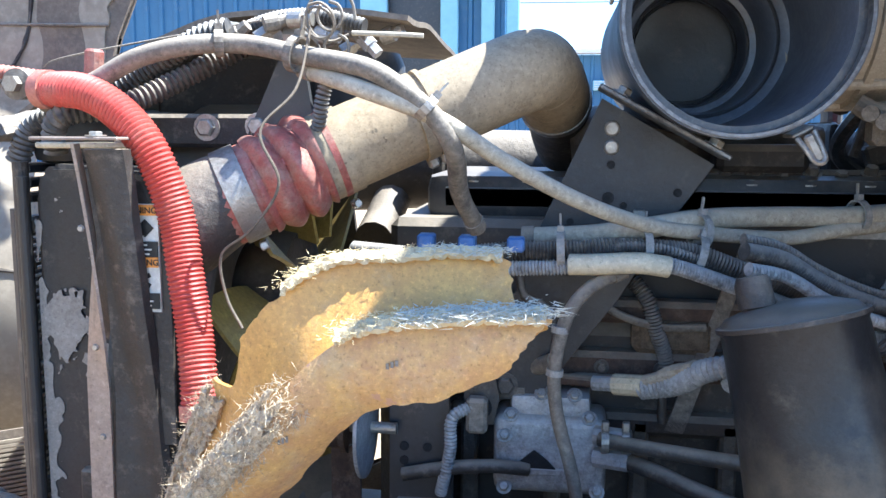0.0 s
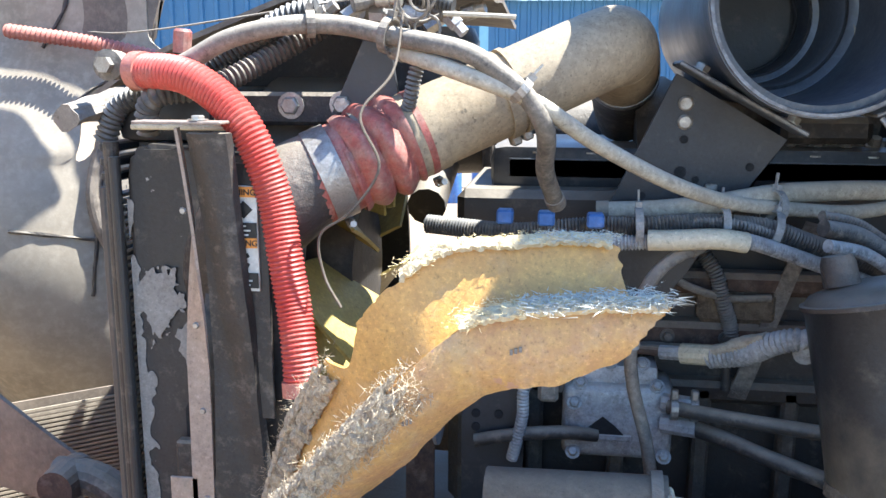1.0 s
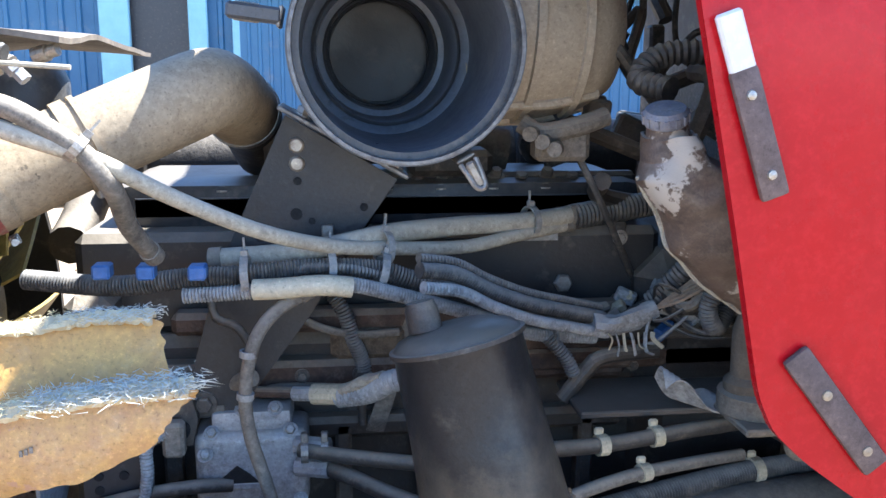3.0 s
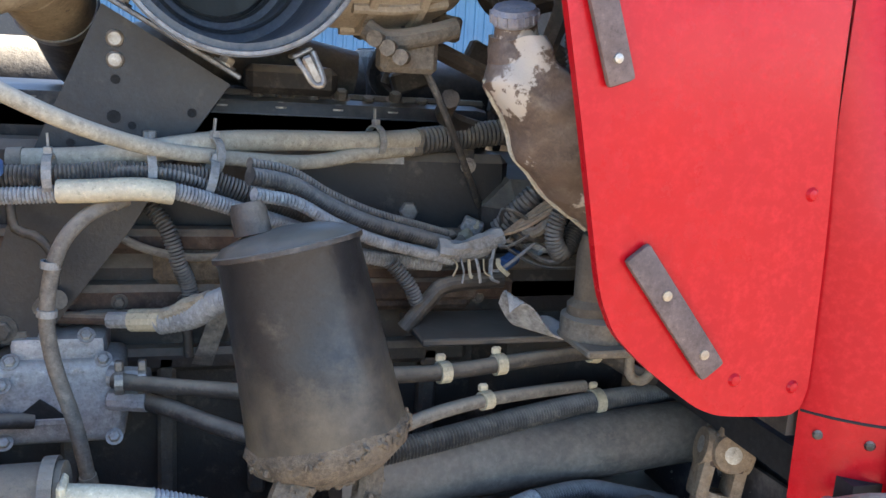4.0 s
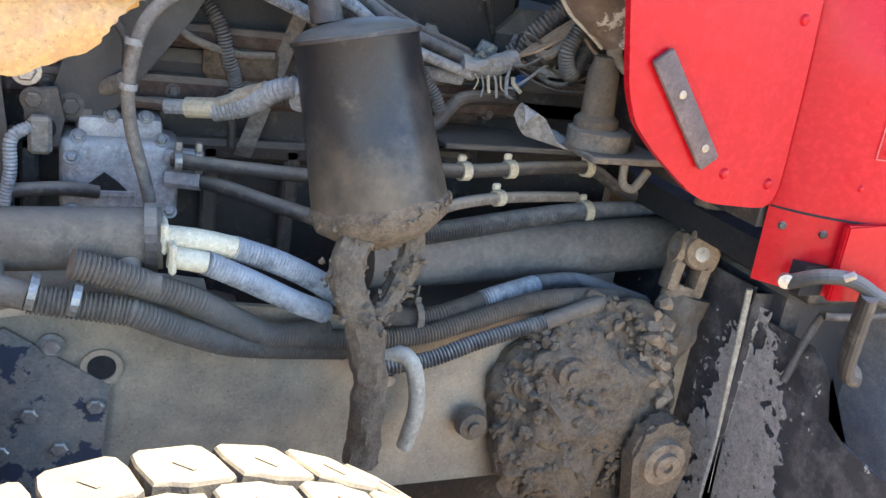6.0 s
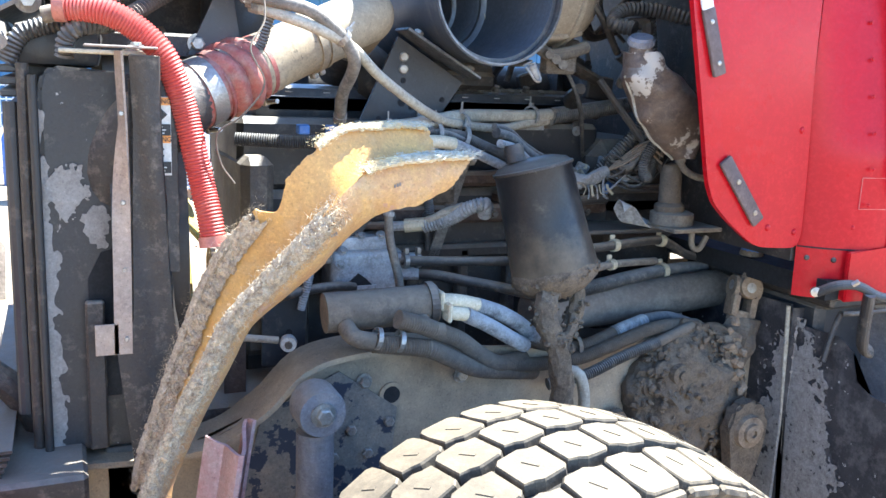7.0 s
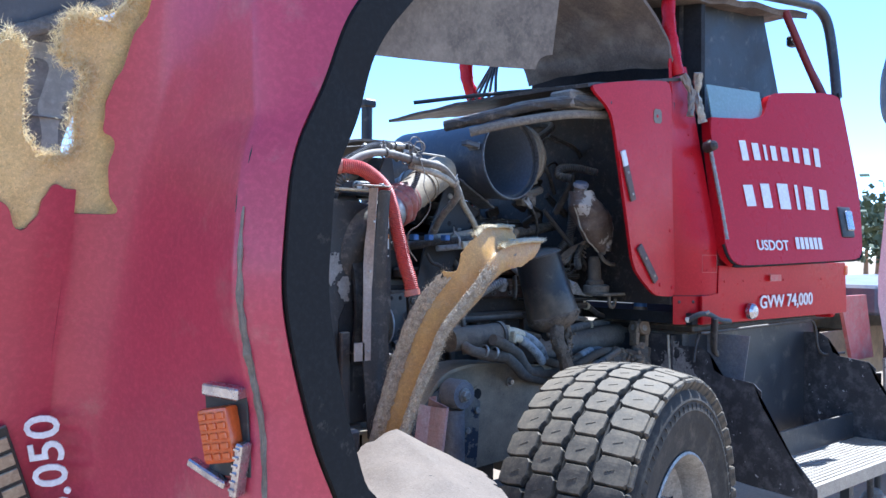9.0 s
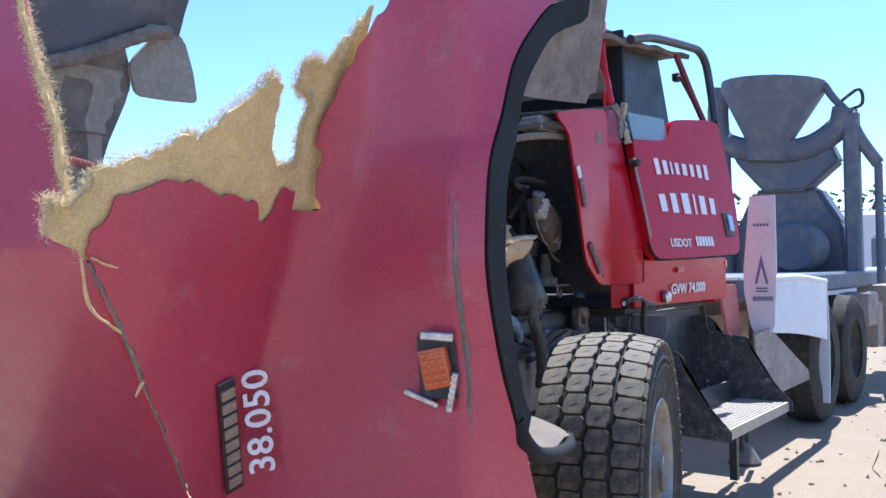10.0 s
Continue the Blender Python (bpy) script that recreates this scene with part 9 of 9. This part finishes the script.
for x, y, z, a, b, c in ((6.6, 0.80, 0.95, 0.5, 0.3, 0.35), (7.3, 0.86, 0.75, 0.3, 0.3, 0.5), (8.0, 0.85, 1.05, 0.7, 0.35, 0.25), (8.9, 0.95, 0.8, 0.3, 0.3, 0.6)):
    part("tail_gear", boxed((x, y, z), (a, b, c), bev=0.04, segs=2), "equip_rust", mixer, smooth=True)
for x in (4.75, 5.95):
    rw = thing("rear_wheel", (x, 0.85, GZ), "dusty black rear truck wheel", "wheel", "rear wheels")
    part("tyre", turned([(0.28, -0.15), (0.45, -0.16), (0.52, -0.13), (0.53, 0), (0.52, 0.13), (0.45, 0.16), (0.28, 0.15)], (x, 0.85, GZ + 0.53), (0, -1, 0), 48), "tyre", rw, smooth=True)
    # rim takes the dark tyre colour, so mudguard shade is painted into it
    part("rim", turned([(0.29, 0.14), (0.25, 0.10), (0.15, 0.06), (0.0, 0.06)], (x, 0.85, GZ + 0.53), (0, -1, 0), 32), "tyre", rw, smooth=True)
hop = thing("mixer_hopper", (8, 2, GZ), "dusty steel mixer hopper and chute frame", "hopper")
hx, hy = 7.5, 1.86
part("bowl", lathe(bmesh.new(), [(0.56, 0.0), (0.60, 0.0), (0.60, -0.10), (0.28, -0.68), (0.25, -0.95), (0.22, -0.95), (0.25, -0.66), (0.57, -0.10), (0.56, 0.0)], Matrix.Translation((hx, hy, 3.62)) @ Matrix.Rotation(radians(5), 4, "X"), 20), "equip", hop, smooth=True)
part("rim_bar", boxed((hx, hy + 0.1, 3.66), (0.3, 0.34, 0.07), bev=0.02), "equip", hop)
part("yoke", tube([(hx, hy + 0.62, 3.64), (hx, hy + 0.68, 3.35), (hx, hy + 0.62, 2.98), (hx, hy + 0.2, 2.82), (hx, hy - 0.35, 2.80), (hx, hy - 0.72, 3.0), (hx, hy - 0.80, 3.22)], 0.10, n=40, flat=1.4), "equip", hop)
part("chute", prism(bmesh.new(), [(0.62, 3.0), (-0.62, 2.86), (-0.72, 2.62), (-0.35, 2.30), (0.14, 2.30), (0.45, 2.66)], Matrix.Translation((hx, hy, 0)) @ YZ, 0.3, 0.03), "equip", hop, "dusty discharge chute")
part("column", prism(bmesh.new(), [(0.30, 2.35), (-0.45, 2.35), (-0.72, 1.9), (-0.75, 1.2), (0.62, 1.2), (0.55, 1.8)], Matrix.Translation((hx + 0.1, hy, 0)) @ YZ, 0.4, 0.05), "equip", hop)
part("post", boxed((hx, hy - 0.86, 2.2), (0.18, 0.17, 1.95), bev=0.03), "equip", hop)
part("post", tube([(hx, hy + 0.64, 3.3), (hx, hy + 0.62, 2.6), (hx, hy + 0.6, 1.2)], 0.09, n=12), "equip", hop)
part("brace", tube([(hx, hy - 0.82, 3.15), (hx, hy - 0.95, 2.85), (hx, hy - 1.13, 2.55)], 0.07, n=10), "equip", hop)
part("brace", tube([(hx, hy - 1.13, 2.55), (hx, hy - 1.13, 1.2)], 0.045, n=10), "equip", hop)
part("drum_end", turned([(0, 0), (0.26, 0.0), (0.30, 0.06), (0.30, 0.5), (0, 0.5)], (hx - 0.5, hy - 0.3, 1.62), (1, 0, 0), 24), "equip", hop, smooth=True)
part("cross_bar", tube([(hx, hy - 0.82, 3.18), (hx, hy - 0.68, 3.35), (hx, hy - 0.58, 3.52)], 0.045, n=10), "equip", hop)
part("wire_loop", tube([(hx, hy - 0.75, 3.3), (hx, hy - 0.95, 3.42), (hx, hy - 0.98, 3.25), (hx, hy - 0.85, 3.2)], 0.02, n=20), "black", hop)
part("deck", boxed((6.0, YC, 1.25), (6.0, 1.3, 0.18), bev=0.02), "equip", hop)
rig = thing("yard_machine", (12, 0.9, GZ), "pale yard vehicles parked far behind the truck", "vehicle", "parked vehicles")
part("body", boxed((14.0, 1.2, 0.9), (2.2, 1.6, 0.9), bev=0.1), "white", rig)
part("cab", boxed((14.2, 1.2, 1.6), (1.2, 1.5, 0.7), bev=0.1), "equip", rig)
for x in (13.3, 14.8):
    part("wheel", turned([(0, -0.1), (0.33, -0.1), (0.36, 0), (0.33, 0.1), (0, 0.1)], (x, 0.4, GZ + 0.36), (0, 1, 0), 20), "tyre", rig)
rig2 = thing("yard_machine", (19, 3.0, GZ), "pale box truck parked far behind the yard", "vehicle", "parked vehicles")
part("body", boxed((20, 3.6, 1.6), (4, 2.2, 2.0), bev=0.1), "white", rig2)
for x in (18.8, 21.2):
    part("wheel", turned([(0, -0.1), (0.42, -0.1), (0.45, 0), (0.42, 0.1), (0, 0.1)], (x, 2.4, GZ + 0.45), (0, 1, 0), 20), "tyre", rig2)
